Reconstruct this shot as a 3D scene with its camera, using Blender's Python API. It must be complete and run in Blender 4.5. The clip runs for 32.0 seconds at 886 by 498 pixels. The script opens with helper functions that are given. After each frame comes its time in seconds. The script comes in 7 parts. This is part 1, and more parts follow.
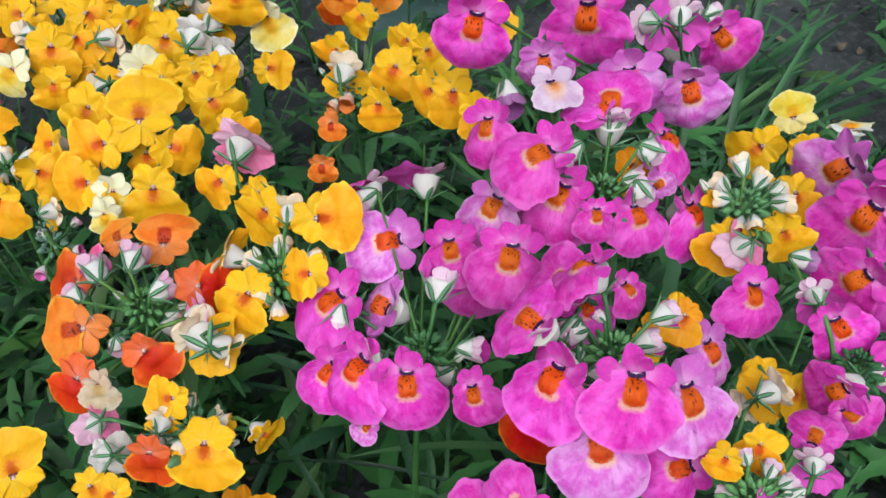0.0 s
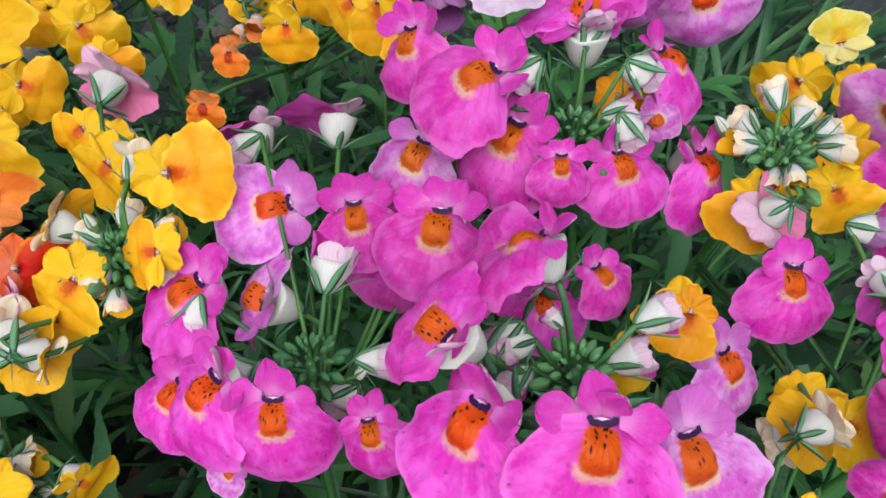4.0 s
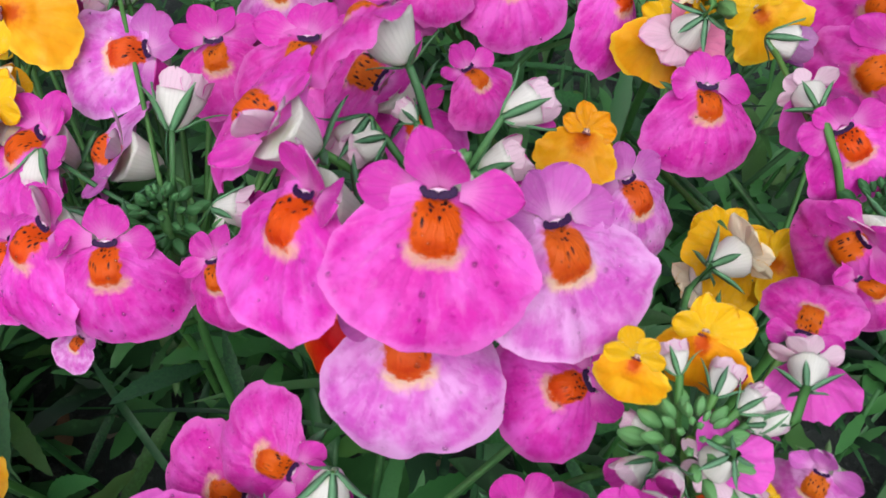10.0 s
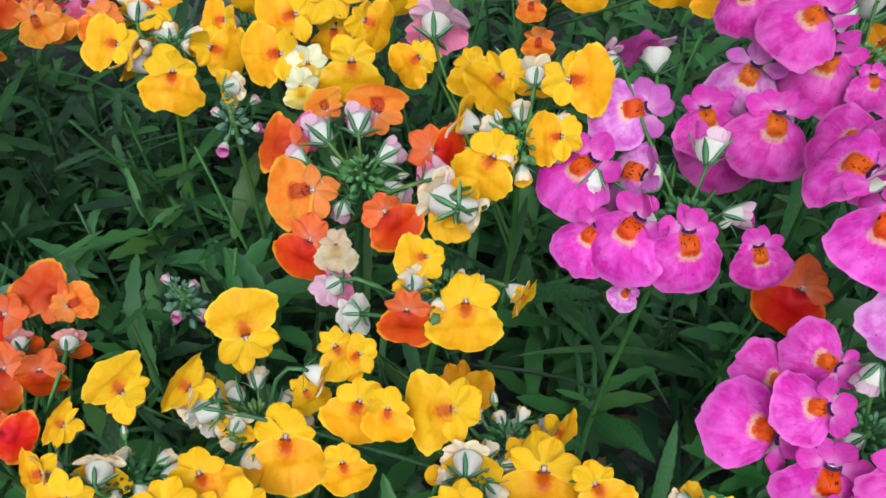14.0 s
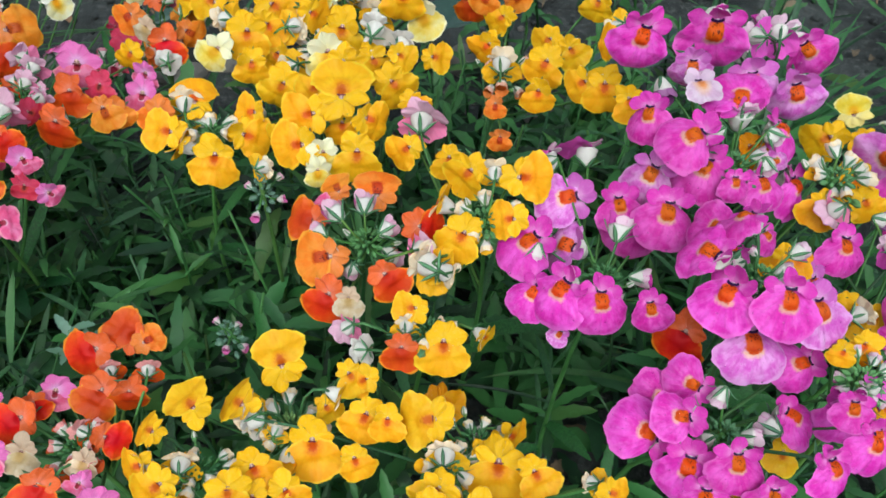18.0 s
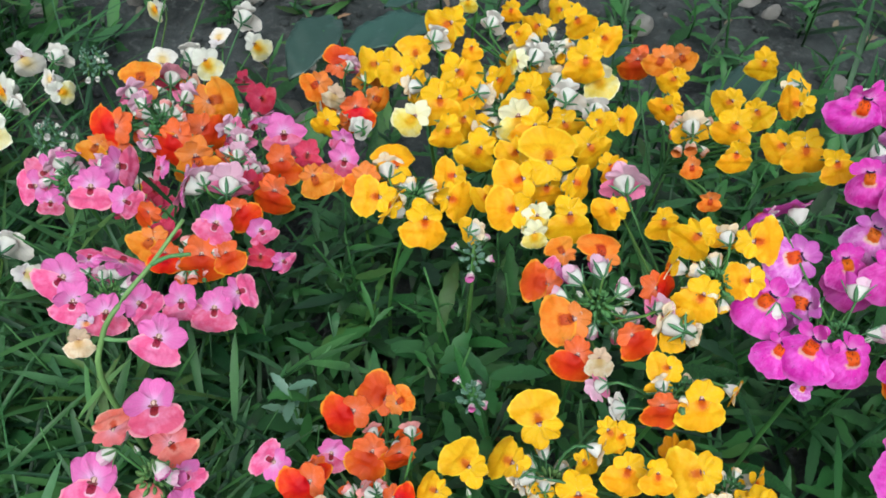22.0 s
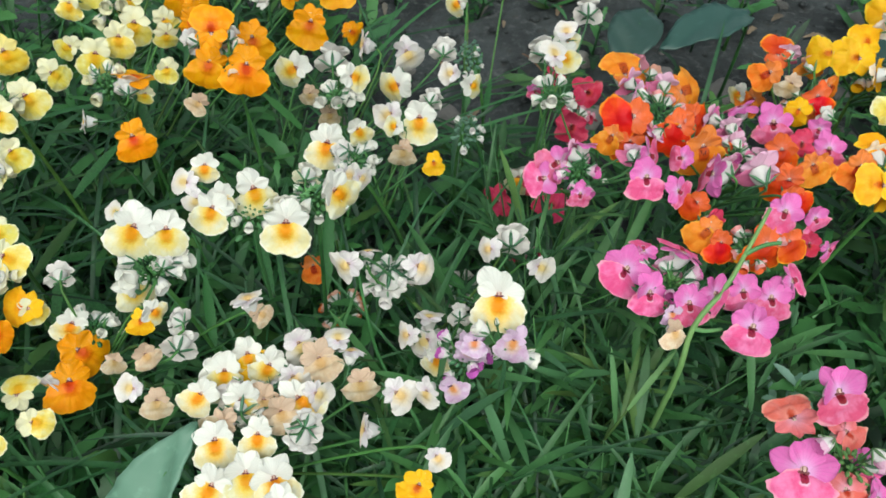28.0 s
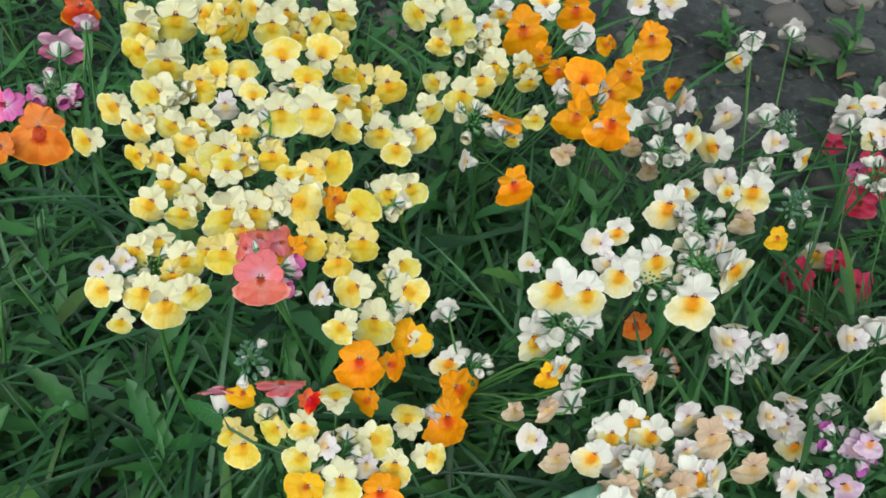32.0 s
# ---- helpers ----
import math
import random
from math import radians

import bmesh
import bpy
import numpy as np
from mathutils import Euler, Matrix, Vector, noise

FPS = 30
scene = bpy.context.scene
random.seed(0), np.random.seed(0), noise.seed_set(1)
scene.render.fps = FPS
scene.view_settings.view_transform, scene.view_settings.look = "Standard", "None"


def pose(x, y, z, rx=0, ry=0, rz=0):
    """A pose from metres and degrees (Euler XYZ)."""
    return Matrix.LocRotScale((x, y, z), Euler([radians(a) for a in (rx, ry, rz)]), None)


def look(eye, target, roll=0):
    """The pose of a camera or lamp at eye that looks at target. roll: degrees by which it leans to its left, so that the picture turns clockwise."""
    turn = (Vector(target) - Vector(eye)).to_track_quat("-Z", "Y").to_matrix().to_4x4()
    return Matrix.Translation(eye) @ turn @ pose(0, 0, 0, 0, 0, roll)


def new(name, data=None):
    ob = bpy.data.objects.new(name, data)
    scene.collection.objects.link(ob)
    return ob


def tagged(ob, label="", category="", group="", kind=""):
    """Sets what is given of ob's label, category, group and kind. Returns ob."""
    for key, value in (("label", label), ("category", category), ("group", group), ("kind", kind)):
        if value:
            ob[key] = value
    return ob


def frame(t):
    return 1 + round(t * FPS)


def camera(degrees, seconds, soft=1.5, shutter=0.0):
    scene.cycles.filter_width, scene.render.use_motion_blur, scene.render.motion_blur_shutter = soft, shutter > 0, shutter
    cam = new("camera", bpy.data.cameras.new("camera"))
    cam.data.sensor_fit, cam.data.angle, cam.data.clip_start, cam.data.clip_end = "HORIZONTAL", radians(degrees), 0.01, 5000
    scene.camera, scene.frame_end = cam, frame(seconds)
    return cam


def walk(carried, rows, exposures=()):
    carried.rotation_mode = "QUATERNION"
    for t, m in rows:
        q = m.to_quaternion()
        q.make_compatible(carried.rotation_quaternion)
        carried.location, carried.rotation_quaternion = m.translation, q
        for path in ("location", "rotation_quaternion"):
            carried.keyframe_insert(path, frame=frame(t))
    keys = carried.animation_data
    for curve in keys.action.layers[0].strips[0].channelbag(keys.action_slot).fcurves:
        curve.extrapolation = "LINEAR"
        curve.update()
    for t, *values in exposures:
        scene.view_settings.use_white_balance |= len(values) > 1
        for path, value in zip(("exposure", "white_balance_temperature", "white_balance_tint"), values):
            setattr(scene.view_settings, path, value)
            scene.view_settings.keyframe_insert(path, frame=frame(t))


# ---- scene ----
cam = camera(57.6, 32.0, soft=1.6)
cam.data.dof.use_dof = True
cam.data.dof.focus_distance, cam.data.dof.aperture_fstop = 0.20, 95.0
PATH = [
    (0, (0.018, 0.007, 0.415), (-0.057, 1.269, -1.134), -0.9),
    (0.5, (0.024, 0.017, 0.405), (-0.062, 1.267, -1.153), -1.3),
    (1, (0.029, 0.025, 0.398), (-0.061, 1.263, -1.171), -1.4),
    (1.5, (0.035, 0.03, 0.388), (-0.056, 1.259, -1.187), -1.6),
    (2, (0.033, 0.036, 0.38), (-0.057, 1.252, -1.205), -1.7),
    (2.5, (0.036, 0.037, 0.368), (-0.062, 1.252, -1.217), -1.9),
    (4.5, (0.04, 0.056, 0.356), (-0.076, 1.264, -1.233), -2.7),
    (5, (0.044, 0.06, 0.347), (-0.07, 1.269, -1.242), -2.7),
    (5.5, (0.045, 0.063, 0.341), (-0.064, 1.271, -1.249), -2.8),
    (6, (0.05, 0.066, 0.335), (-0.063, 1.269, -1.259), -3.2),
    (6.5, (0.055, 0.068, 0.326), (-0.053, 1.264, -1.273), -3.4),
    (7, (0.053, 0.069, 0.321), (-0.05, 1.261, -1.282), -3.4),
    (7.5, (0.05, 0.068, 0.313), (-0.048, 1.256, -1.293), -3.4),
    (8, (0.05, 0.072, 0.309), (-0.051, 1.254, -1.301), -3.6),
    (8.5, (0.054, 0.071, 0.305), (-0.046, 1.237, -1.316), -4.0),
    (9, (0.056, 0.058, 0.309), (-0.032, 1.227, -1.312), -3.8),
    (9.5, (0.058, 0.048, 0.315), (-0.035, 1.221, -1.302), -3.9),
    (10, (0.057, 0.042, 0.33), (-0.027, 1.219, -1.285), -3.5),
    (10.5, (0.055, 0.031, 0.345), (-0.02, 1.211, -1.268), -3.1),
    (11, (0.047, 0.021, 0.355), (-0.017, 1.21, -1.251), -2.6),
    (11.5, (0.031, 0.016, 0.362), (-0.029, 1.204, -1.247), -2.3),
    (12, (0.021, 0.011, 0.371), (-0.039, 1.203, -1.234), -2.0),
    (12.5, (-0.001, 0.004, 0.376), (-0.05, 1.192, -1.232), -1.1),
    (13, (-0.023, -0.003, 0.379), (-0.059, 1.196, -1.221), 0.6),
    (13.5, (-0.042, -0.01, 0.383), (-0.076, 1.192, -1.216), 1.6),
    (14, (-0.055, -0.015, 0.39), (-0.086, 1.191, -1.205), 2.5),
    (14.5, (-0.063, -0.017, 0.402), (-0.091, 1.189, -1.193), 2.8),
    (15, (-0.064, -0.02, 0.417), (-0.1, 1.186, -1.178), 2.5),
    (15.5, (-0.056, -0.022, 0.434), (-0.091, 1.189, -1.157), 2.5),
    (17.5, (-0.049, -0.042, 0.458), (-0.057, 1.182, -1.124), 3.6),
    (18, (-0.055, -0.052, 0.463), (-0.047, 1.182, -1.111), 4.0),
    (18.5, (-0.068, -0.06, 0.47), (-0.047, 1.184, -1.096), 4.0),
    (19, (-0.084, -0.07, 0.474), (-0.044, 1.188, -1.08), 4.5),
    (19.5, (-0.101, -0.074, 0.479), (-0.04, 1.196, -1.065), 5.0),
    (20, (-0.133, -0.07, 0.489), (-0.053, 1.204, -1.05), 5.7),
    (20.5, (-0.146, -0.067, 0.471), (-0.081, 1.213, -1.064), 4.9),
    (21, (-0.138, -0.056, 0.478), (-0.096, 1.211, -1.069), 3.9),
    (21.5, (-0.143, -0.055, 0.481), (-0.121, 1.209, -1.069), 3.1),
    (22, (-0.156, -0.053, 0.488), (-0.131, 1.21, -1.063), 3.2),
    (22.5, (-0.194, -0.044, 0.493), (-0.162, 1.216, -1.06), 3.3),
    (23, (-0.215, -0.039, 0.478), (-0.177, 1.222, -1.073), 2.8),
    (23.5, (-0.229, -0.035, 0.475), (-0.177, 1.218, -1.083), 2.6),
    (24, (-0.251, -0.032, 0.482), (-0.194, 1.219, -1.077), 2.7),
    (24.5, (-0.278, -0.035, 0.481), (-0.219, 1.222, -1.073), 2.8),
    (25, (-0.29, -0.033, 0.482), (-0.229, 1.222, -1.074), 2.9),
    (25.5, (-0.314, -0.036, 0.48), (-0.244, 1.224, -1.072), 3.3),
    (27.5, (-0.376, -0.051, 0.478), (-0.307, 1.207, -1.076), 3.2),
    (28, (-0.409, -0.058, 0.473), (-0.347, 1.207, -1.075), 3.7),
    (28.5, (-0.44, -0.057, 0.47), (-0.426, 1.204, -1.082), 5.2),
    (29, (-0.461, -0.046, 0.474), (-0.521, 1.205, -1.086), 5.4),
    (29.5, (-0.47, -0.041, 0.477), (-0.578, 1.206, -1.083), 5.2),
    (30, (-0.486, -0.04, 0.471), (-0.635, 1.208, -1.085), 5.2),
    (30.5, (-0.502, -0.038, 0.475), (-0.665, 1.204, -1.084), 5.1),
    (31, (-0.508, -0.037, 0.482), (-0.669, 1.211, -1.073), 4.9),
    (31.5, (-0.53, -0.045, 0.485), (-0.671, 1.206, -1.069), 4.7),
    (32, (-0.549, -0.052, 0.486), (-0.67, 1.207, -1.064), 4.9),
]
# the exposure drops a little close to the magenta flowers
LIGHTNESS = [(0, 0.22, 6150, 6), (6, 0.20, 6150, 6), (8, 0.05, 6400, 6), (9, -0.12, 6400, 6), (10, 0.22, 6350, 6), (12, 0.22, 6250, 4), (14, 0.2, 6150, 1), (19, 0.22, 6150, 0), (25, 0.34, 6250, 0), (28, 0.26, 6350, -1), (29.5, 0.1, 6350, -1), (31, 0.05, 6350, 0), (32, 0.05, 6350, 0)]
walk(cam, [(t, look(eye, target, roll)) for t, eye, target, roll in PATH], LIGHTNESS)

# ---- light: bright overcast sky ----
world = bpy.data.worlds.new("overcast_sky")
scene.world = world
world.use_nodes = True
wn = world.node_tree
sky = wn.nodes.new("ShaderNodeTexSky")
sky.sky_type = "NISHITA"
sky.sun_disc = False
sky.sun_elevation, sky.sun_rotation = radians(58), radians(200)
sky.dust_density = 4.0
soften = wn.nodes.new("ShaderNodeHueSaturation")
soften.inputs["Saturation"].default_value = 0.35
wn.links.new(sky.outputs[0], soften.inputs["Color"])
wn.links.new(soften.outputs[0], wn.nodes["Background"].inputs[0])
wn.nodes["Background"].inputs[1].default_value = 0.15
sun = new("sun", bpy.data.lights.new("sun", "SUN"))
sun.data.energy, sun.data.angle, sun.data.color = 1.3, radians(40), (1.0, 1.0, 0.96)
sun.matrix_world = look((0.6, -1.4, 2.6), (0, 0, 0))

# ---- materials ----
def shader(name, rough=0.5):
    m = bpy.data.materials.new(name)
    m.use_nodes = True
    b = m.node_tree.nodes["Principled BSDF"]
    b.inputs["Roughness"].default_value = rough
    return m, m.node_tree, b


def node(nt, kind, **values):
    n = nt.nodes.new(kind)
    for k, v in values.items():
        n.inputs[k].default_value = v
    return n


def math_node(nt, op, a, b=0.0, clamp=False):
    n = nt.nodes.new("ShaderNodeMath")
    n.operation, n.use_clamp = op, clamp
    for i, v in enumerate((a, b)):
        if isinstance(v, (int, float)):
            n.inputs[i].default_value = v
        else:
            nt.links.new(v, n.inputs[i])
    return n.outputs[0]


def mix(nt, fac, a, b, blend="MIX"):
    n = nt.nodes.new("ShaderNodeMix")
    n.data_type, n.blend_type = "RGBA", blend
    for i, v in ((0, fac), (6, a), (7, b)):
        if isinstance(v, (int, float)):
            n.inputs[i].default_value = v
        elif isinstance(v, tuple):
            n.inputs[i].default_value = (*v, 1.0)
        else:
            nt.links.new(v, n.inputs[i])
    return n.outputs[2]


def smooth(nt, v, lo, hi, to_lo=0.0, to_hi=1.0):
    n = nt.nodes.new("ShaderNodeMapRange")
    n.interpolation_type = "SMOOTHSTEP"
    n.inputs[1].default_value, n.inputs[2].default_value = lo, hi
    n.inputs[3].default_value, n.inputs[4].default_value = to_lo, to_hi
    nt.links.new(v, n.inputs[0])
    return n.outputs[0]


def leafy(m, nt, b, colour, bump_height, bump_strength, glow=0.25):
    """Colour into the surface and into the light that passes through the thin tissue."""
    nt.links.new(colour, b.inputs["Base Color"])
    bump = nt.nodes.new("ShaderNodeBump")
    bump.inputs["Strength"].default_value, bump.inputs["Distance"].default_value = bump_strength, 0.0005
    nt.links.new(bump_height, bump.inputs["Height"])
    nt.links.new(bump.outputs[0], b.inputs["Normal"])
    tr = nt.nodes.new("ShaderNodeBsdfTranslucent")
    nt.links.new(colour, tr.inputs[0])
    mx = nt.nodes.new("ShaderNodeMixShader")
    mx.inputs[0].default_value = glow
    nt.links.new(b.outputs[0], mx.inputs[1])
    nt.links.new(tr.outputs[0], mx.inputs[2])
    nt.links.new(mx.outputs[0], nt.nodes["Material Output"].inputs[0])


def petal_material(name, base, second, patch, halo, reach, spots, edge, dew=0.0, tone=0.12, tall=0.345):
    """Petal tissue: fan of fine veins, mottling, a throat patch with flecks. Lengths in lip widths."""
    m, nt, b = shader(name, 0.45)
    b.inputs["Specular IOR Level"].default_value = 0.22
    tc = nt.nodes.new("ShaderNodeTexCoord")
    info = nt.nodes.new("ShaderNodeObjectInfo")
    shift = nt.nodes.new("ShaderNodeVectorMath")
    shift.operation = "SCALE"
    nt.links.new(tc.outputs["Object"], shift.inputs[0])
    shift.inputs["Scale"].default_value = 1.0
    sep = nt.nodes.new("ShaderNodeSeparateXYZ")
    nt.links.new(tc.outputs["Object"], sep.inputs[0])
    off = nt.nodes.new("ShaderNodeVectorMath")
    off.operation = "ADD"
    nt.links.new(tc.outputs["Object"], off.inputs[0])
    comb = nt.nodes.new("ShaderNodeCombineXYZ")
    nt.links.new(math_node(nt, "MULTIPLY", info.outputs["Random"], 37.0), comb.inputs[2])
    nt.links.new(comb.outputs[0], off.inputs[1])
    big = node(nt, "ShaderNodeTexNoise", Scale=4.5, Detail=4.0)
    nt.links.new(off.outputs[0], big.inputs["Vector"])
    fine = node(nt, "ShaderNodeTexNoise", Scale=22.0, Detail=4.0)
    nt.links.new(off.outputs[0], fine.inputs["Vector"])
    # veins run out from the throat
    ang = math_node(nt, "ARCTAN2", sep.outputs[0], math_node(nt, "MULTIPLY", sep.outputs[1], -1.0))
    wob = math_node(nt, "ADD", math_node(nt, "MULTIPLY", ang, 26.0), math_node(nt, "MULTIPLY", fine.outputs[0], 5.0))
    vein = smooth(nt, math_node(nt, "SINE", wob), 0.2, 1.0)
    col = mix(nt, smooth(nt, big.outputs[0], 0.38, 0.68), base, second)
    far = nt.nodes.new("ShaderNodeVectorMath")
    far.operation = "LENGTH"
    nt.links.new(tc.outputs["Object"], far.inputs[0])
    polar = nt.nodes.new("ShaderNodeCombineXYZ")
    nt.links.new(math_node(nt, "MULTIPLY", ang, 3.2), polar.inputs[0])
    nt.links.new(math_node(nt, "MULTIPLY", far.outputs["Value"], 2.2), polar.inputs[1])
    nt.links.new(math_node(nt, "MULTIPLY", info.outputs["Random"], 53.0), polar.inputs[2])
    streak = node(nt, "ShaderNodeTexNoise", Scale=2.2, Detail=5.0, Roughness=0.6)
    nt.links.new(polar.outputs[0], streak.inputs["Vector"])
    col = mix(nt, smooth(nt, streak.outputs[0], 0.50, 0.70, 0.0, 0.40 if dew else 0.12), col, tuple(min(1, 0.86 * c + 0.12) for c in second))
    col = mix(nt, smooth(nt, streak.outputs[0], 0.30, 0.46, 0.45 if dew else 0.25, 0.0), col, tuple(c * 0.82 for c in base))
    col = mix(nt, math_node(nt, "MULTIPLY", vein, 0.15 if dew else 0.07), col, tuple(c * 0.6 for c in base))
    col = mix(nt, smooth(nt, fine.outputs[0], 0.45, 0.75, 0.0, 0.16 if dew else 0.08), col, tuple(min(1, c * 1.3 + 0.003) for c in second))
    # a thin paler margin
    ex, ey = math_node(nt, "MULTIPLY", sep.outputs[0], 2.0), math_node(nt, "MULTIPLY", math_node(nt, "ADD", sep.outputs[1], tall * 0.84), 1 / tall)
    rim = math_node(nt, "SQRT", math_node(nt, "ADD", math_node(nt, "MULTIPLY", ex, ex), math_node(nt, "MULTIPLY", ey, ey)))
    col = mix(nt, smooth(nt, math_node(nt, "ADD", rim, math_node(nt, "MULTIPLY", fine.outputs[0], 0.12)), 0.90, 1.03, 0.0, 0.85), col, edge)
    # throat patch
    front = smooth(nt, sep.outputs[1], 0.0, 0.05, 1.0, 0.0)
    if spots:
        ex = math_node(nt, "ABSOLUTE", math_node(nt, "MULTIPLY", sep.outputs[0], 1 / (reach * 0.57)))
        ey = math_node(nt, "ABSOLUTE", math_node(nt, "MULTIPLY", math_node(nt, "ADD", sep.outputs[1], reach * 0.66), 1 / (reach * 0.70)))
        rr = math_node(nt, "POWER", math_node(nt, "ADD", math_node(nt, "POWER", ex, 3.2), math_node(nt, "POWER", ey, 3.2)), 1 / 3.2)
        rr = math_node(nt, "ADD", rr, math_node(nt, "MULTIPLY", math_node(nt, "SUBTRACT", fine.outputs[0], 0.5), 0.55))
        low = smooth(nt, sep.outputs[1], -reach * 1.25, -reach * 0.90, 1.0, 0.05)
        col = mix(nt, math_node(nt, "MULTIPLY", math_node(nt, "MULTIPLY", smooth(nt, rr, 1.0, 1.48, 1.0, 0.0), low), front), col, halo)
        col = mix(nt, math_node(nt, "MULTIPLY", smooth(nt, rr, 0.86, 1.06, 1.0, 0.0), front), col, patch)
        deep = smooth(nt, math_node(nt, "ADD", sep.outputs[1], math_node(nt, "MULTIPLY", fine.outputs[0], 0.08)), -reach * 1.15, -reach * 0.55, 0.75, 0.0)
        col = mix(nt, math_node(nt, "MULTIPLY", math_node(nt, "MULTIPLY", smooth(nt, rr, 0.62, 0.95, 1.0, 0.0), deep), front), col, tuple(c * k for c, k in zip(patch, (0.72, 0.25, 0.6))))
        vor = node(nt, "ShaderNodeTexVoronoi", Scale=24.0)
        dash = nt.nodes.new("ShaderNodeVectorMath")
        dash.operation = "MULTIPLY"
        dash.inputs[1].default_value = (1.5, 0.42, 1.0)
        nt.links.new(off.outputs[0], dash.inputs[0])
        nt.links.new(dash.outputs[0], vor.inputs["Vector"])
        fleck = smooth(nt, math_node(nt, "ADD", vor.outputs["Distance"], math_node(nt, "MULTIPLY", fine.outputs[0], 0.55)), 0.52, 0.64, 1.0, 0.0)
        high = smooth(nt, sep.outputs[1], -reach * 1.0, -reach * 0.55, 0.0, 1.0)
        inside = math_node(nt, "MULTIPLY", smooth(nt, rr, 0.75, 0.95, 1.0, 0.0), high)
        col = mix(nt, math_node(nt, "MULTIPLY", math_node(nt, "MULTIPLY", fleck, inside), front), col, (0.03, 0.006, 0.01))
    else:
        dx = math_node(nt, "MULTIPLY", sep.outputs[0], 0.95)
        dy = math_node(nt, "ADD", sep.outputs[1], reach * 0.5)
        rr = math_node(nt, "SQRT", math_node(nt, "ADD", math_node(nt, "MULTIPLY", dx, dx), math_node(nt, "MULTIPLY", math_node(nt, "MULTIPLY", dy, dy), 0.5)))
        rr = math_node(nt, "ADD", rr, math_node(nt, "MULTIPLY", math_node(nt, "SUBTRACT", fine.outputs[0], 0.5), 0.09))
        col = mix(nt, math_node(nt, "MULTIPLY", smooth(nt, rr, reach * 0.45, reach * 1.3, 0.85, 0.0), front), col, halo)
        col = mix(nt, math_node(nt, "MULTIPLY", smooth(nt, rr, reach * 0.2, reach * 0.72, 1.0, 0.0), front), col, patch)
    # each flower a little different
    hsv = nt.nodes.new("ShaderNodeHueSaturation")
    nt.links.new(col, hsv.inputs["Color"])
    nt.links.new(smooth(nt, info.outputs["Random"], 0.0, 1.0, 1.0 - tone, 1.0 + tone * 0.4), hsv.inputs["Value"])
    nt.links.new(smooth(nt, info.outputs["Random"], 0.0, 1.0, 0.508, 0.492), hsv.inputs["Hue"])
    height = math_node(nt, "ADD", math_node(nt, "MULTIPLY", vein, 0.35), math_node(nt, "MULTIPLY", fine.outputs[0], 0.5))
    if dew:
        drops = node(nt, "ShaderNodeTexVoronoi", Scale=15.0)
        nt.links.new(off.outputs[0], drops.inputs["Vector"])
        bead = smooth(nt, drops.outputs["Distance"], 0.12, 0.3, 1.0, 0.0)
        height = math_node(nt, "ADD", height, math_node(nt, "MULTIPLY", bead, dew * 2.0))
        rough = smooth(nt, bead, 0.0, 1.0, 0.45, 0.15)
        nt.links.new(rough, b.inputs["Roughness"])
    leafy(m, nt, b, hsv.outputs[0], height, 0.4 if dew else 0.2, 0.30)
    return m


def plain_petal(name, inner, outer, tone=0.1):
    """Upper lobes and petal backs: a soft blend along the petal with mottling and veins."""
    m, nt, b = shader(name, 0.5)
    b.inputs["Specular IOR Level"].default_value = 0.18
    tc = nt.nodes.new("ShaderNodeTexCoord")
    info = nt.nodes.new("ShaderNodeObjectInfo")
    sep = nt.nodes.new("ShaderNodeSeparateXYZ")
    nt.links.new(tc.outputs["Object"], sep.inputs[0])
    big = node(nt, "ShaderNodeTexNoise", Scale=7.0, Detail=4.0)
    nt.links.new(tc.outputs["Object"], big.inputs["Vector"])
    d = nt.nodes.new("ShaderNodeVectorMath")
    d.operation = "LENGTH"
    nt.links.new(tc.outputs["Object"], d.inputs[0])
    far = math_node(nt, "ADD", d.outputs["Value"], math_node(nt, "MULTIPLY", big.outputs[0], 0.2))
    col = mix(nt, smooth(nt, far, 0.10, 0.30), inner, outer)
    ang = math_node(nt, "ARCTAN2", sep.outputs[0], sep.outputs[1])
    vein = smooth(nt, math_node(nt, "SINE", math_node(nt, "ADD", math_node(nt, "MULTIPLY", ang, 30.0), math_node(nt, "MULTIPLY", big.outputs[0], 4.0))), 0.3, 1.0)
    col = mix(nt, math_node(nt, "MULTIPLY", vein, 0.13), col, tuple(c * 0.6 for c in outer))
    fine = node(nt, "ShaderNodeTexNoise", Scale=16.0, Detail=5.0, Roughness=0.65)
    nt.links.new(tc.outputs["Object"], fine.inputs["Vector"])
    col = mix(nt, smooth(nt, fine.outputs[0], 0.5, 0.72, 0.0, 0.30), col, tuple(min(1, 0.72 * c + 0.24) for c in outer))
    hsv = nt.nodes.new("ShaderNodeHueSaturation")
    nt.links.new(col, hsv.inputs["Color"])
    nt.links.new(smooth(nt, info.outputs["Random"], 0.0, 1.0, 1.0 - tone, 1.0 + tone * 0.3), hsv.inputs["Value"])
    leafy(m, nt, b, hsv.outputs[0], math_node(nt, "ADD", math_node(nt, "MULTIPLY", vein, 0.25), math_node(nt, "ADD", big.outputs[0], math_node(nt, "MULTIPLY", fine.outputs[0], 0.5))), 0.3, 0.30)
    return m


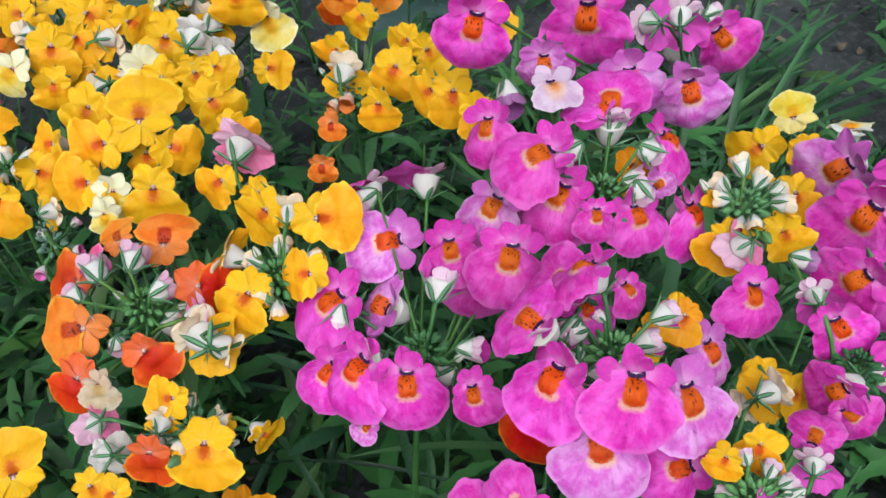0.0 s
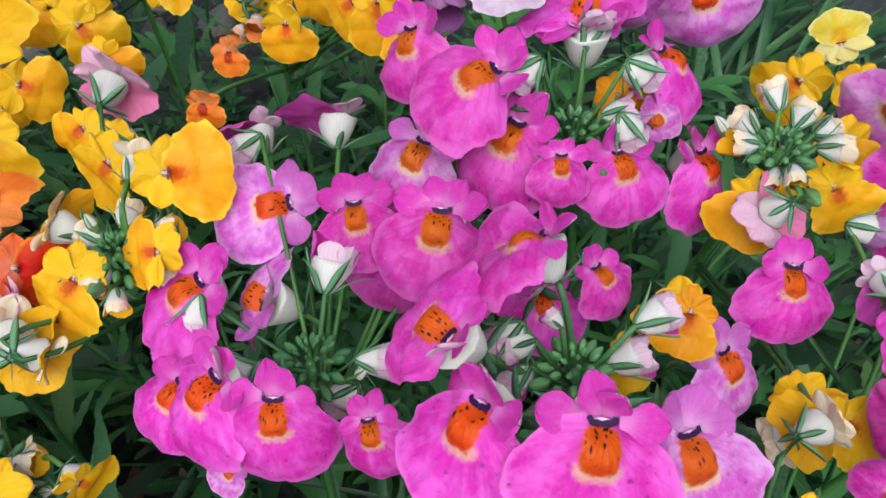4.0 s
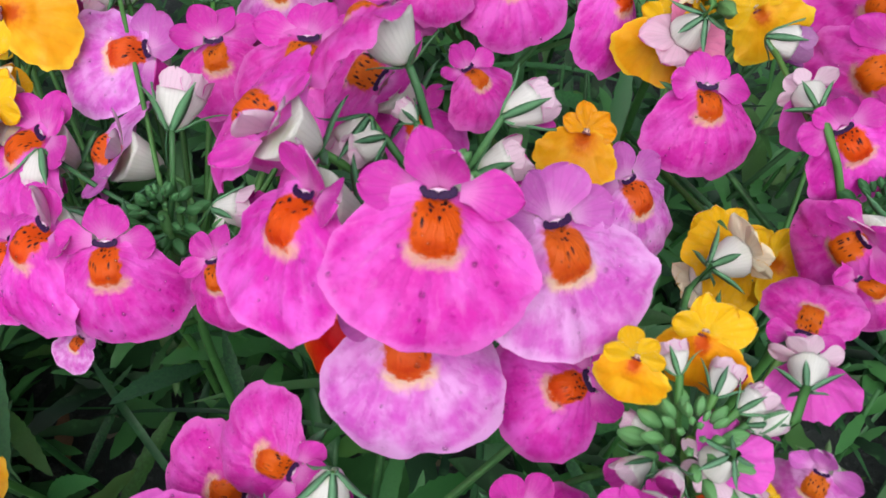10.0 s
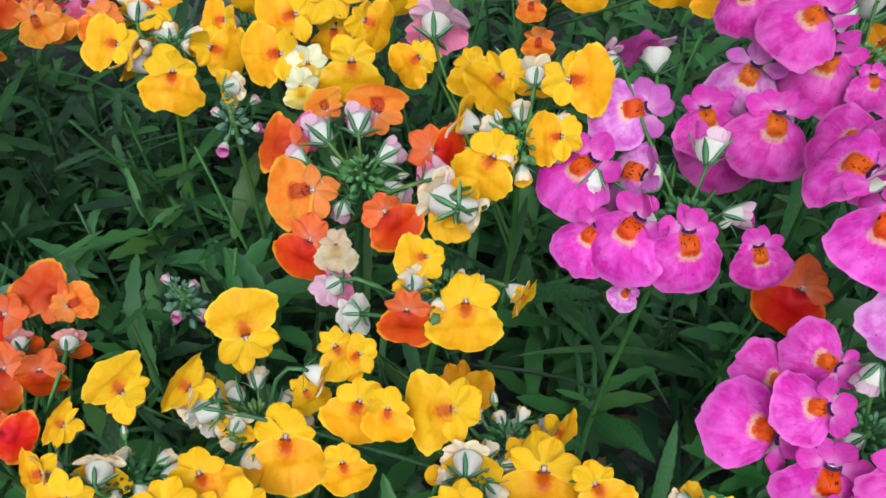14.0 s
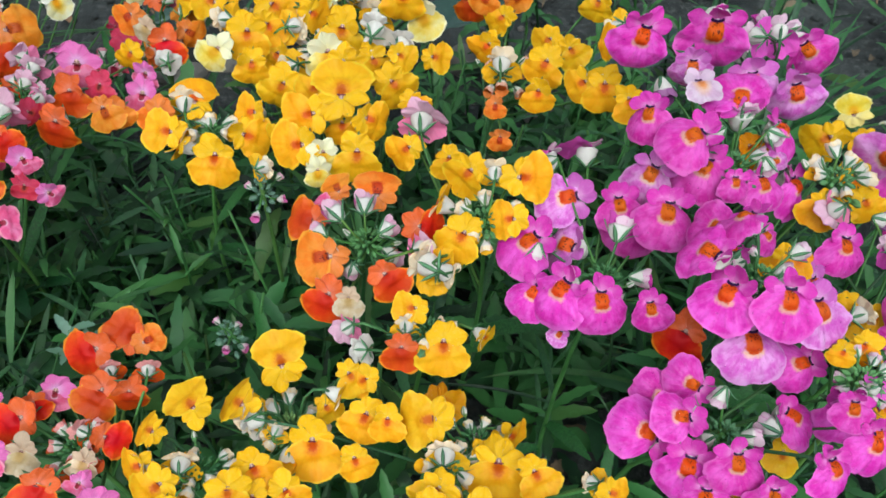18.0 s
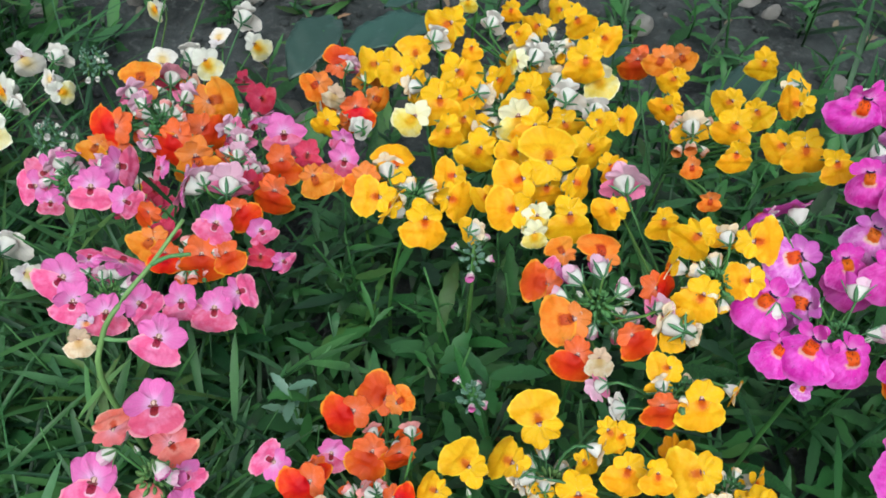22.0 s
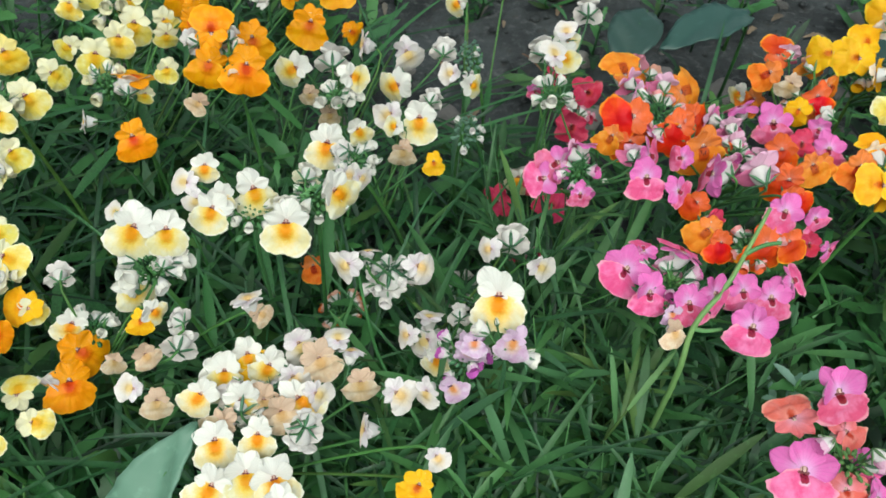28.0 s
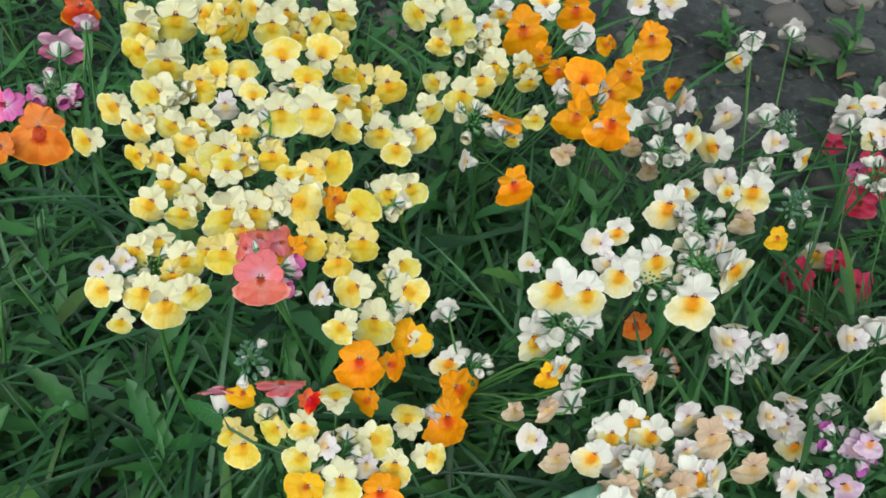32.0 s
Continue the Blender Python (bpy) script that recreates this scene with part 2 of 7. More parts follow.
def green_material(name, dark, light, scale, rough=0.5, glow=0.2, island=False):
    m, nt, b = shader(name, rough)
    b.inputs["Specular IOR Level"].default_value = 0.45
    tc = nt.nodes.new("ShaderNodeTexCoord")
    n1 = node(nt, "ShaderNodeTexNoise", Scale=scale, Detail=5.0)
    n2 = node(nt, "ShaderNodeTexNoise", Scale=scale * 7, Detail=3.0)
    for n in (n1, n2):
        nt.links.new(tc.outputs["Object"], n.inputs["Vector"])
    if island:
        rnd = nt.nodes.new("ShaderNodeNewGeometry").outputs["Random Per Island"]
    else:
        rnd = nt.nodes.new("ShaderNodeObjectInfo").outputs["Random"]
    f = math_node(nt, "ADD", math_node(nt, "MULTIPLY", n1.outputs[0], 0.7), math_node(nt, "MULTIPLY", rnd, 0.55))
    col = mix(nt, smooth(nt, f, 0.3, 0.85), dark, light)
    other = math_node(nt, "FRACT", math_node(nt, "MULTIPLY", rnd, 7.31))
    grey = sum(light) / 3
    col = mix(nt, smooth(nt, other, 0.66, 0.95, 0.0, 0.42), col, (grey * 0.55, light[1] * 0.72, grey * 0.8))
    col = mix(nt, smooth(nt, other, 0.0, 0.14, 0.45, 0.0), col, (light[0] * 1.9, light[1] * 1.05, light[2] * 0.7))
    col = mix(nt, smooth(nt, n2.outputs[0], 0.55, 0.8, 0.0, 0.3), col, tuple(min(1, c * 1.6 + 0.02) for c in light))
    leafy(m, nt, b, col, n2.outputs[0], 0.2, glow)
    return m


FLOWER = {}  # variety: lip, lip back, lobe, marking size


def variety(name, lip, lip2, patch, halo, reach, spots, back, lobe, lobe2, mark, dew=0.0, tone=0.12, edge=None, lobes=1.0):
    edge = edge or tuple(min(1, 0.93 * c + 0.07) for c in lip2)
    FLOWER[name] = (petal_material(name + "_lip", lip, lip2, patch, halo, reach, spots, edge, dew, tone, 0.385 if dew else 0.275 if lobes > 1.1 else 0.345),
                    plain_petal(name + "_back", back, lip2), plain_petal(name + "_lobe", lobe, lobe2), mark,
                    plain_petal(name + "_lobe_back", back, tuple(0.78 * a + 0.22 * b for a, b in zip(back, lobe2))), lobes)


PINKW = (0.85, 0.76, 0.80)
variety("magenta", (0.74, 0.026, 0.46), (0.87, 0.125, 0.68), (0.76, 0.12, 0.004), (0.90, 0.52, 0.40), 0.205, True, PINKW, (0.80, 0.24, 0.65), (0.70, 0.050, 0.48), 0.66, 0.25)
variety("lilac", (0.69, 0.11, 0.59), (0.84, 0.40, 0.81), (0.74, 0.13, 0.01), (0.90, 0.64, 0.46), 0.215, True, PINKW, (0.74, 0.34, 0.68), (0.62, 0.14, 0.55), 0.62, 0.3)
variety("golden", (0.93, 0.455, 0.006), (0.96, 0.555, 0.014), (0.64, 0.12, 0.004), (0.89, 0.36, 0.004), 0.155, False, (0.90, 0.87, 0.80), (0.95, 0.60, 0.020), (0.96, 0.57, 0.010), 0.38, 0.0, 0.12, (0.98, 0.70, 0.04))
variety("amber", (0.91, 0.35, 0.002), (0.95, 0.43, 0.004), (0.66, 0.09, 0.004), (0.87, 0.22, 0.004), 0.18, False, (0.88, 0.78, 0.66), (0.93, 0.40, 0.008), (0.93, 0.38, 0.004), 0.38, 0.0, 0.12, (0.97, 0.50, 0.02))
variety("orange", (0.86, 0.23, 0.012), (0.89, 0.33, 0.04), (0.55, 0.08, 0.01), (0.75, 0.14, 0.01), 0.19, True, (0.82, 0.55, 0.46), (0.84, 0.30, 0.10), (0.85, 0.26, 0.05), 0.4, 0.0, 0.12, (0.93, 0.46, 0.05))
variety("scarlet", (0.80, 0.060, 0.006), (0.87, 0.125, 0.010), (0.62, 0.018, 0.006), (0.72, 0.03, 0.006), 0.30, False, (0.82, 0.45, 0.48), (0.84, 0.22, 0.12), (0.84, 0.16, 0.04), 0.4, 0.0, 0.14, (0.96, 0.42, 0.03))
variety("rose", (0.80, 0.100, 0.27), (0.87, 0.25, 0.48), (0.34, 0.02, 0.05), (0.86, 0.56, 0.70), 0.12, True, (0.84, 0.62, 0.72), (0.80, 0.44, 0.74), (0.80, 0.19, 0.54), 0.55, 0.0, 0.18, (0.90, 0.40, 0.50), 1.22)
variety("coral", (0.86, 0.15, 0.13), (0.88, 0.24, 0.22), (0.60, 0.05, 0.03), (0.86, 0.30, 0.26), 0.14, False, (0.86, 0.42, 0.58), (0.86, 0.40, 0.50), (0.85, 0.22, 0.24), 0.45, 0.0, 0.12, (0.92, 0.46, 0.36), 1.2)
variety("crimson", (0.70, 0.032, 0.11), (0.72, 0.07, 0.16), (0.12, 0.01, 0.01), (0.60, 0.05, 0.05), 0.13, False, (0.74, 0.38, 0.48), (0.70, 0.08, 0.18), (0.68, 0.05, 0.13), 0.36, 0.0, 0.12, None, 1.2)
variety("cream", (0.86, 0.77, 0.42), (0.88, 0.85, 0.66), (0.86, 0.33, 0.004), (0.93, 0.62, 0.03), 0.25, False, (0.87, 0.84, 0.76), (0.84, 0.80, 0.74), (0.86, 0.85, 0.79), 0.42, 0.0, 0.12, (0.92, 0.90, 0.78), 1.1)
variety("primrose", (0.86, 0.72, 0.14), (0.88, 0.82, 0.38), (0.78, 0.42, 0.010), (0.88, 0.62, 0.030), 0.24, False, (0.87, 0.83, 0.66), (0.86, 0.80, 0.46), (0.88, 0.85, 0.60), 0.42, 0.0, 0.14, (0.92, 0.90, 0.66), 1.1)
variety("lemon", (0.88, 0.65, 0.05), (0.91, 0.76, 0.17), (0.84, 0.42, 0.008), (0.90, 0.58, 0.015), 0.21, False, (0.87, 0.80, 0.56), (0.90, 0.78, 0.36), (0.91, 0.77, 0.28), 0.42, 0.0, 0.12, (0.94, 0.86, 0.42), 1.08)
variety("faded", (0.83, 0.77, 0.71), (0.85, 0.80, 0.76), (0.80, 0.58, 0.24), (0.84, 0.70, 0.45), 0.24, False, (0.86, 0.83, 0.78), (0.78, 0.66, 0.73), (0.84, 0.79, 0.79), 0.36)
variety("mauve", (0.66, 0.42, 0.62), (0.76, 0.62, 0.74), (0.78, 0.30, 0.10), (0.80, 0.52, 0.36), 0.2, False, (0.78, 0.70, 0.74), (0.66, 0.44, 0.64), (0.72, 0.54, 0.70), 0.4)
variety("withered", (0.72, 0.54, 0.34), (0.82, 0.70, 0.53), (0.62, 0.40, 0.16), (0.70, 0.50, 0.26), 0.2, False, (0.74, 0.62, 0.48), (0.66, 0.46, 0.32), (0.70, 0.52, 0.38), 0.3, 0.0, 0.35)

variety("shrivelled", (0.30, 0.06, 0.30), (0.48, 0.16, 0.46), (0.20, 0.04, 0.10), (0.30, 0.08, 0.24), 0.2, False, (0.44, 0.20, 0.42), (0.34, 0.08, 0.34), (0.42, 0.12, 0.42), 0.3, 0.0, 0.3)

TUBE = plain_petal("corolla_tube", (0.62, 0.68, 0.46), (0.85, 0.82, 0.79))
SEPAL = green_material("sepal", (0.050, 0.150, 0.075), (0.13, 0.31, 0.15), 6.0, 0.55, 0.15)
BUD = green_material("bud", (0.035, 0.140, 0.045), (0.14, 0.34, 0.12), 2.5, 0.55, 0.15)
STEM = green_material("stem", (0.025, 0.10, 0.028), (0.085, 0.24, 0.055), 60.0, 0.55, 0.1)
LEAF = green_material("leaf", (0.008, 0.048, 0.016), (0.044, 0.182, 0.042), 40.0, 0.45, 0.25)
UNDER = green_material("undergrowth", (0.005, 0.023, 0.008), (0.056, 0.196, 0.048), 30.0, 0.5, 0.25, True)
GRASS = green_material("grass_blade", (0.006, 0.034, 0.013), (0.045, 0.160, 0.050), 30.0, 0.45, 0.25, True)
BROAD = green_material("broad_leaf", (0.011, 0.038, 0.033), (0.034, 0.085, 0.072), 25.0, 0.35, 0.12)
GREY_LEAF = green_material("grey_leaf", (0.10, 0.22, 0.15), (0.17, 0.31, 0.22), 30.0, 0.45, 0.2)
DARK, dnt, db = shader("dark_marking", 0.45)
dn = node(dnt, "ShaderNodeTexNoise", Scale=30.0)
dnt.links.new(mix(dnt, smooth(dnt, dn.outputs[0], 0.4, 0.7), (0.020, 0.005, 0.035), (0.045, 0.012, 0.075)), db.inputs["Base Color"])
db.inputs["Specular IOR Level"].default_value = 0.1
PALE, pnt, pb = shader("pale_rim", 0.45)
pn = node(pnt, "ShaderNodeTexNoise", Scale=25.0)
pnt.links.new(mix(pnt, smooth(pnt, pn.outputs[0], 0.4, 0.7), (0.78, 0.54, 0.70), (0.66, 0.40, 0.60)), pb.inputs["Base Color"])

BEAK_PALE, bnt, bb = shader("pale_beak", 0.5)
bn = node(bnt, "ShaderNodeTexNoise", Scale=25.0)
bnt.links.new(mix(bnt, smooth(bnt, bn.outputs[0], 0.4, 0.7), (0.62, 0.44, 0.36), (0.46, 0.28, 0.24)), bb.inputs["Base Color"])
BEAK_DARK, knt, kb = shader("dark_red_line", 0.5)
kn = node(knt, "ShaderNodeTexNoise", Scale=30.0)
knt.links.new(mix(knt, smooth(knt, kn.outputs[0], 0.4, 0.7), (0.10, 0.012, 0.022), (0.22, 0.030, 0.030)), kb.inputs["Base Color"])


def soil_material():
    m, nt, b = shader("soil", 0.9)
    tc = nt.nodes.new("ShaderNodeTexCoord")
    a = node(nt, "ShaderNodeTexNoise", Scale=9.0, Detail=8.0, Roughness=0.65)
    c = node(nt, "ShaderNodeTexNoise", Scale=120.0, Detail=6.0, Roughness=0.7)
    v = node(nt, "ShaderNodeTexVoronoi", Scale=70.0)
    for n in (a, c, v):
        nt.links.new(tc.outputs["Object"], n.inputs["Vector"])
    col = mix(nt, smooth(nt, a.outputs[0], 0.35, 0.65), (0.011, 0.014, 0.015), (0.054, 0.062, 0.064))
    col = mix(nt, smooth(nt, c.outputs[0], 0.5, 0.72, 0.0, 0.5), col, (0.17, 0.175, 0.172))
    col = mix(nt, smooth(nt, v.outputs["Distance"], 0.05, 0.3, 0.55, 0.0), col, (0.035, 0.03, 0.026))
    nt.links.new(col, b.inputs["Base Color"])
    bump = nt.nodes.new("ShaderNodeBump")
    bump.inputs["Strength"].default_value, bump.inputs["Distance"].default_value = 0.9, 0.006
    nt.links.new(math_node(nt, "ADD", c.outputs[0], v.outputs["Distance"]), bump.inputs["Height"])
    nt.links.new(bump.outputs[0], b.inputs["Normal"])
    return m


def stone_material():
    m, nt, b = shader("stone", 0.8)
    tc = nt.nodes.new("ShaderNodeTexCoord")
    info = nt.nodes.new("ShaderNodeObjectInfo")
    a = node(nt, "ShaderNodeTexNoise", Scale=60.0, Detail=7.0)
    nt.links.new(tc.outputs["Object"], a.inputs["Vector"])
    f = math_node(nt, "ADD", math_node(nt, "MULTIPLY", a.outputs[0], 0.6), math_node(nt, "MULTIPLY", info.outputs["Random"], 0.5))
    nt.links.new(mix(nt, smooth(nt, f, 0.3, 0.8), (0.09, 0.085, 0.08), (0.27, 0.25, 0.235)), b.inputs["Base Color"])
    bump = nt.nodes.new("ShaderNodeBump")
    bump.inputs["Strength"].default_value, bump.inputs["Distance"].default_value = 0.6, 0.003
    nt.links.new(a.outputs[0], bump.inputs["Height"])
    nt.links.new(bump.outputs[0], b.inputs["Normal"])
    return m


SOIL, STONE = soil_material(), stone_material()


# ---- mesh builders ----
def sheet(name, verts, faces, slots, materials, smooth_faces=True):
    me = bpy.data.meshes.new(name)
    me.from_pydata(verts, [], faces)
    for m in materials:
        me.materials.append(m)
    if slots:
        me.polygons.foreach_set("material_index", slots)
    me.polygons.foreach_set("use_smooth", [smooth_faces] * len(me.polygons))
    me.update()
    return me


def fan(rows, cols, at, thick):
    """A thin two-sided petal: at(u, v) with u across and v along, both 0 to 1. Front faces take slot 0, back faces slot 1."""
    verts, faces, slots = [], [], []
    for side in (0, 1):
        for j in range(rows + 1):
            for i in range(cols + 1):
                u, v = i / cols, j / rows
                x, y, z = at(u, v)
                edge = 0.2 + 0.8 * max(0.0, 4 * u * (1 - u)) ** 0.5 * (1 - v ** 6)
                verts.append((x, y, z - (thick * edge if side else 0)))
    n = (rows + 1) * (cols + 1)
    for side in (0, 1):
        for j in range(rows):
            for i in range(cols):
                a = side * n + j * (cols + 1) + i
                q = (a, a + 1, a + cols + 2, a + cols + 1)
                faces.append(q if side else (q[0], q[3], q[2], q[1]))
                slots.append(side)
    return verts, faces, slots


def lip_shape(seed, tall, lobed=1.0, pleat=1.0):
    """The lower petal. A low pleat gives the flatter, notched kind."""
    rng = random.Random(seed)
    flat = pleat < 0.6
    notch, curl, wave = rng.uniform(0.06, 0.20) if flat else rng.uniform(0.02, 0.10), rng.uniform(-0.06, 0.14) if flat else rng.uniform(0.0, 0.26), rng.uniform(0.014, 0.032) * (0.6 + 0.4 * pleat)
    p1, p2, side, fold = rng.uniform(0, 6), rng.uniform(0, 6), rng.uniform(-0.06, 0.06), rng.uniform(-0.12, 0.14) if flat else rng.uniform(0.0, 0.30)
    lobing, many, roll = rng.uniform(0.015, 0.04) * lobed, rng.choice((4, 5, 6)), rng.uniform(0.0, 0.05) if flat else rng.uniform(0.03, 0.12)
    sway, skew, boss, gap = rng.uniform(-0.05, 0.05), rng.uniform(-0.06, 0.06), 0.05 if flat else 0.095, 0.30 if flat else 0.2
    rings, segs = 10, 60

    crimp = 0.020 if flat else 0.006

    def at(r, th):
        out = 1 + crimp * math.sin(15 * th + p2) + lobing * math.sin(many * th + p1) + 0.014 * math.sin(11 * th + p2) + 0.007 * math.sin(23 * th + p1) - notch * math.exp(-(math.remainder(th, math.tau) / gap) ** 2)
        k = r * (1 + (out - 1) * r * r)
        top = (0.5 - 0.5 * math.cos(th)) ** 2
        x = 0.5 * k * math.sin(th) * (1 - 0.13 * top * r)
        y = -tall * 0.84 - tall * k * math.cos(th) + side * x
        low = max(0.0, -y - 0.1)
        z = -curl * k * k * (0.5 + 0.5 * math.cos(th)) - fold * (2 * x) ** 2 * 0.42 + wave * k ** 3 * math.sin(7 * th + p2) - roll * k ** 6 * (0.6 + 0.4 * math.sin(2 * th + p1))
        z += boss * math.exp(-(x / 0.135) ** 4 - ((y + 0.15) / 0.12) ** 4) - 0.05 * math.exp(-(x * x + (y + 0.03) ** 2) / 0.003)
        z += 0.03 * math.exp(-((abs(x) - 0.20) / 0.06) ** 2 - ((y + 0.2) / 0.14) ** 2)
        z -= 0.03 * math.exp(-(x / 0.035) ** 2) * max(0.0, -y - 0.3) * 3 + 0.011 * pleat * math.sin(16 * math.atan2(x, -y - 0.001)) * k * k * max(0.0, -y)
        z += 0.010 * pleat * math.sin(13 * th + p1) * k * k + 0.03 * math.sin(3 * th + p2) * k * k + sway * math.sin(9 * x + p1) * low + skew * x * low * 3
        return x, y, z + 0.03

    verts, faces, slots = [], [], []
    for s in (0, 1):
        verts.append((lambda p: (p[0], p[1], p[2] - 0.022 * s))(at(0, 0)))
        for j in range(1, rings + 1):
            for i in range(segs):
                x, y, z = at(j / rings, math.tau * i / segs)
                verts.append((x, y, z - 0.022 * s * (1 - (j / rings) ** 5)))
    n = rings * segs + 1
    for s in (0, 1):
        for i in range(segs):
            q = (s * n, s * n + 1 + i, s * n + 1 + (i + 1) % segs)
            faces.append(q[::-1] if s else q)
            slots.append(s)
        for j in range(rings - 1):
            for i in range(segs):
                a, b = s * n + 1 + j * segs + i, s * n + 1 + j * segs + (i + 1) % segs
                q = (a, a + segs, b + segs, b)
                faces.append((q[0], q[3], q[2], q[1]) if s else q)
                slots.append(s)
    return verts, faces, slots


def lobe_shape(seed, broad=1.0):
    rng = random.Random(100 + seed)
    wide, cup, back, long = rng.uniform(0.105, 0.132), rng.uniform(-0.25, 0.40), rng.uniform(-0.40, 0.30), rng.uniform(0.29, 0.35)
    p, tip, bend = rng.uniform(0, 6), rng.uniform(1.3, 2.2), rng.uniform(-0.04, 0.04)

    def at(u, v):
        v = 1 - (1 - v) ** 1.7
        grow = min(1.0, v / 0.58)
        w = wide * broad * (0.36 + 0.64 * grow * grow * (3 - 2 * grow)) * math.sqrt(max(0.004, 1 - max(0.0, (v - 0.45) / 0.55) ** tip)) * (1 + 0.05 * math.sin(7 * v + p))
        x = (2 * u - 1) * w + bend * v * v
        y = long * (v + 0.014 * math.sin(6 * u + p) * v + (0.022 if broad < 1.21 else 0.008) * math.sin(19 * u + p) * v * v)
        z = cup * x * x * 6 / broad ** 2 + back * v * v * 0.4 + 0.016 * math.sin(9 * u + p) * v - 0.014 * math.exp(-((u - 0.5) / 0.1) ** 2) * v + 0.02
        return x, y, z

    return fan(9, 12, at, 0.014)


def tube_shape():
    """The pale funnel behind the petals, with its pouch."""
    verts, faces = [], []
    prof = ((-0.03, 0.195), (-0.06, 0.190), (-0.11, 0.174), (-0.19, 0.146), (-0.27, 0.112), (-0.335, 0.070), (-0.355, 0.03))
    for j, (z, r) in enumerate(prof):
        for i in range(14):
            a = math.tau * i / 14
            pouch = 0.05 * max(0.0, -math.sin(a)) * (1 if 1 < j < 5 else 0.3)
            verts.append((r * math.cos(a) * 1.05, (r + pouch) * math.sin(a) - 0.02, z + 0.012 * math.sin(5 * a) * (1 - j / 7)))
    for j in range(len(prof) - 1):
        for i in range(14):
            a, b = j * 14 + i, j * 14 + (i + 1) % 14
            faces.append((a, a + 14, b + 14, b))
    n = len(verts)
    verts += [(0, -0.02, -0.35), (0, -0.02, -0.10)]
    for i in range(14):
        faces.append(((len(prof) - 1) * 14 + i, n, (len(prof) - 1) * 14 + (i + 1) % 14))
        faces.append((i, (i + 1) % 14, n + 1))
    return verts, faces


def calyx_shape(seed):
    rng = random.Random(300 + seed)
    verts, faces = [], []
    for k in range(5):
        a = math.tau * k / 5 + rng.uniform(-0.15, 0.15) + 0.3
        ln, flare = rng.uniform(0.16, 0.23), rng.uniform(0.03, 0.13)
        ca, sa = math.cos(a), math.sin(a)
        base = len(verts)
        for j in range(7):
            v = j / 6
            r = 0.030 + 0.225 * v ** 0.72 + flare * v * v
            z = -0.375 + ln * v - 0.05 * v * v
            w = 0.030 * (1 - v ** 5) * (0.8 + 0.3 * math.sin(math.pi * v)) + 0.004
            for s, up in ((-1, 0), (0, 0.020), (1, 0), (0, -0.010)):
                rr = r + up
                verts.append((rr * ca - s * w * sa, rr * sa + s * w * ca - 0.02, z))
        for j in range(6):
            for i in range(4):
                p, q = base + j * 4 + i, base + j * 4 + (i + 1) % 4
                faces.append((p, q, q + 4, p + 4))
        faces.append(tuple(base + i for i in range(4)))
    return verts, faces


def marking_shape(beak=False):
    """Two dark lobes over the throat on a pale rim, or a pale beak with thin dark lines."""
    verts, faces, slots = [], [], []

    def blob(cx, cy, cz, rx, ry, rz, slot):
        base = len(verts)
        for j in range(5):
            t = -math.pi / 2 + math.pi * (j + 0.5) / 5
            for i in range(10):
                a = math.tau * i / 10
                verts.append((cx + rx * math.cos(t) * math.cos(a), cy + ry * math.cos(t) * math.sin(a), cz + rz * math.sin(t)))
        for j in range(4):
            for i in range(10):
                p, q = base + j * 10 + i, base + j * 10 + (i + 1) % 10
                faces.append((p, q, q + 10, p + 10))
                slots.append(slot)
        faces.append(tuple(base + 40 + i for i in range(10)))
        slots.append(slot)

    if beak:
        blob(0, 0.045, 0.040, 0.060, 0.045, 0.016, 1)
        for s in (-1, 1):
            blob(s * 0.046, -0.006, 0.050, 0.050, 0.022, 0.008, 0)
            blob(s * 0.030, 0.045, 0.060, 0.008, 0.034, 0.004, 0)
        return verts, faces, slots
    blob(0, 0.050, 0.036, 0.075, 0.018, 0.004, 1)
    for s in (-1, 1):
        blob(s * 0.060, 0.020, 0.046, 0.068, 0.034, 0.003, 0)
        blob(s * 0.112, 0.042, 0.0465, 0.032, 0.042, 0.003, 0)
        blob(s * 0.030, 0.006, 0.0455, 0.042, 0.026, 0.003, 0)
    return verts, faces, slots


def bud_shape(seed):
    """A ribbed bud whose petals begin to show at the tip: slot 0 green, slot 1 pale."""
    rng = random.Random(500 + seed)
    fat, open_at = rng.uniform(0.25, 0.34), (2, 3, 7, 2, 4)[seed % 5]
    verts, faces, slots = [], [], []
    for j in range(8):
        v = j / 7
        r = fat * math.sin(math.pi * (0.06 + 0.9 * v)) ** 0.8
        for i in range(15):
            a = math.tau * i / 15
            rr = r * (1 + 0.20 * math.cos(5 * a)) + 0.01
            verts.append((rr * math.cos(a), rr * math.sin(a), v))
    for j in range(7):
        for i in range(15):
            p, q = j * 15 + i, j * 15 + (i + 1) % 15
            faces.append((p, q, q + 15, p + 15))
            slots.append(1 if j >= open_at and i % 3 else 0)
    faces += [tuple(range(14, -1, -1)), tuple(range(105, 120))]
    return verts, faces, slots + [0, 1 if open_at < 7 else 0]


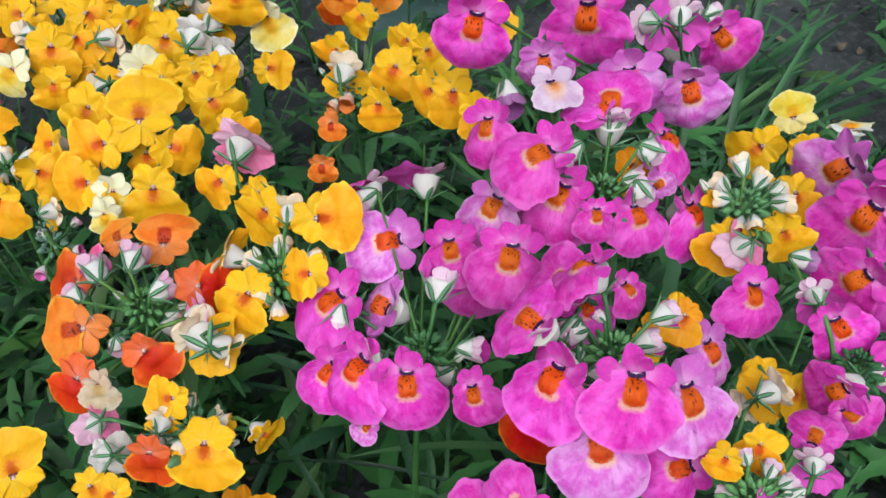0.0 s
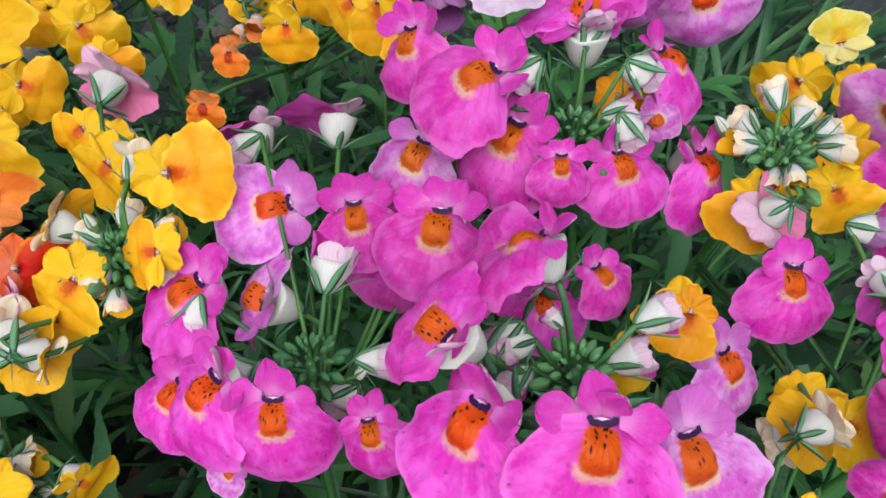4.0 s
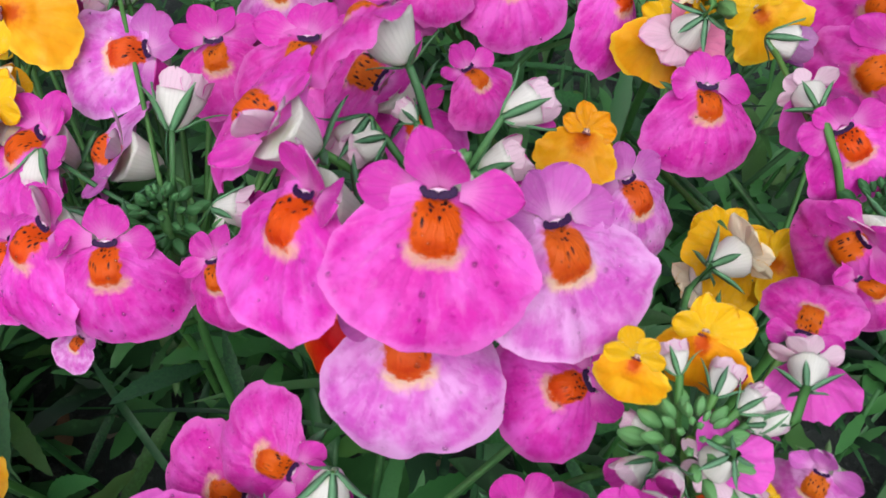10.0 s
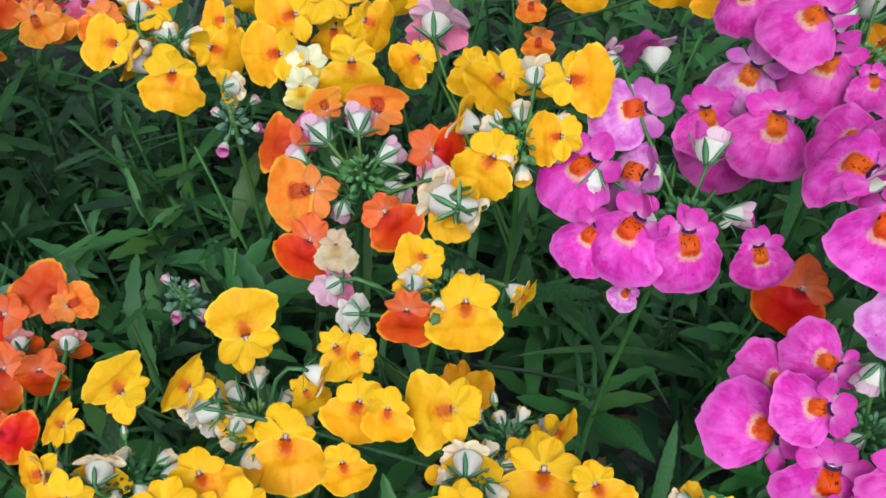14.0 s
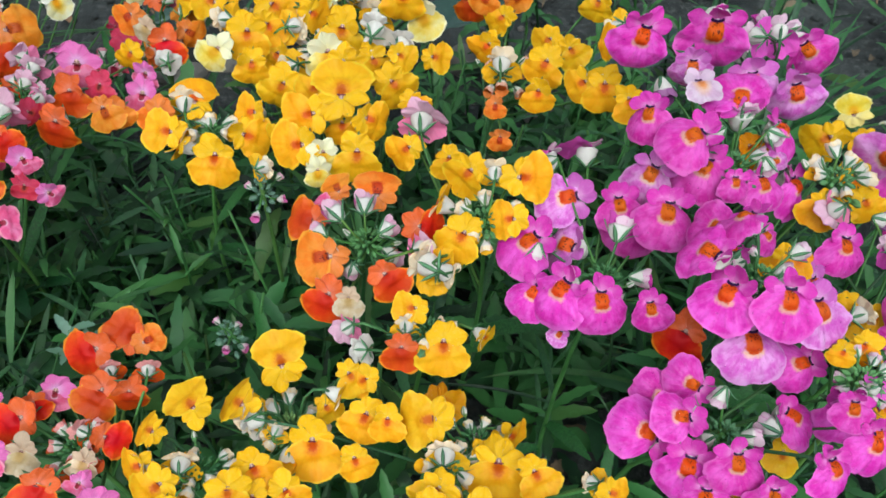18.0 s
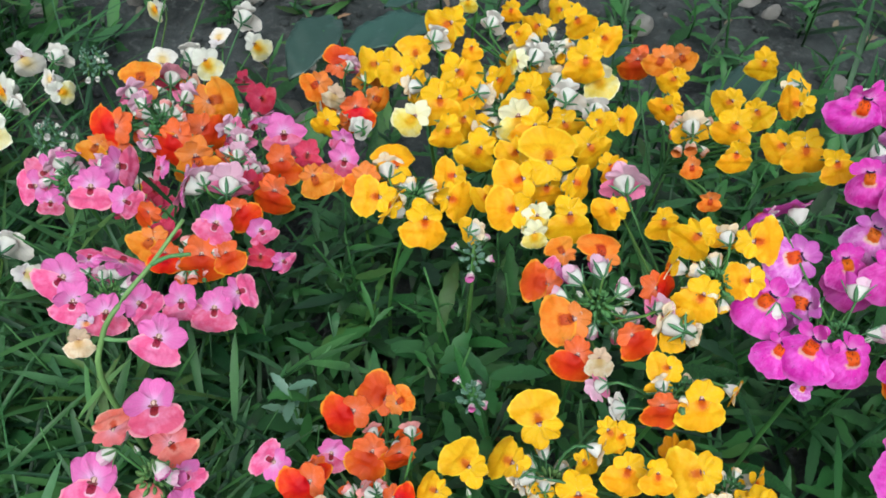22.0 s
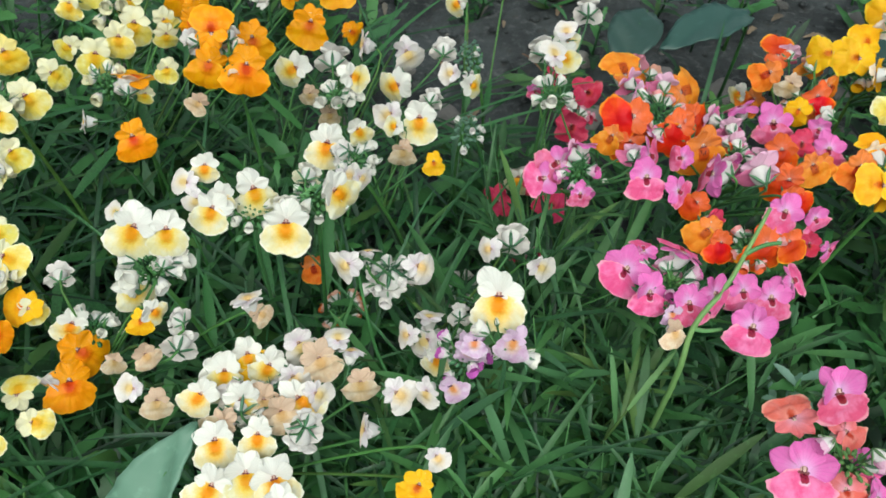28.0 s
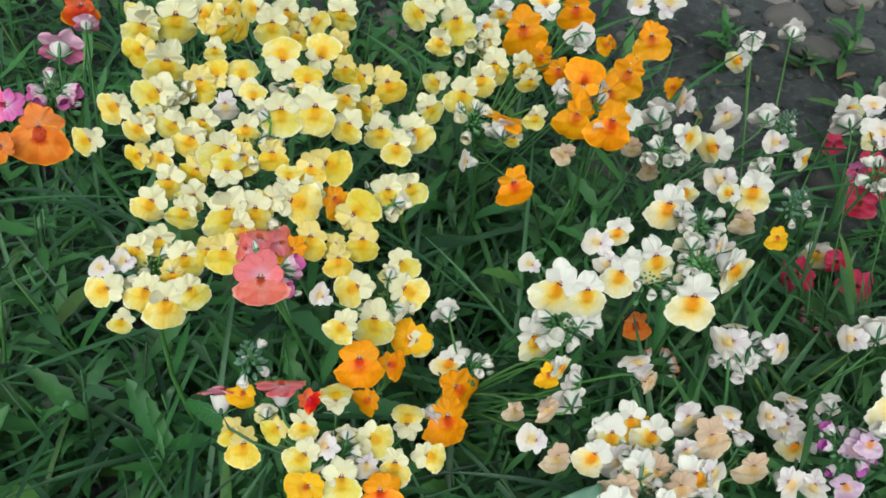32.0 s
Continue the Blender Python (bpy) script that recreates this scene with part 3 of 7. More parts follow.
def half_open_shape(seed):
    """A young flower seen from behind: pale tube, five narrow bent sepals, four short lobes above and one longer lip below.
    Slots: sepal, tube, pale back, lobe front, lip front, lip back."""
    rng = random.Random(600 + seed)
    verts, faces, slots = [], [], []
    prof = ((0.0, 0.05), (0.04, 0.13), (0.12, 0.21), (0.24, 0.27), (0.38, 0.315), (0.50, 0.345))
    for j, (z, r) in enumerate(prof):
        for i in range(15):
            a = math.tau * i / 15
            fold = 1 + 0.06 * math.cos(5 * a + 0.6)
            verts.append((r * fold * math.cos(a) + (0.03 if 0 < j < 4 else 0), 0.92 * r * fold * math.sin(a), z))
    for j in range(5):
        for i in range(15):
            p, q = j * 15 + i, j * 15 + (i + 1) % 15
            faces.append((p, q, q + 15, p + 15))
            slots.append(1)
    faces.append(tuple(range(14, -1, -1)))
    slots.append(0)
    n0 = len(verts)
    verts.append((0, 0, 0.35))
    for i in range(15):
        faces.append((75 + i, 75 + (i + 1) % 15, n0))
        slots.append(3)
    shut = rng.uniform(0.2, 1.0)
    petals = [(math.pi + k, rng.uniform(0.22, 0.36), 0.235, rng.uniform(-0.40, 0.40) * shut, 2, 3) for k in (-1.45, -0.48, 0.48, 1.45)]
    petals.append((0.0, rng.uniform(0.42, 0.75) * (0.6 + 0.4 * shut), 0.40, rng.uniform(-0.15, 0.6) * shut, 5, 4))
    rows, cols = 5, 6
    for a, ln, half, flare, back, front in petals:
        a += rng.uniform(-0.12, 0.12)
        out, across = Vector((math.cos(a), math.sin(a) * 0.95, 0)), Vector((-math.sin(a), math.cos(a), 0))
        p = rng.uniform(0, 6)
        for side in (0, 1):
            n0 = len(verts)
            for j in range(rows + 1):
                v = 1 - (1 - j / rows) ** 1.5
                w = half * (0.72 + 0.28 * min(1, v / 0.5)) * math.sqrt(max(0.01, 1 - max(0.0, (v - 0.4) / 0.6) ** 2.2))
                for i in range(cols + 1):
                    u = 2 * i / cols - 1
                    wrap = (u * w) ** 2 * (1.3 - 1.1 * v * flare)
                    r = 0.342 + math.sin(flare) * ln * v + 0.10 * max(0.0, flare) * v * v + 0.02 * math.sin(5 * u + p) * v - wrap - 0.012 * side
                    verts.append(tuple(out * r + across * (u * w) + Vector((0, 0, 0.47 + math.cos(flare) * ln * v + 0.02 * math.sin(4 * u + p) * v))))
            for j in range(rows):
                for i in range(cols):
                    q = n0 + j * (cols + 1) + i
                    f = (q, q + 1, q + cols + 2, q + cols + 1)
                    faces.append(f[::-1] if side else f)
                    slots.append(front if side else back)
    for k in range(5):
        a, ln, out = math.tau * k / 5 + rng.uniform(-0.2, 0.2), rng.uniform(0.52, 0.78), rng.uniform(0.10, 0.34)
        ca, sa, n0 = math.cos(a), math.sin(a), len(verts)
        for j in range(7):
            v = j / 6
            z = ln * v - out * 0.5 * v * v * v
            r = 0.06 + 0.29 * min(1.0, v / 0.75) ** 0.62 + out * v * v
            w = 0.056 * (1 - v ** 3) * (0.75 + 0.5 * math.sin(math.pi * min(1, v * 1.2))) + 0.008
            for s, up in ((-1, 0), (0, 0.032), (1, 0), (0, -0.018)):
                verts.append(((r + up) * ca - s * w * sa + 0.02, 0.95 * ((r + up) * sa + s * w * ca), z - 0.02))
        for j in range(6):
            for i in range(4):
                p, q = n0 + j * 4 + i, n0 + j * 4 + (i + 1) % 4
                faces.append((p, q, q + 4, p + 4))
                slots.append(0)
        faces.append(tuple(n0 + 24 + i for i in range(4)))
        slots.append(0)
    return verts, faces, slots


def blade(verts, faces, base, tip, wide, sag, teeth, rng, fold=0.25, rows=8):
    """One lance-shaped leaf from base to tip, folded along its midrib, with toothed edges."""
    b, t = Vector(base), Vector(tip)
    along = t - b
    side = along.cross(Vector((0, 0, 1)))
    side = side.normalized() if side.length > 1e-6 else Vector((1, 0, 0))
    side = (side + Vector((rng.uniform(-0.3, 0.3), rng.uniform(-0.3, 0.3), rng.uniform(-0.3, 0.3)))).normalized()
    up = side.cross(along).normalized()
    n0 = len(verts)
    for j in range(rows + 1):
        v = j / rows
        c = b + along * v + Vector((0, 0, 1)) * (sag * 4 * v * (1 - v))
        w = wide * (math.sin(math.pi * min(1.0, 0.06 + 0.94 * v)) ** 0.7) * (1 + (teeth if j % 2 else -teeth))
        if j == rows:
            w = wide * 0.03
        for s in (-1, 0, 1):
            verts.append(tuple(c + side * (s * w) + up * (fold * w * abs(s))))
    for j in range(rows):
        for i in range(2):
            a = n0 + j * 3 + i
            faces.append((a, a + 1, a + 4, a + 3))


def rod(verts, faces, points, r0, r1, sides=6):
    n0 = len(verts)
    k = len(points)
    for j, p in enumerate(points):
        p = Vector(p)
        d = (Vector(points[min(j + 1, k - 1)]) - Vector(points[max(j - 1, 0)])).normalized()
        a = d.orthogonal().normalized()
        b = d.cross(a)
        r = r0 + (r1 - r0) * j / (k - 1)
        for i in range(sides):
            t = math.tau * i / sides
            verts.append(tuple(p + a * (r * math.cos(t)) + b * (r * math.sin(t))))
    for j in range(k - 1):
        for i in range(sides):
            p, q = n0 + j * sides + i, n0 + j * sides + (i + 1) % sides
            faces.append((p, q, q + sides, p + sides))
    faces.append(tuple(n0 + i for i in range(sides - 1, -1, -1)))
    faces.append(tuple(n0 + (k - 1) * sides + i for i in range(sides)))


def part(name, me, parent, label="", m=None):
    ob = new(name, me)
    ob.parent = parent
    if m is not None:
        ob.matrix_basis = m
    if label:
        ob["label"] = label
    return ob


GROUND_Z = 0.02


def ground_height(x, y):
    h = GROUND_Z + 0.010 * noise.noise((x * 7, y * 7, 0.3)) + 0.005 * noise.noise((x * 31, y * 31, 2.0)) + 0.0025 * noise.noise((x * 90, y * 90, 5.0))
    return h if abs(x) + abs(y) < 6 else GROUND_Z


# ---- the ground ----
def build_ground():
    n = 240
    xs = [-0.3 + 0.9 * (u := 2 * i / n - 1) + 60 * u ** 9 for i in range(n + 1)]
    ys = [0.35 + 0.7 * (u := 2 * i / n - 1) + 60 * u ** 9 for i in range(n + 1)]
    verts = [(x, y, ground_height(x, y)) for y in ys for x in xs]
    faces = [(j * (n + 1) + i, j * (n + 1) + i + 1, (j + 1) * (n + 1) + i + 1, (j + 1) * (n + 1) + i) for j in range(n) for i in range(n)]
    tagged(new("ground", sheet("ground", verts, faces, None, [SOIL])), "dark crumbly garden soil, bare behind the flowers", "soil", kind="structure")


build_ground()

# ---- undergrowth ----
def build_undergrowth():
    rng = random.Random(5)
    verts, faces = [], []
    for _ in range(3300):
        x, y = rng.uniform(-1.15, 0.42), rng.uniform(-0.12, 0.66)
        if (x < -0.72 and rng.random() < 0.5) or (y > (0.54 if x < -0.5 else 0.37 if x < -0.16 else 0.42 if x < 0.07 else 0.33) + 0.06 * noise.noise((x * 6, 0, 0)) and rng.random() < 0.9):
            continue
        clump = noise.noise((x * 11, y * 11, 7.0))
        if clump < -0.12 and rng.random() < 0.55:
            continue
        g = ground_height(x, y) - 0.004
        h = (rng.uniform(0.04, 0.13) + 0.035 * clump) * (1 if y < 0.33 or x > -0.16 or x < -0.5 else 0.55)
        lean = Vector((rng.uniform(-0.25, 0.25), rng.uniform(-0.25, 0.25), 1)) * h
        foot = Vector((x, y, g))
        rod(verts, faces, [tuple(foot), tuple(foot + lean * 0.5 + Vector((rng.uniform(-0.006, 0.006), rng.uniform(-0.006, 0.006), 0))), tuple(foot + lean)], 0.0013, 0.0007, 5)
        turn = rng.uniform(0, math.tau)
        pairs = rng.randint(5, 8)
        for k in range(pairs):
            v = 0.15 + 0.85 * k / pairs
            turn += math.pi / 2 + rng.uniform(-0.4, 0.4)
            for s in (0, math.pi):
                if rng.random() < 0.12:
                    continue
                a, ln = turn + s + rng.uniform(-0.3, 0.3), rng.choice((rng.uniform(0.013, 0.03), rng.uniform(0.02, 0.046))) * (1.25 - 0.65 * v)
                rise = rng.uniform(-0.25, 0.65) + 0.3 * v
                p = foot + lean * v
                tip = (p.x + ln * math.cos(a), p.y + ln * math.sin(a), p.z + ln * rise)
                blade(verts, faces, tuple(p), tip, ln * rng.uniform(0.07, 0.165), rng.uniform(-0.002, 0.006), rng.choice((0.08, 0.14, 0.2)), rng, rng.uniform(0.05, 0.4), 8)
    tagged(new("undergrowth", sheet("undergrowth", verts, faces, None, [UNDER])), "dense dark green toothed leaves and stems under the flowers", "foliage", kind="stuff")
    verts, faces = [], []
    for _ in range(1900):
        left = rng.random() < 0.82
        x, y = (rng.uniform(-1.1, -0.42), rng.uniform(-0.1, 0.45)) if left else (rng.uniform(-0.6, 0.3), rng.uniform(-0.1, 0.36))
        z = ground_height(x, y) + rng.uniform(0.0, 0.05)
        a, ln = rng.uniform(0, math.tau), rng.uniform(0.08, 0.19) * (1 if left else 0.7)
        tip = (x + ln * math.cos(a), y + ln * math.sin(a), z + ln * rng.uniform(0.05, 0.5))
        blade(verts, faces, (x, y, z), tip, rng.uniform(0.0007, 0.0021), rng.uniform(0.004, 0.025), 0.0, rng, 0.3, 10)
    for _ in range(260):
        x, y = rng.uniform(-0.50, -0.27), rng.uniform(-0.02, 0.2)
        a, ln = rng.uniform(0, math.tau), rng.uniform(0.06, 0.15)
        z = ground_height(x, y) + rng.uniform(0.02, 0.08)
        blade(verts, faces, (x, y, z), (x + ln * math.cos(a), y + ln * math.sin(a), z + ln * rng.uniform(0.1, 0.6)), rng.uniform(0.0007, 0.0018), rng.uniform(0.006, 0.025), 0.0, rng, 0.3, 12)
    for _ in range(70):
        x, y = rng.gauss(0.165, 0.02), rng.gauss(0.40, 0.02)
        a, ln = rng.gauss(0.9, 0.5), rng.uniform(0.06, 0.13)
        z = ground_height(x, y)
        blade(verts, faces, (x, y, z), (x + ln * math.cos(a), y + ln * math.sin(a), z + ln * rng.uniform(0.2, 0.8)), rng.uniform(0.0014, 0.003), 0.012, 0.0, rng, 0.3, 10)
    tagged(new("grass", sheet("grass", verts, faces, None, [GRASS])), "long narrow arching grass blades among the stems", "grass", kind="stuff")


build_undergrowth()

# ---- flower parts shared by all heads ----
LIPS = [lip_shape(i, 0.385) for i in range(9)]
WIDE_LIPS = [lip_shape(20 + i, 0.345, 1.3, 0.35) for i in range(9)]
SHORT_LIPS = [lip_shape(40 + i, 0.275, 2.0, 0.4) for i in range(9)]
LOBES = [lobe_shape(i, 1.22) for i in range(10)]
BROAD_LOBES = [lobe_shape(i + 20, 1.20) for i in range(10)]
TUBE_MESH = sheet("corolla_tube", *tube_shape(), None, [TUBE])
CALYX_MESHES = [sheet("calyx", *calyx_shape(i), None, [SEPAL]) for i in range(4)]
MARK_MESH = sheet("throat_marking", *marking_shape(), [DARK, PALE])
BEAK_MESH = sheet("throat_marking", *marking_shape(True), [BEAK_DARK, BEAK_PALE])
BUD_SHAPES = [bud_shape(i) for i in range(5)]
BUD_MESHES = [sheet("bud", *s, [BUD, TUBE]) for s in BUD_SHAPES]
HALF_SHAPES = [half_open_shape(i) for i in range(7)]
LIP_MESHES, LOBE_MESHES, HALF_MESHES = {}, {}, {}
for kind, (lip_m, back_m, lobe_m, _, lobe_back_m, lobes) in FLOWER.items():
    shapes = SHORT_LIPS if lobes > 1.1 else LIPS if kind in ("magenta", "lilac") else WIDE_LIPS
    LIP_MESHES[kind] = [sheet("lower_petal", *s, [lip_m, back_m]) for s in shapes]
    HALF_MESHES[kind] = [sheet("half_open_flower", *s, [SEPAL, TUBE, lobe_back_m, lobe_m, lobe_m, back_m]) for s in HALF_SHAPES]
    LOBE_MESHES[kind] = [sheet("upper_petal", *s, [lobe_m, lobe_back_m]) for s in (LOBES if kind in ("magenta", "lilac") else BROAD_LOBES)]


WATER, _, water = shader("dew", 0.02)
water.inputs["Transmission Weight"].default_value, water.inputs["IOR"].default_value = 1.0, 1.33


def dew_mesh(shape, seed):
    """Flattened beads of water on the front of a lower petal."""
    rng = random.Random(800 + seed)
    verts, faces = [], []
    for _ in range(16):
        p = Vector(shape[0][rng.randrange(130, 560)])
        r, n0 = rng.choice((0.007, 0.010, 0.014)) * rng.uniform(0.8, 1.2), len(verts)
        for j in range(5):
            t = -0.3 + (math.pi / 2 + 0.3) * j / 5
            for i in range(9):
                a = math.tau * i / 9
                verts.append((p.x + r * math.cos(t) * math.cos(a), p.y + r * math.cos(t) * math.sin(a), p.z + 0.7 * r * math.sin(t)))
        verts.append((p.x, p.y, p.z + 0.7 * r))
        for j in range(4):
            for i in range(9):
                q, s = n0 + j * 9 + i, n0 + j * 9 + (i + 1) % 9
                faces.append((q, s, s + 9, q + 9))
        faces += [(n0 + 36 + i, n0 + 36 + (i + 1) % 9, n0 + 45) for i in range(9)]
        faces.append(tuple(n0 + i for i in range(8, -1, -1)))
    return sheet("dew", verts, faces, None, [WATER])


DEW_MESHES = [dew_mesh(s, i) for i, s in enumerate(LIPS)]


def leaf_mesh(seed):
    rng = random.Random(700 + seed)
    verts, faces = [], []
    blade(verts, faces, (0, 0, 0), (0, 1, 0.25), rng.uniform(0.065, 0.11), rng.uniform(0.0, 0.10), rng.choice((0.08, 0.13)), rng, 0.3, 18)
    return sheet("leaf", verts, faces, None, [LEAF])


LEAF_MESHES = [leaf_mesh(i) for i in range(5)]
LOOKS = {
    "magenta": "bright magenta nemesia flower head with orange throats and dew", "golden": "golden yellow nemesia flower head with white backs",
    "orange": "orange nemesia flower head fading to salmon", "scarlet": "scarlet and orange nemesia flower head with green buds",
    "rose": "rose pink nemesia flower head on a thin green stem", "crimson": "small crimson nemesia flowers on a slender stem",
    "cream": "cream and white nemesia flower head with orange throats", "faded": "faded white nemesia flower head past its best",
    "amber": "amber orange nemesia flower head", "primrose": "pale primrose yellow nemesia flower head, densely packed",
    "lilac": "pale lilac nemesia flowers near the ground", "budding": "grey-green nemesia spike of closed buds"}
NOW = {}
dice = random.Random(11)


def finish_head():
    """The stem, the flower stalks, the buds and the stem leaves of the head just filled."""
    if not NOW:
        return
    thing, top, backs = NOW["thing"], NOW["top"], NOW["backs"]
    base = thing.location

    def crowded(p, room):
        """True where a bud at p would stand in front of a flower or inside it."""
        return any((q + n * (0.45 * w) - p).length < room * w for q, n, w in backs)

    for _ in range(1):
        if crowded(top + Vector((0, 0, 0.003)), 0.40):
            top = top - Vector((0, 0, 0.003))
    verts, faces = [], []
    foot, crown = Vector((0, 0, -0.004)), top - base
    bend = Vector((dice.uniform(-0.012, 0.012), dice.uniform(-0.012, 0.012), 0))
    axis = [foot.lerp(crown, v) + bend * math.sin(math.pi * v) for v in (0, 0.2, 0.4, 0.6, 0.8, 1.0)]
    rod(verts, faces, axis, 0.0013, 0.0009, 7)
    part("stem", sheet("stem", verts, faces, None, [STEM]), thing)
    for p, n, w in backs:
        p = p - base
        flat = (Vector((p.x, p.y, 0)) - Vector((crown.x, crown.y, 0))).length
        drop = min(0.75, max(0.03, (0.004 + 0.55 * flat + max(0.0, crown.z - p.z)) / max(0.05, crown.z)))
        k = (1 - drop) * 5
        i = min(4, int(k))
        root = axis[i].lerp(axis[i + 1], k - i)
        bow = p - n * min(0.012, flat * 0.5 + 0.003)
        verts, faces = [], []
        pts = [root * ((1 - v) ** 2) + bow * (2 * v * (1 - v)) + p * (v * v) for v in (0, 0.25, 0.5, 0.75, 1)]
        rod(verts, faces, pts, 0.0007, 0.0006, 5)
        part("flower_stalk", sheet("flower_stalk", verts, faces, None, [STEM]), thing)
    verts, faces = [], []
    spike = NOW["kind"] == "budding"
    for k in range(NOW["buds"]):
        a, s = k * 2.4, 0.0010 + 0.00006 * k
        out = 0.00078 * math.sqrt(k) * (0.75 if spike else 1.0)
        m = Matrix.Translation(crown + Vector((out * math.cos(a), out * math.sin(a), 0.004 - (0.00055 if spike else 0.00020) * k))) @ Matrix.Rotation(a, 4, "Z") @ Matrix.Rotation(radians(min(85, 17 * math.sqrt(k))), 4, "Y") @ Matrix.Diagonal((s * 1.15, s * 1.15, s * 1.4, 1))
        n0 = len(verts)
        shape = BUD_SHAPES[k % 5]
        verts += [tuple(m @ Vector(v)) for v in shape[0]]
        faces += [tuple(n0 + i for i in f) for f in shape[1]]
    part("inflorescence_tip", sheet("inflorescence_tip", verts, faces, None, [GREY_LEAF if spike else BUD]), thing, "tight cluster of small green buds")
    for k in range(NOW["side_buds"]):
        a, s = k * 2.4 + dice.uniform(-0.5, 0.5), dice.uniform(0.0028, 0.0046)
        out, low = dice.uniform(0.006, 0.012), dice.uniform(-0.006, 0.002)
        m = Matrix.Translation(crown + Vector((out * math.cos(a), out * math.sin(a), low))) @ Matrix.Rotation(a, 4, "Z") @ Matrix.Rotation(radians(dice.uniform(25, 75)), 4, "Y") @ Matrix.Diagonal((s, s, s * 1.45, 1))
        if crowded(m.translation + base, 0.40):
            continue
        part("bud", BUD_MESHES[k % 5], thing, m=m)
        verts, faces = [], []
        p = m.translation
        rod(verts, faces, [tuple(crown + Vector((0, 0, -0.006))), tuple(crown.lerp(p, 0.6) + Vector((0, 0, -0.004))), tuple(p)], 0.0005, 0.0005, 5)
        part("flower_stalk", sheet("flower_stalk", verts, faces, None, [STEM]), thing)
    kind = NOW["kind"]
    sizes = sorted(w for _, _, w in backs)
    unit = sizes[len(sizes) // 2] if sizes else 0.012
    kind = ("rose" if top.x > -0.3 else "faded") if spike else kind
    for k in range(NOW["young"]):
        a, tilt, s = k * 2.4 + dice.uniform(-0.3, 0.3), radians(dice.uniform(65, 120)), min(0.0090, unit * dice.uniform(0.34, 0.48))
        out = Vector((math.cos(a) * math.sin(tilt), math.sin(a) * math.sin(tilt), math.cos(tilt)))
        p = crown + out * dice.uniform(0.003, 0.009) + Vector((0, 0, dice.uniform(-0.014, -0.002) if spike else dice.uniform(-0.001, 0.004)))
        if crowded(p + base + out * (s * 0.5), 0.22):
            continue
        m = Matrix.Translation(p) @ Matrix.Rotation(a, 4, "Z") @ Matrix.Rotation(tilt, 4, "Y") @ Matrix.Rotation(dice.uniform(-0.5, 0.5), 4, "Z") @ Matrix.Scale(s, 4)
        part("half_open_flower", HALF_MESHES[kind][dice.randrange(7)], thing, "pale half-open flower with striped green sepals", m=m)
        verts, faces = [], []
        low = crown + Vector((0, 0, -0.007))
        rod(verts, faces, [tuple(low), tuple(low.lerp(p, 0.55) + Vector((0, 0, -0.001))), tuple(p)], 0.0005, 0.0005, 5)
        part("flower_stalk", sheet("flower_stalk", verts, faces, None, [STEM]), thing)
    for k in range(4):
        v = 0.2 + 0.13 * k
        i = min(4, int(v * 5))
        p = axis[i].lerp(axis[i + 1], v * 5 - i)
        s = dice.uniform(0.026, 0.052)
        m = Matrix.Translation(p) @ Matrix.Rotation(k * 2.1 + dice.uniform(-0.5, 0.5), 4, "Z") @ Matrix.Rotation(radians(dice.uniform(-10, 30)), 4, "X") @ Matrix.Scale(s, 4)
        part("leaf", LEAF_MESHES[k % 5], thing, m=m)
    NOW.clear()


def head(kind, x, y, z, buds=32, foot=None, bells=9):
    """Starts a flower head whose buds stand at (x, y, z)."""
    finish_head()
    fx, fy = foot or (x + dice.uniform(-0.02, 0.02), y + dice.uniform(-0.01, 0.03))
    thing = new("nemesia_flower_head")
    thing.location = (fx, fy, ground_height(fx, fy))
    tagged(thing, LOOKS[kind], "flower", group="nemesias in the bed")
    NOW.update(thing=thing, top=Vector((x, y, z - 0.006)), backs=[], buds=buds, side_buds=0 if kind == "budding" else 3, kind=kind, young=4 if kind == "budding" else bells)


PALE_KINDS = ("cream", "primrose", "lemon", "faded")


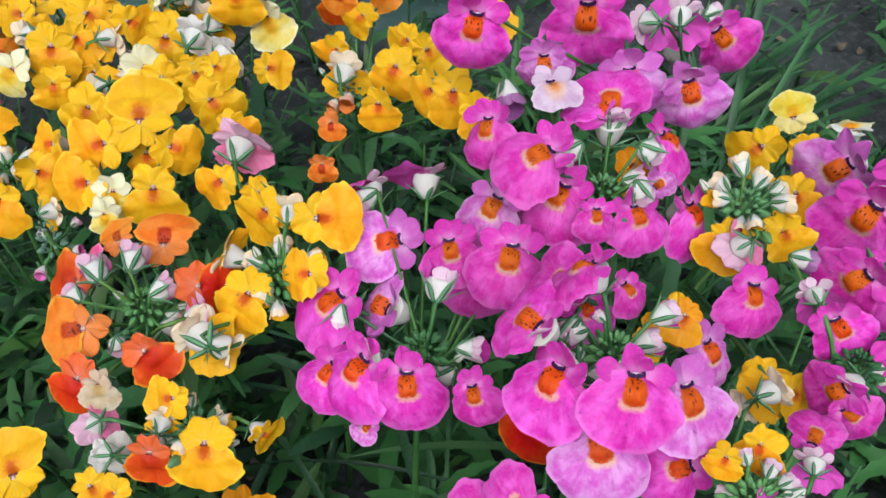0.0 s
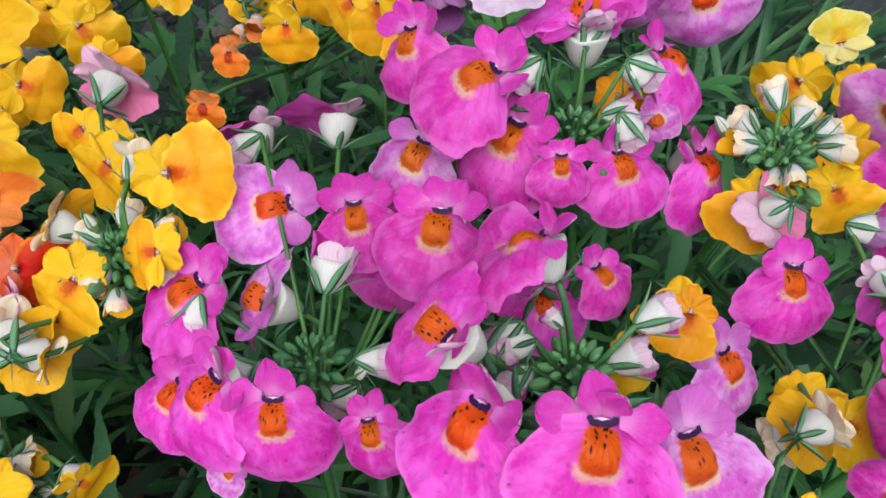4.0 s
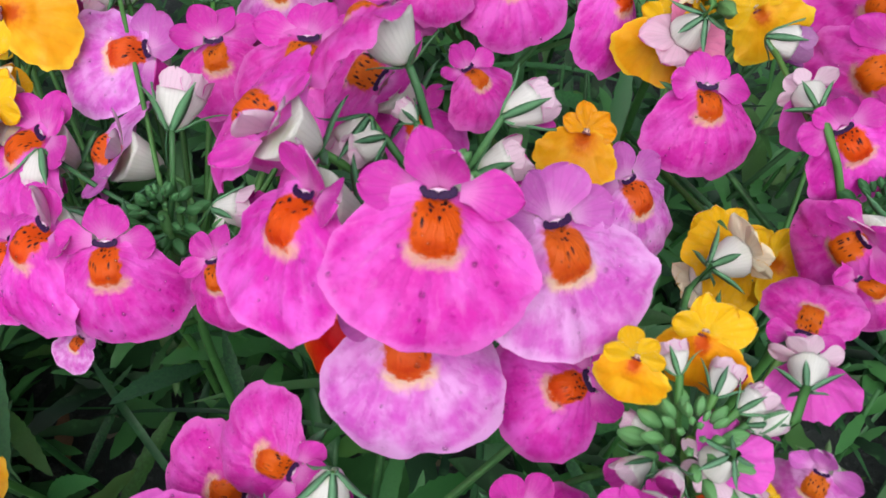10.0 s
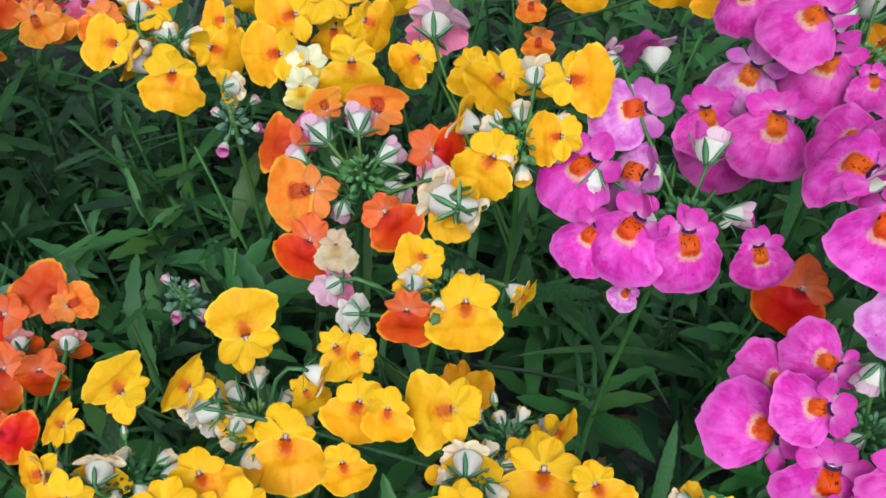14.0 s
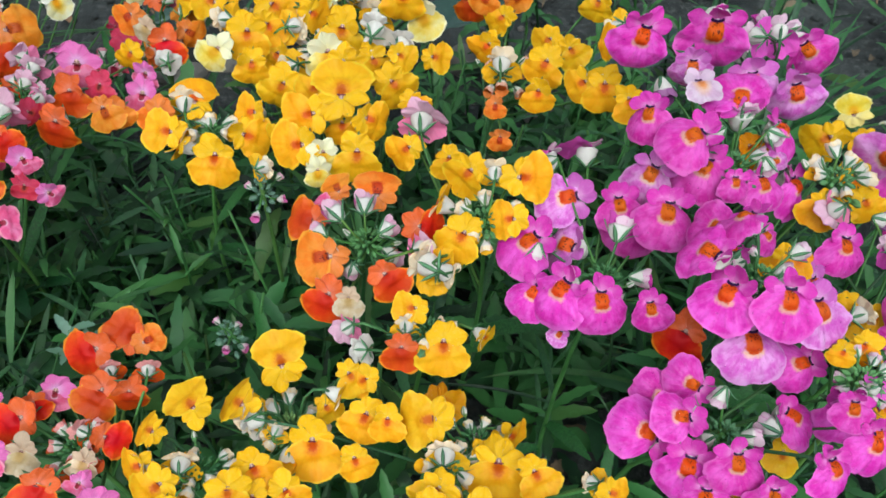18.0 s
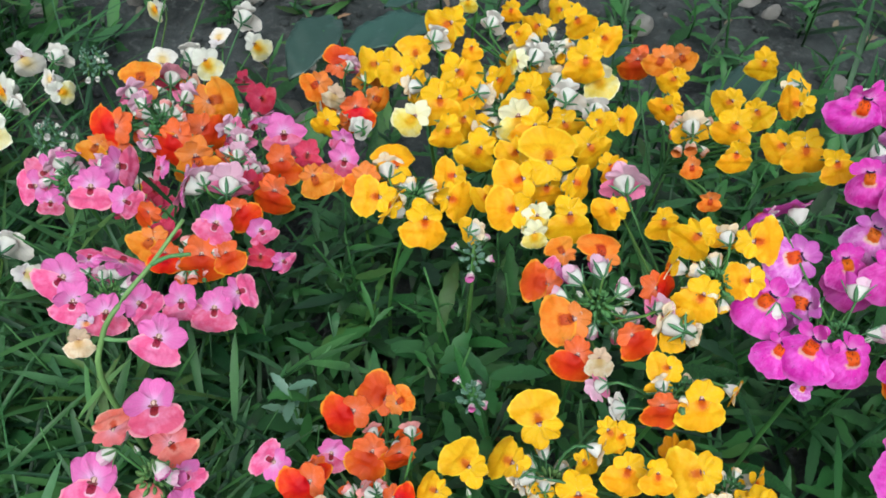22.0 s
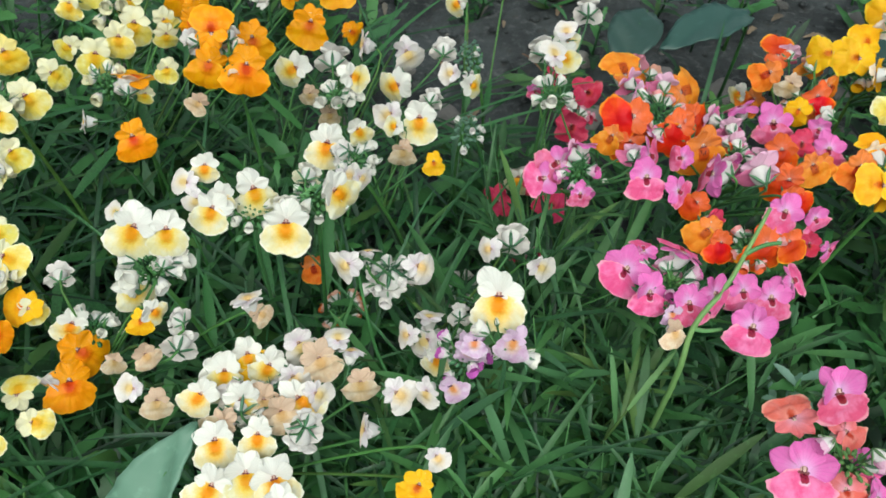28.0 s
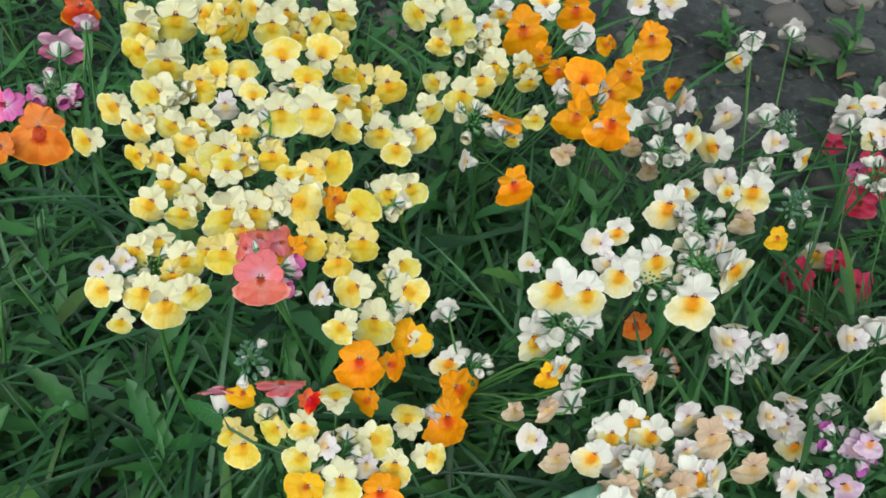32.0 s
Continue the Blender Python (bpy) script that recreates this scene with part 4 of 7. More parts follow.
def bloom(kind, x, y, z, size, rx, ry, rz):
    """One flower of the current head: throat at (x, y, z), lip size in millimetres wide, turned by rx, ry, rz."""
    w = size / 1000 * (1.10 if kind in PALE_KINDS else 1.0 if kind in ("magenta", "lilac") else 1.08)
    m = pose(x, y, z, rx, ry, rz)
    n = (m.to_3x3() @ Vector((0, 0, 1))).normalized()
    flower = part("flower", TUBE_MESH, NOW["thing"], m=Matrix.Translation(-NOW["thing"].location) @ m @ Matrix.Scale(w, 4))
    which, tip = dice.randrange(9), pose(0, 0, 0, dice.uniform(-8, 6), dice.uniform(-6, 6), dice.uniform(-6, 6))
    part("lower_petal", LIP_MESHES[kind][which], flower, m=tip if kind in ("magenta", "lilac") else tip @ Matrix.Diagonal((0.84, 0.92, 0.9, 1) if kind in PALE_KINDS else (0.93, 0.95, 1, 1)))
    if kind in ("magenta", "lilac") and size > 17 and n.z > 0:
        part("dew", DEW_MESHES[which], flower, "clear beads of dew", m=tip)
    vivid = kind in ("magenta", "lilac")
    lean = dice.uniform(2, 48) if vivid else dice.uniform(-18, 14)
    for a in (-86, -25, 25, 86) if vivid else (-78, -25, 25, 78):
        aside = abs(a) > 50
        k = dice.uniform(0.90, 1.10) * FLOWER[kind][5] * (1.08 if kind in PALE_KINDS else 1.0 if vivid else 1.12) * (0.84 if aside else (0.82 if vivid else 0.86))
        tilt = dice.uniform(-6, 22) if aside else lean + dice.uniform(-10, 10)
        part("upper_petal", dice.choice(LOBE_MESHES[kind]), flower, m=pose(0, 0.03, 0.012 if aside else 0.004, 0, 0, a + dice.uniform(-8, 8)) @ pose(0, (0.10 if vivid else 0.04) if aside else 0.03, 0, tilt, dice.uniform(-16, 16), 0) @ Matrix.Diagonal((k * 1.08, k, k, 1)))
    part("calyx", dice.choice(CALYX_MESHES), flower)
    s = FLOWER[kind][3]
    part("throat_marking", MARK_MESH if kind in ("magenta", "lilac", "mauve") else BEAK_MESH, flower, m=pose(0, 0, 0.024 if kind in ("magenta", "lilac") else 0) @ Matrix.Scale(s * (0.92 if kind in ("magenta", "lilac") else 1.75), 4))
    NOW["backs"].append((Vector((x, y, z)) - n * (0.345 * w), n, w))


def young(kind, x, y, z, size, rx, ry, rz):
    """A half-open flower of the current head: foot at (x, y, z), size in millimetres, its mouth along z."""
    base = NOW["thing"].location
    m = Matrix.Translation(-base) @ pose(x, y, z, rx, ry, rz) @ Matrix.Scale(size / 1000, 4)
    part("half_open_flower", HALF_MESHES[kind][dice.randrange(7)], NOW["thing"], "pale half-open flower with striped green sepals", m=m)
    verts, faces = [], []
    p, low = m.translation, NOW["top"] - base + Vector((0, 0, -0.004))
    rod(verts, faces, [tuple(low), tuple(low.lerp(p, 0.55) + Vector((0, 0, -0.001))), tuple(p)], 0.0005, 0.0005, 5)
    part("flower_stalk", sheet("flower_stalk", verts, faces, None, [STEM]), NOW["thing"])
    NOW["young"] = 1


# ---- the flower heads ----
head("magenta", 0.0520, 0.1120, 0.2550)
bloom("magenta", 0.0530, 0.0960, 0.2650, 23.5, 36, 3, -1)
bloom("lilac", 0.0660, 0.0990, 0.2560, 22.5, 34, 5, 25)
bloom("magenta", 0.0380, 0.1000, 0.2600, 23.1, 35, -20, -39)
bloom("magenta", 0.0332, 0.1082, 0.2641, 22.1, 15, 33, -134)
bloom("magenta", 0.0460, 0.1230, 0.2680, 18.7, 17, -34, -80)
bloom("lilac", 0.0810, 0.1270, 0.2310, 19.7, 34, 8, 40)
bloom("magenta", 0.0436, 0.1292, 0.2510, 21.5, 13, 29, -127)
bloom("magenta", 0.0558, 0.1293, 0.2528, 12.2, 26, -4, 41)
bloom("magenta", 0.0472, 0.1301, 0.2440, 15.7, 29, -3, 22)
bloom("golden", 0.0769, 0.1419, 0.2230, 16.6, 57, 2, -23)
bloom("golden", 0.0617, 0.1200, 0.2402, 10.1, 33, -1, 21)
bloom("amber", 0.0738, 0.1299, 0.2394, 13.3, 25, 11, -17)
young("magenta", 0.0433, 0.1151, 0.2580, 8.5, 180, 35, 24)
young("magenta", 0.0604, 0.1158, 0.2573, 8.8, 0, 89, 28)
young("magenta", 0.0493, 0.1070, 0.2514, 8.1, 180, 34, 47)
young("magenta", 0.0564, 0.1088, 0.2485, 8.0, -180, 25, 153)
young("magenta", 0.0451, 0.1130, 0.2487, 7.1, 180, 56, 38)
young("magenta", 0.0494, 0.1149, 0.2573, 4.3, 0, 72, 136)
young("magenta", 0.0454, 0.1132, 0.2564, 7.1, -180, 70, 10)
head("magenta", 0.0054, 0.1236, 0.2341)
bloom("magenta", 0.0020, 0.1120, 0.2350, 21.9, 36, 1, 2)
bloom("magenta", -0.0094, 0.1163, 0.2336, 23.6, 26, -1, -46)
bloom("magenta", -0.0192, 0.1395, 0.2296, 24.8, 20, 1, -53)
bloom("magenta", -0.0186, 0.1187, 0.2261, 18.4, 24, 8, -41)
bloom("lilac", -0.0050, 0.1360, 0.2290, 23.6, 27, 36, -120)
bloom("lilac", -0.0040, 0.1580, 0.2330, 23.6, 9, 24, -71)
bloom("magenta", 0.0110, 0.1540, 0.2380, 19.5, 37, 1, 11)
bloom("magenta", -0.0140, 0.1787, 0.2343, 17.9, 9, -70, -74)
bloom("magenta", 0.0032, 0.1864, 0.2317, 21.4, -6, -60, -85)
bloom("lilac", 0.0245, 0.1650, 0.2445, 21.5, 28, 2, -32)
bloom("magenta", 0.0190, 0.1090, 0.2350, 15.5, 38, -22, 4)
bloom("magenta", 0.0287, 0.1497, 0.2414, 25.1, 30, 1, -7)
bloom("magenta", 0.0211, 0.1544, 0.2302, 24.8, 27, 17, -17)
bloom("lilac", -0.0088, 0.1078, 0.2148, 8.7, 30, 2, -31)
young("magenta", 0.0085, 0.1321, 0.2390, 12.0, 63, 0, 168)
young("magenta", -0.0114, 0.1244, 0.2280, 10.6, 180, 31, 150)
young("magenta", 0.0138, 0.1221, 0.2223, 10.1, 180, 42, 13)
young("magenta", -0.0184, 0.1364, 0.2301, 10.4, 180, 42, 80)
young("magenta", -0.0114, 0.1721, 0.2392, 9.8, 180, 57, 22)
head("magenta", 0.0540, 0.1668, 0.2533)
bloom("magenta", 0.0430, 0.1640, 0.2510, 23.3, 32, -2, -30)
bloom("magenta", 0.0510, 0.1550, 0.2520, 12.7, 26, 1, 2)
bloom("magenta", 0.0620, 0.1590, 0.2490, 19.3, 35, 0, 23)
bloom("magenta", 0.0820, 0.1730, 0.2350, 22.7, 36, 17, 42)
bloom("magenta", 0.0380, 0.1680, 0.2610, 24.5, 12, 8, -64)
bloom("magenta", 0.0565, 0.1835, 0.2592, 24.6, 12, -5, -160)
bloom("magenta", 0.0721, 0.1842, 0.2526, 19.9, 24, 9, 62)
bloom("lilac", 0.0695, 0.1694, 0.2465, 10.4, -19, -26, 138)
bloom("amber", 0.0648, 0.1829, 0.2419, 15.2, 25, -11, 27)
bloom("magenta", 0.0216, 0.1830, 0.2583, 19.6, 40, -20, -25)
bloom("mauve", 0.0390, 0.1910, 0.2660, 16.1, 17, -6, 19)
young("shrivelled", 0.0258, 0.1958, 0.2631, 11.3, 180, 53, 106)
young("magenta", 0.0632, 0.1716, 0.2611, 10.0, 180, 44, -168)
young("magenta", 0.0468, 0.1712, 0.2618, 10.0, 180, 38, 6)
young("magenta", 0.0559, 0.1794, 0.2574, 9.8, 70, 0, 164)
young("magenta", 0.0619, 0.1621, 0.2564, 9.3, 180, 27, 166)
head("magenta", 0.0979, 0.2724, 0.2345)
bloom("magenta", 0.0169, 0.2043, 0.2791, 24.4, 66, 9, -5)
bloom("magenta", 0.0517, 0.2292, 0.2668, 31.0, 74, -5, -4)
bloom("lilac", 0.0367, 0.1985, 0.2698, 18.1, 74, -3, -2)
bloom("lilac", 0.0631, 0.2036, 0.2615, 24.0, 65, -15, 0)
bloom("magenta", 0.0562, 0.1863, 0.2586, 24.8, -23, 7, 175)
bloom("lilac", 0.0809, 0.2015, 0.2592, 23.1, 63, -22, 1)
bloom("magenta", 0.1012, 0.2495, 0.2434, 24.2, 57, -41, 17)
bloom("magenta", 0.0732, 0.2399, 0.2528, 19.0, 148, 56, -91)
bloom("magenta", 0.0861, 0.2468, 0.2524, 19.5, 82, 10, 172)
head("magenta", 0.1190, 0.1212, 0.2372)
young("shrivelled", 0.1053, 0.1502, 0.2410, 8.9, -180, 76, 172)
bloom("magenta", 0.1424, 0.1817, 0.2278, 31.0, 58, 9, -42)
bloom("lilac", 0.1504, 0.2174, 0.2115, 31.0, 65, 27, -56)
bloom("magenta", 0.1257, 0.1455, 0.2393, 23.4, 61, 20, -58)
bloom("magenta", 0.1134, 0.1309, 0.2385, 18.7, 44, -33, 11)
bloom("magenta", 0.0950, 0.1430, 0.2360, 20.4, 36, 6, -3)
bloom("magenta", 0.1126, 0.1124, 0.2354, 18.6, 76, 15, -60)
bloom("magenta", 0.1103, 0.1401, 0.2378, 13.6, 110, 33, -169)
bloom("magenta", 0.1375, 0.1493, 0.2374, 28.5, 56, -20, -18)
bloom("magenta", 0.1567, 0.1924, 0.2328, 31.0, 62, -20, -18)
bloom("magenta", 0.1298, 0.1250, 0.2371, 22.1, 43, -35, 8)
head("magenta", 0.0421, 0.0683, 0.2260)
bloom("magenta", 0.0330, 0.0800, 0.2300, 16.7, -22, 38, -128)
bloom("magenta", 0.0270, 0.0670, 0.2330, 17.6, 3, 15, -83)
bloom("magenta", 0.0190, 0.0650, 0.2230, 21.9, -10, 29, -111)
bloom("magenta", 0.0249, 0.0797, 0.2214, 17.2, -13, 48, -110)
bloom("lilac", 0.0481, 0.0938, 0.2435, 24.7, 36, 3, 6)
bloom("magenta", 0.0715, 0.0917, 0.2312, 18.8, 10, 20, -71)
bloom("magenta", 0.0626, 0.0753, 0.2254, 18.7, 22, -5, 58)
bloom("magenta", 0.0875, 0.0839, 0.2185, 21.6, 36, 6, 2)
bloom("magenta", 0.0275, 0.0561, 0.2276, 21.2, 37, -4, -14)
bloom("magenta", 0.0391, 0.0541, 0.2362, 18.8, 34, 0, 5)
bloom("magenta", 0.0660, 0.0528, 0.2390, 17.8, 32, 2, 24)
bloom("magenta", 0.0828, 0.0626, 0.2381, 19.2, 37, 14, -4)
bloom("scarlet", 0.0362, 0.1095, 0.2174, 21.7, 56, 1, -34)
bloom("golden", 0.0416, 0.0465, 0.2166, 12.7, 41, -19, -13)
bloom("golden", 0.0707, 0.0734, 0.1996, 14.0, 33, 9, -14)
bloom("magenta", 0.0492, 0.0446, 0.2336, 16.9, 35, 3, 2)
bloom("magenta", 0.0318, 0.0467, 0.2253, 20.0, 36, -7, -12)
young("magenta", 0.0334, 0.0689, 0.2293, 9.8, -180, 74, -33)
young("magenta", 0.0394, 0.0770, 0.2363, 8.8, 180, 26, 59)
young("magenta", 0.0582, 0.0664, 0.2277, 10.2, 180, 57, -57)
young("magenta", 0.0364, 0.0639, 0.2279, 7.8, -180, 34, 5)
head("magenta", 0.0813, 0.0788, 0.2479)
bloom("golden", 0.0973, 0.1150, 0.2279, 15.2, 106, -27, 112)
bloom("golden", 0.0842, 0.0910, 0.2453, 12.9, 52, -8, -25)
bloom("golden", 0.0753, 0.0868, 0.2472, 9.5, 54, -3, -27)
bloom("magenta", 0.0998, 0.0961, 0.2367, 13.9, -16, 8, 150)
bloom("magenta", 0.0975, 0.0898, 0.2406, 11.9, 104, 19, 164)
bloom("golden", 0.0912, 0.0748, 0.2341, 9.5, 46, -18, -15)
bloom("magenta", 0.0746, 0.0691, 0.2460, 14.3, 41, -15, -12)
bloom("magenta", 0.0836, 0.0639, 0.2394, 10.1, 39, -17, -15)
bloom("lilac", 0.0957, 0.0759, 0.2403, 11.1, 49, -10, -32)
bloom("magenta", 0.1130, 0.1093, 0.2308, 14.6, 19, -44, 46)
bloom("magenta", 0.0831, 0.0760, 0.2422, 10.6, 170, 14, -61)
bloom("lilac", 0.1012, 0.0696, 0.2339, 14.0, 42, -21, -18)
head("golden", 0.0968, 0.1692, 0.2467)
bloom("lemon", 0.1374, 0.2438, 0.2090, 18.3, -14, 22, 173)
bloom("golden", 0.1235, 0.2302, 0.2068, 21.8, 59, 31, -54)
bloom("golden", 0.1409, 0.2306, 0.2047, 19.6, 50, -41, 18)
bloom("golden", 0.1357, 0.2159, 0.1972, 19.4, 57, -28, 1)
bloom("golden", 0.0912, 0.1602, 0.2355, 16.9, 57, 7, -32)
bloom("golden", 0.1075, 0.1629, 0.2366, 15.2, 51, -33, 11)
bloom("cream", 0.1553, 0.2350, 0.2114, 17.8, 20, 18, 164)
bloom("rose", 0.0931, 0.1556, 0.2369, 15.4, 175, 26, -56)
bloom("golden", 0.0983, 0.1253, 0.2192, 15.4, 44, -28, 16)
bloom("golden", 0.1053, 0.1197, 0.2198, 15.1, 30, -35, 39)
bloom("golden", 0.0950, 0.1177, 0.2161, 16.7, 169, 17, -59)
head("golden", -0.1664, 0.2228, 0.1960)
bloom("golden", -0.1762, 0.2343, 0.1985, 23.3, -11, -9, -170)
bloom("golden", -0.1831, 0.2152, 0.1969, 21.8, 13, 45, -94)
bloom("golden", -0.1768, 0.2100, 0.1955, 21.7, 50, 33, -124)
bloom("golden", -0.1604, 0.2042, 0.1949, 23.9, 48, 8, 9)
bloom("golden", -0.1807, 0.2353, 0.1981, 20.7, 90, -9, -170)
head("golden", -0.1653, 0.2982, 0.2051)
bloom("golden", -0.1557, 0.2698, 0.2149, 23.9, 58, 6, 8)
bloom("primrose", -0.1678, 0.2579, 0.2127, 20.1, 64, 36, -20)
bloom("golden", -0.1770, 0.2925, 0.2138, 21.1, 5, 52, -102)
bloom("golden", -0.1696, 0.3032, 0.2147, 20.0, -35, -7, -172)
bloom("golden", -0.1472, 0.2901, 0.2167, 23.5, 58, -36, 41)
bloom("golden", -0.1469, 0.2743, 0.2163, 19.2, 65, -27, 33)
bloom("golden", -0.1511, 0.2537, 0.2093, 18.8, 71, 6, 7)
bloom("golden", -0.1264, 0.2821, 0.2192, 19.3, 77, -43, 51)
bloom("golden", -0.1706, 0.2811, 0.2120, 18.1, 130, 54, -87)
bloom("golden", -0.1322, 0.2756, 0.2157, 17.7, 130, -53, 110)
bloom("golden", -0.1899, 0.2974, 0.2132, 19.9, 23, 55, -86)
head("golden", -0.1204, 0.2736, 0.2104)
bloom("golden", -0.1099, 0.2762, 0.2158, 26.3, 58, 10, -2)
bloom("primrose", -0.1152, 0.2616, 0.2119, 23.4, 58, 2, 4)
bloom("golden", -0.1343, 0.2427, 0.2069, 22.3, 57, 26, -15)
bloom("golden", -0.1421, 0.2697, 0.2027, 19.5, 66, 27, -14)
bloom("golden", -0.1336, 0.2555, 0.2048, 17.6, 166, 44, -44)
bloom("golden", -0.1069, 0.2547, 0.2122, 22.5, 59, 17, -10)
bloom("golden", -0.0928, 0.2547, 0.2152, 20.5, 60, -24, 23)
bloom("golden", -0.1030, 0.2204, 0.2209, 29.1, -23, -1, -177)
bloom("golden", -0.1152, 0.2129, 0.2164, 22.6, 22, 47, -72)
bloom("golden", -0.1181, 0.1981, 0.2113, 22.9, 18, 46, -80)
bloom("golden", -0.1463, 0.2292, 0.1996, 19.1, 23, 46, -101)
bloom("golden", -0.1494, 0.2172, 0.1963, 21.9, 40, -40, 66)
bloom("golden", -0.0913, 0.2127, 0.2158, 19.2, 47, -47, 79)
bloom("golden", -0.0935, 0.1952, 0.2123, 23.3, 51, 0, 3)
bloom("primrose", -0.1085, 0.1955, 0.2102, 16.7, 59, 2, 4)
bloom("primrose", -0.1097, 0.1871, 0.2077, 13.8, 64, 2, 4)
bloom("golden", -0.0822, 0.2369, 0.2171, 21.7, 62, -31, 31)
bloom("golden", -0.1164, 0.2343, 0.2135, 18.1, 48, 43, -45)
bloom("primrose", -0.0722, 0.2932, 0.2147, 23.1, 61, -23, 17)
bloom("golden", -0.0645, 0.2577, 0.2161, 16.2, 35, -51, 78)
bloom("golden", -0.1124, 0.3090, 0.2160, 22.4, 83, -1, -176)
bloom("golden", -0.0930, 0.2894, 0.2159, 20.0, 86, -16, 170)
bloom("faded", -0.0910, 0.3036, 0.2225, 21.4, 83, 1, -178)
bloom("golden", -0.1359, 0.1974, 0.1967, 14.7, 125, -43, 121)
bloom("golden", -0.0809, 0.2896, 0.2293, 23.6, 69, -2, 1)
bloom("golden", -0.1301, 0.2153, 0.2006, 15.0, 51, 41, -46)
bloom("golden", -0.1028, 0.2159, 0.2091, 17.8, 67, 1, 3)
head("golden", -0.0965, 0.3027, 0.2275)
bloom("golden", -0.1510, 0.3198, 0.2258, 25.3, 59, 38, -51)
bloom("golden", -0.1400, 0.2977, 0.2270, 12.5, 69, -12, -10)
bloom("golden", -0.1181, 0.3320, 0.2280, 13.2, 78, -13, -11)
bloom("golden", -0.1163, 0.3105, 0.2281, 13.4, 55, -51, 42)
bloom("golden", -0.1033, 0.3175, 0.2284, 17.7, 73, 35, -53)
bloom("golden", -0.0901, 0.3309, 0.2294, 16.4, 47, 54, -90)
bloom("golden", -0.0828, 0.3239, 0.2294, 19.5, 72, -38, 6)
bloom("golden", -0.0703, 0.3084, 0.2290, 17.5, 42, -54, 40)
bloom("faded", -0.1582, 0.3095, 0.2255, 17.3, 86, -7, 160)
bloom("faded", -0.1279, 0.3205, 0.2281, 15.8, 84, -4, 158)
bloom("faded", -0.1054, 0.2960, 0.2258, 20.3, 85, -1, 155)
bloom("primrose", -0.1155, 0.2893, 0.2254, 15.1, 45, 50, -90)
bloom("faded", -0.0920, 0.2631, 0.2273, 19.3, 91, 24, 172)
bloom("faded", -0.0778, 0.2528, 0.2275, 17.4, 87, 4, 152)
bloom("golden", -0.0794, 0.2430, 0.2280, 14.4, 45, -50, 43)
bloom("lemon", -0.1419, 0.3415, 0.2260, 13.0, 75, -11, -9)
head("golden", -0.0377, 0.0730, 0.1978)
bloom("amber", -0.0515, 0.0980, 0.1734, 18.2, 43, -20, 60)
bloom("golden", -0.0297, 0.0775, 0.1827, 12.9, 55, -10, 31)
bloom("faded", -0.0358, 0.0766, 0.1863, 10.6, 148, 22, -56)
bloom("faded", -0.0505, 0.0798, 0.1989, 11.9, 113, -6, -174)
bloom("faded", -0.1191, 0.0753, 0.1935, 15.5, 114, 25, -88)
bloom("golden", -0.0787, 0.0908, 0.2015, 13.7, 31, 32, -52)
bloom("golden", -0.0358, 0.0663, 0.1975, 12.8, 39, 3, 4)
head("orange", -0.0307, 0.2504, 0.2242)
bloom("orange", -0.0390, 0.2969, 0.2263, 17.9, 75, 11, -14)
bloom("orange", -0.0253, 0.3101, 0.2183, 16.8, 76, -32, 16)
bloom("golden", -0.0305, 0.2917, 0.2173, 16.4, 53, 41, -46)
bloom("golden", -0.0376, 0.2661, 0.2194, 18.2, 70, 30, -33)
bloom("golden", -0.0321, 0.2469, 0.2248, 19.4, 87, 7, 177)
bloom("golden", -0.0121, 0.2427, 0.2299, 20.8, 62, 7, -18)
bloom("golden", -0.0013, 0.2511, 0.2314, 16.5, 65, -33, 15)
bloom("golden", 0.0025, 0.2201, 0.2384, 16.8, 61, 35, -50)
bloom("golden", 0.0099, 0.2156, 0.2416, 21.0, 57, -12, -8)
bloom("golden", 0.0177, 0.2013, 0.2466, 16.5, 59, -28, 5)
bloom("golden", -0.0164, 0.2221, 0.2299, 16.6, 64, -1, -11)
bloom("orange", -0.0343, 0.2230, 0.2200, 11.1, 62, -7, -3)
bloom("orange", -0.0329, 0.1949, 0.2268, 11.0, 67, -7, -3)
bloom("scarlet", -0.0456, 0.3176, 0.2083, 20.7, 76, -5, -2)
bloom("golden", -0.0092, 0.2627, 0.2272, 16.9, 68, 38, -48)
bloom("golden", 0.0218, 0.2713, 0.2288, 17.2, -177, 37, -49)
bloom("golden", 0.0206, 0.2546, 0.2336, 18.0, 44, 52, -87)
bloom("golden", 0.0168, 0.2998, 0.2244, 18.0, 77, 6, -18)
head("golden", -0.0389, 0.1470, 0.2344)
bloom("rose", -0.0668, 0.2156, 0.2155, 23.3, 91, 3, -180)
bloom("golden", -0.0715, 0.2015, 0.2108, 17.9, 43, 37, -49)
bloom("golden", -0.0535, 0.1869, 0.2209, 17.1, 69, -5, -1)
bloom("golden", -0.0447, 0.1672, 0.2345, 20.6, 71, 22, -32)
bloom("golden", -0.0356, 0.1631, 0.2395, 14.0, 94, 7, 177)
bloom("golden", -0.0266, 0.1576, 0.2424, 20.8, 9, -45, 86)
bloom("golden", -0.0562, 0.1557, 0.2265, 18.0, 73, 41, -114)
bloom("golden", -0.0462, 0.1408, 0.2276, 19.4, 49, 13, -25)
bloom("golden", -0.0281, 0.1443, 0.2335, 16.3, 24, 41, -87)
bloom("golden", -0.0722, 0.2271, 0.2138, 16.1, 60, -31, 31)
bloom("golden", -0.0601, 0.1312, 0.2201, 21.9, 121, 35, -125)
bloom("golden", -0.0514, 0.1274, 0.2193, 16.4, 155, -35, 55)
head("orange", -0.0845, 0.1482, 0.2161)
bloom("orange", -0.0821, 0.1687, 0.2146, 21.1, -10, 1, -178)
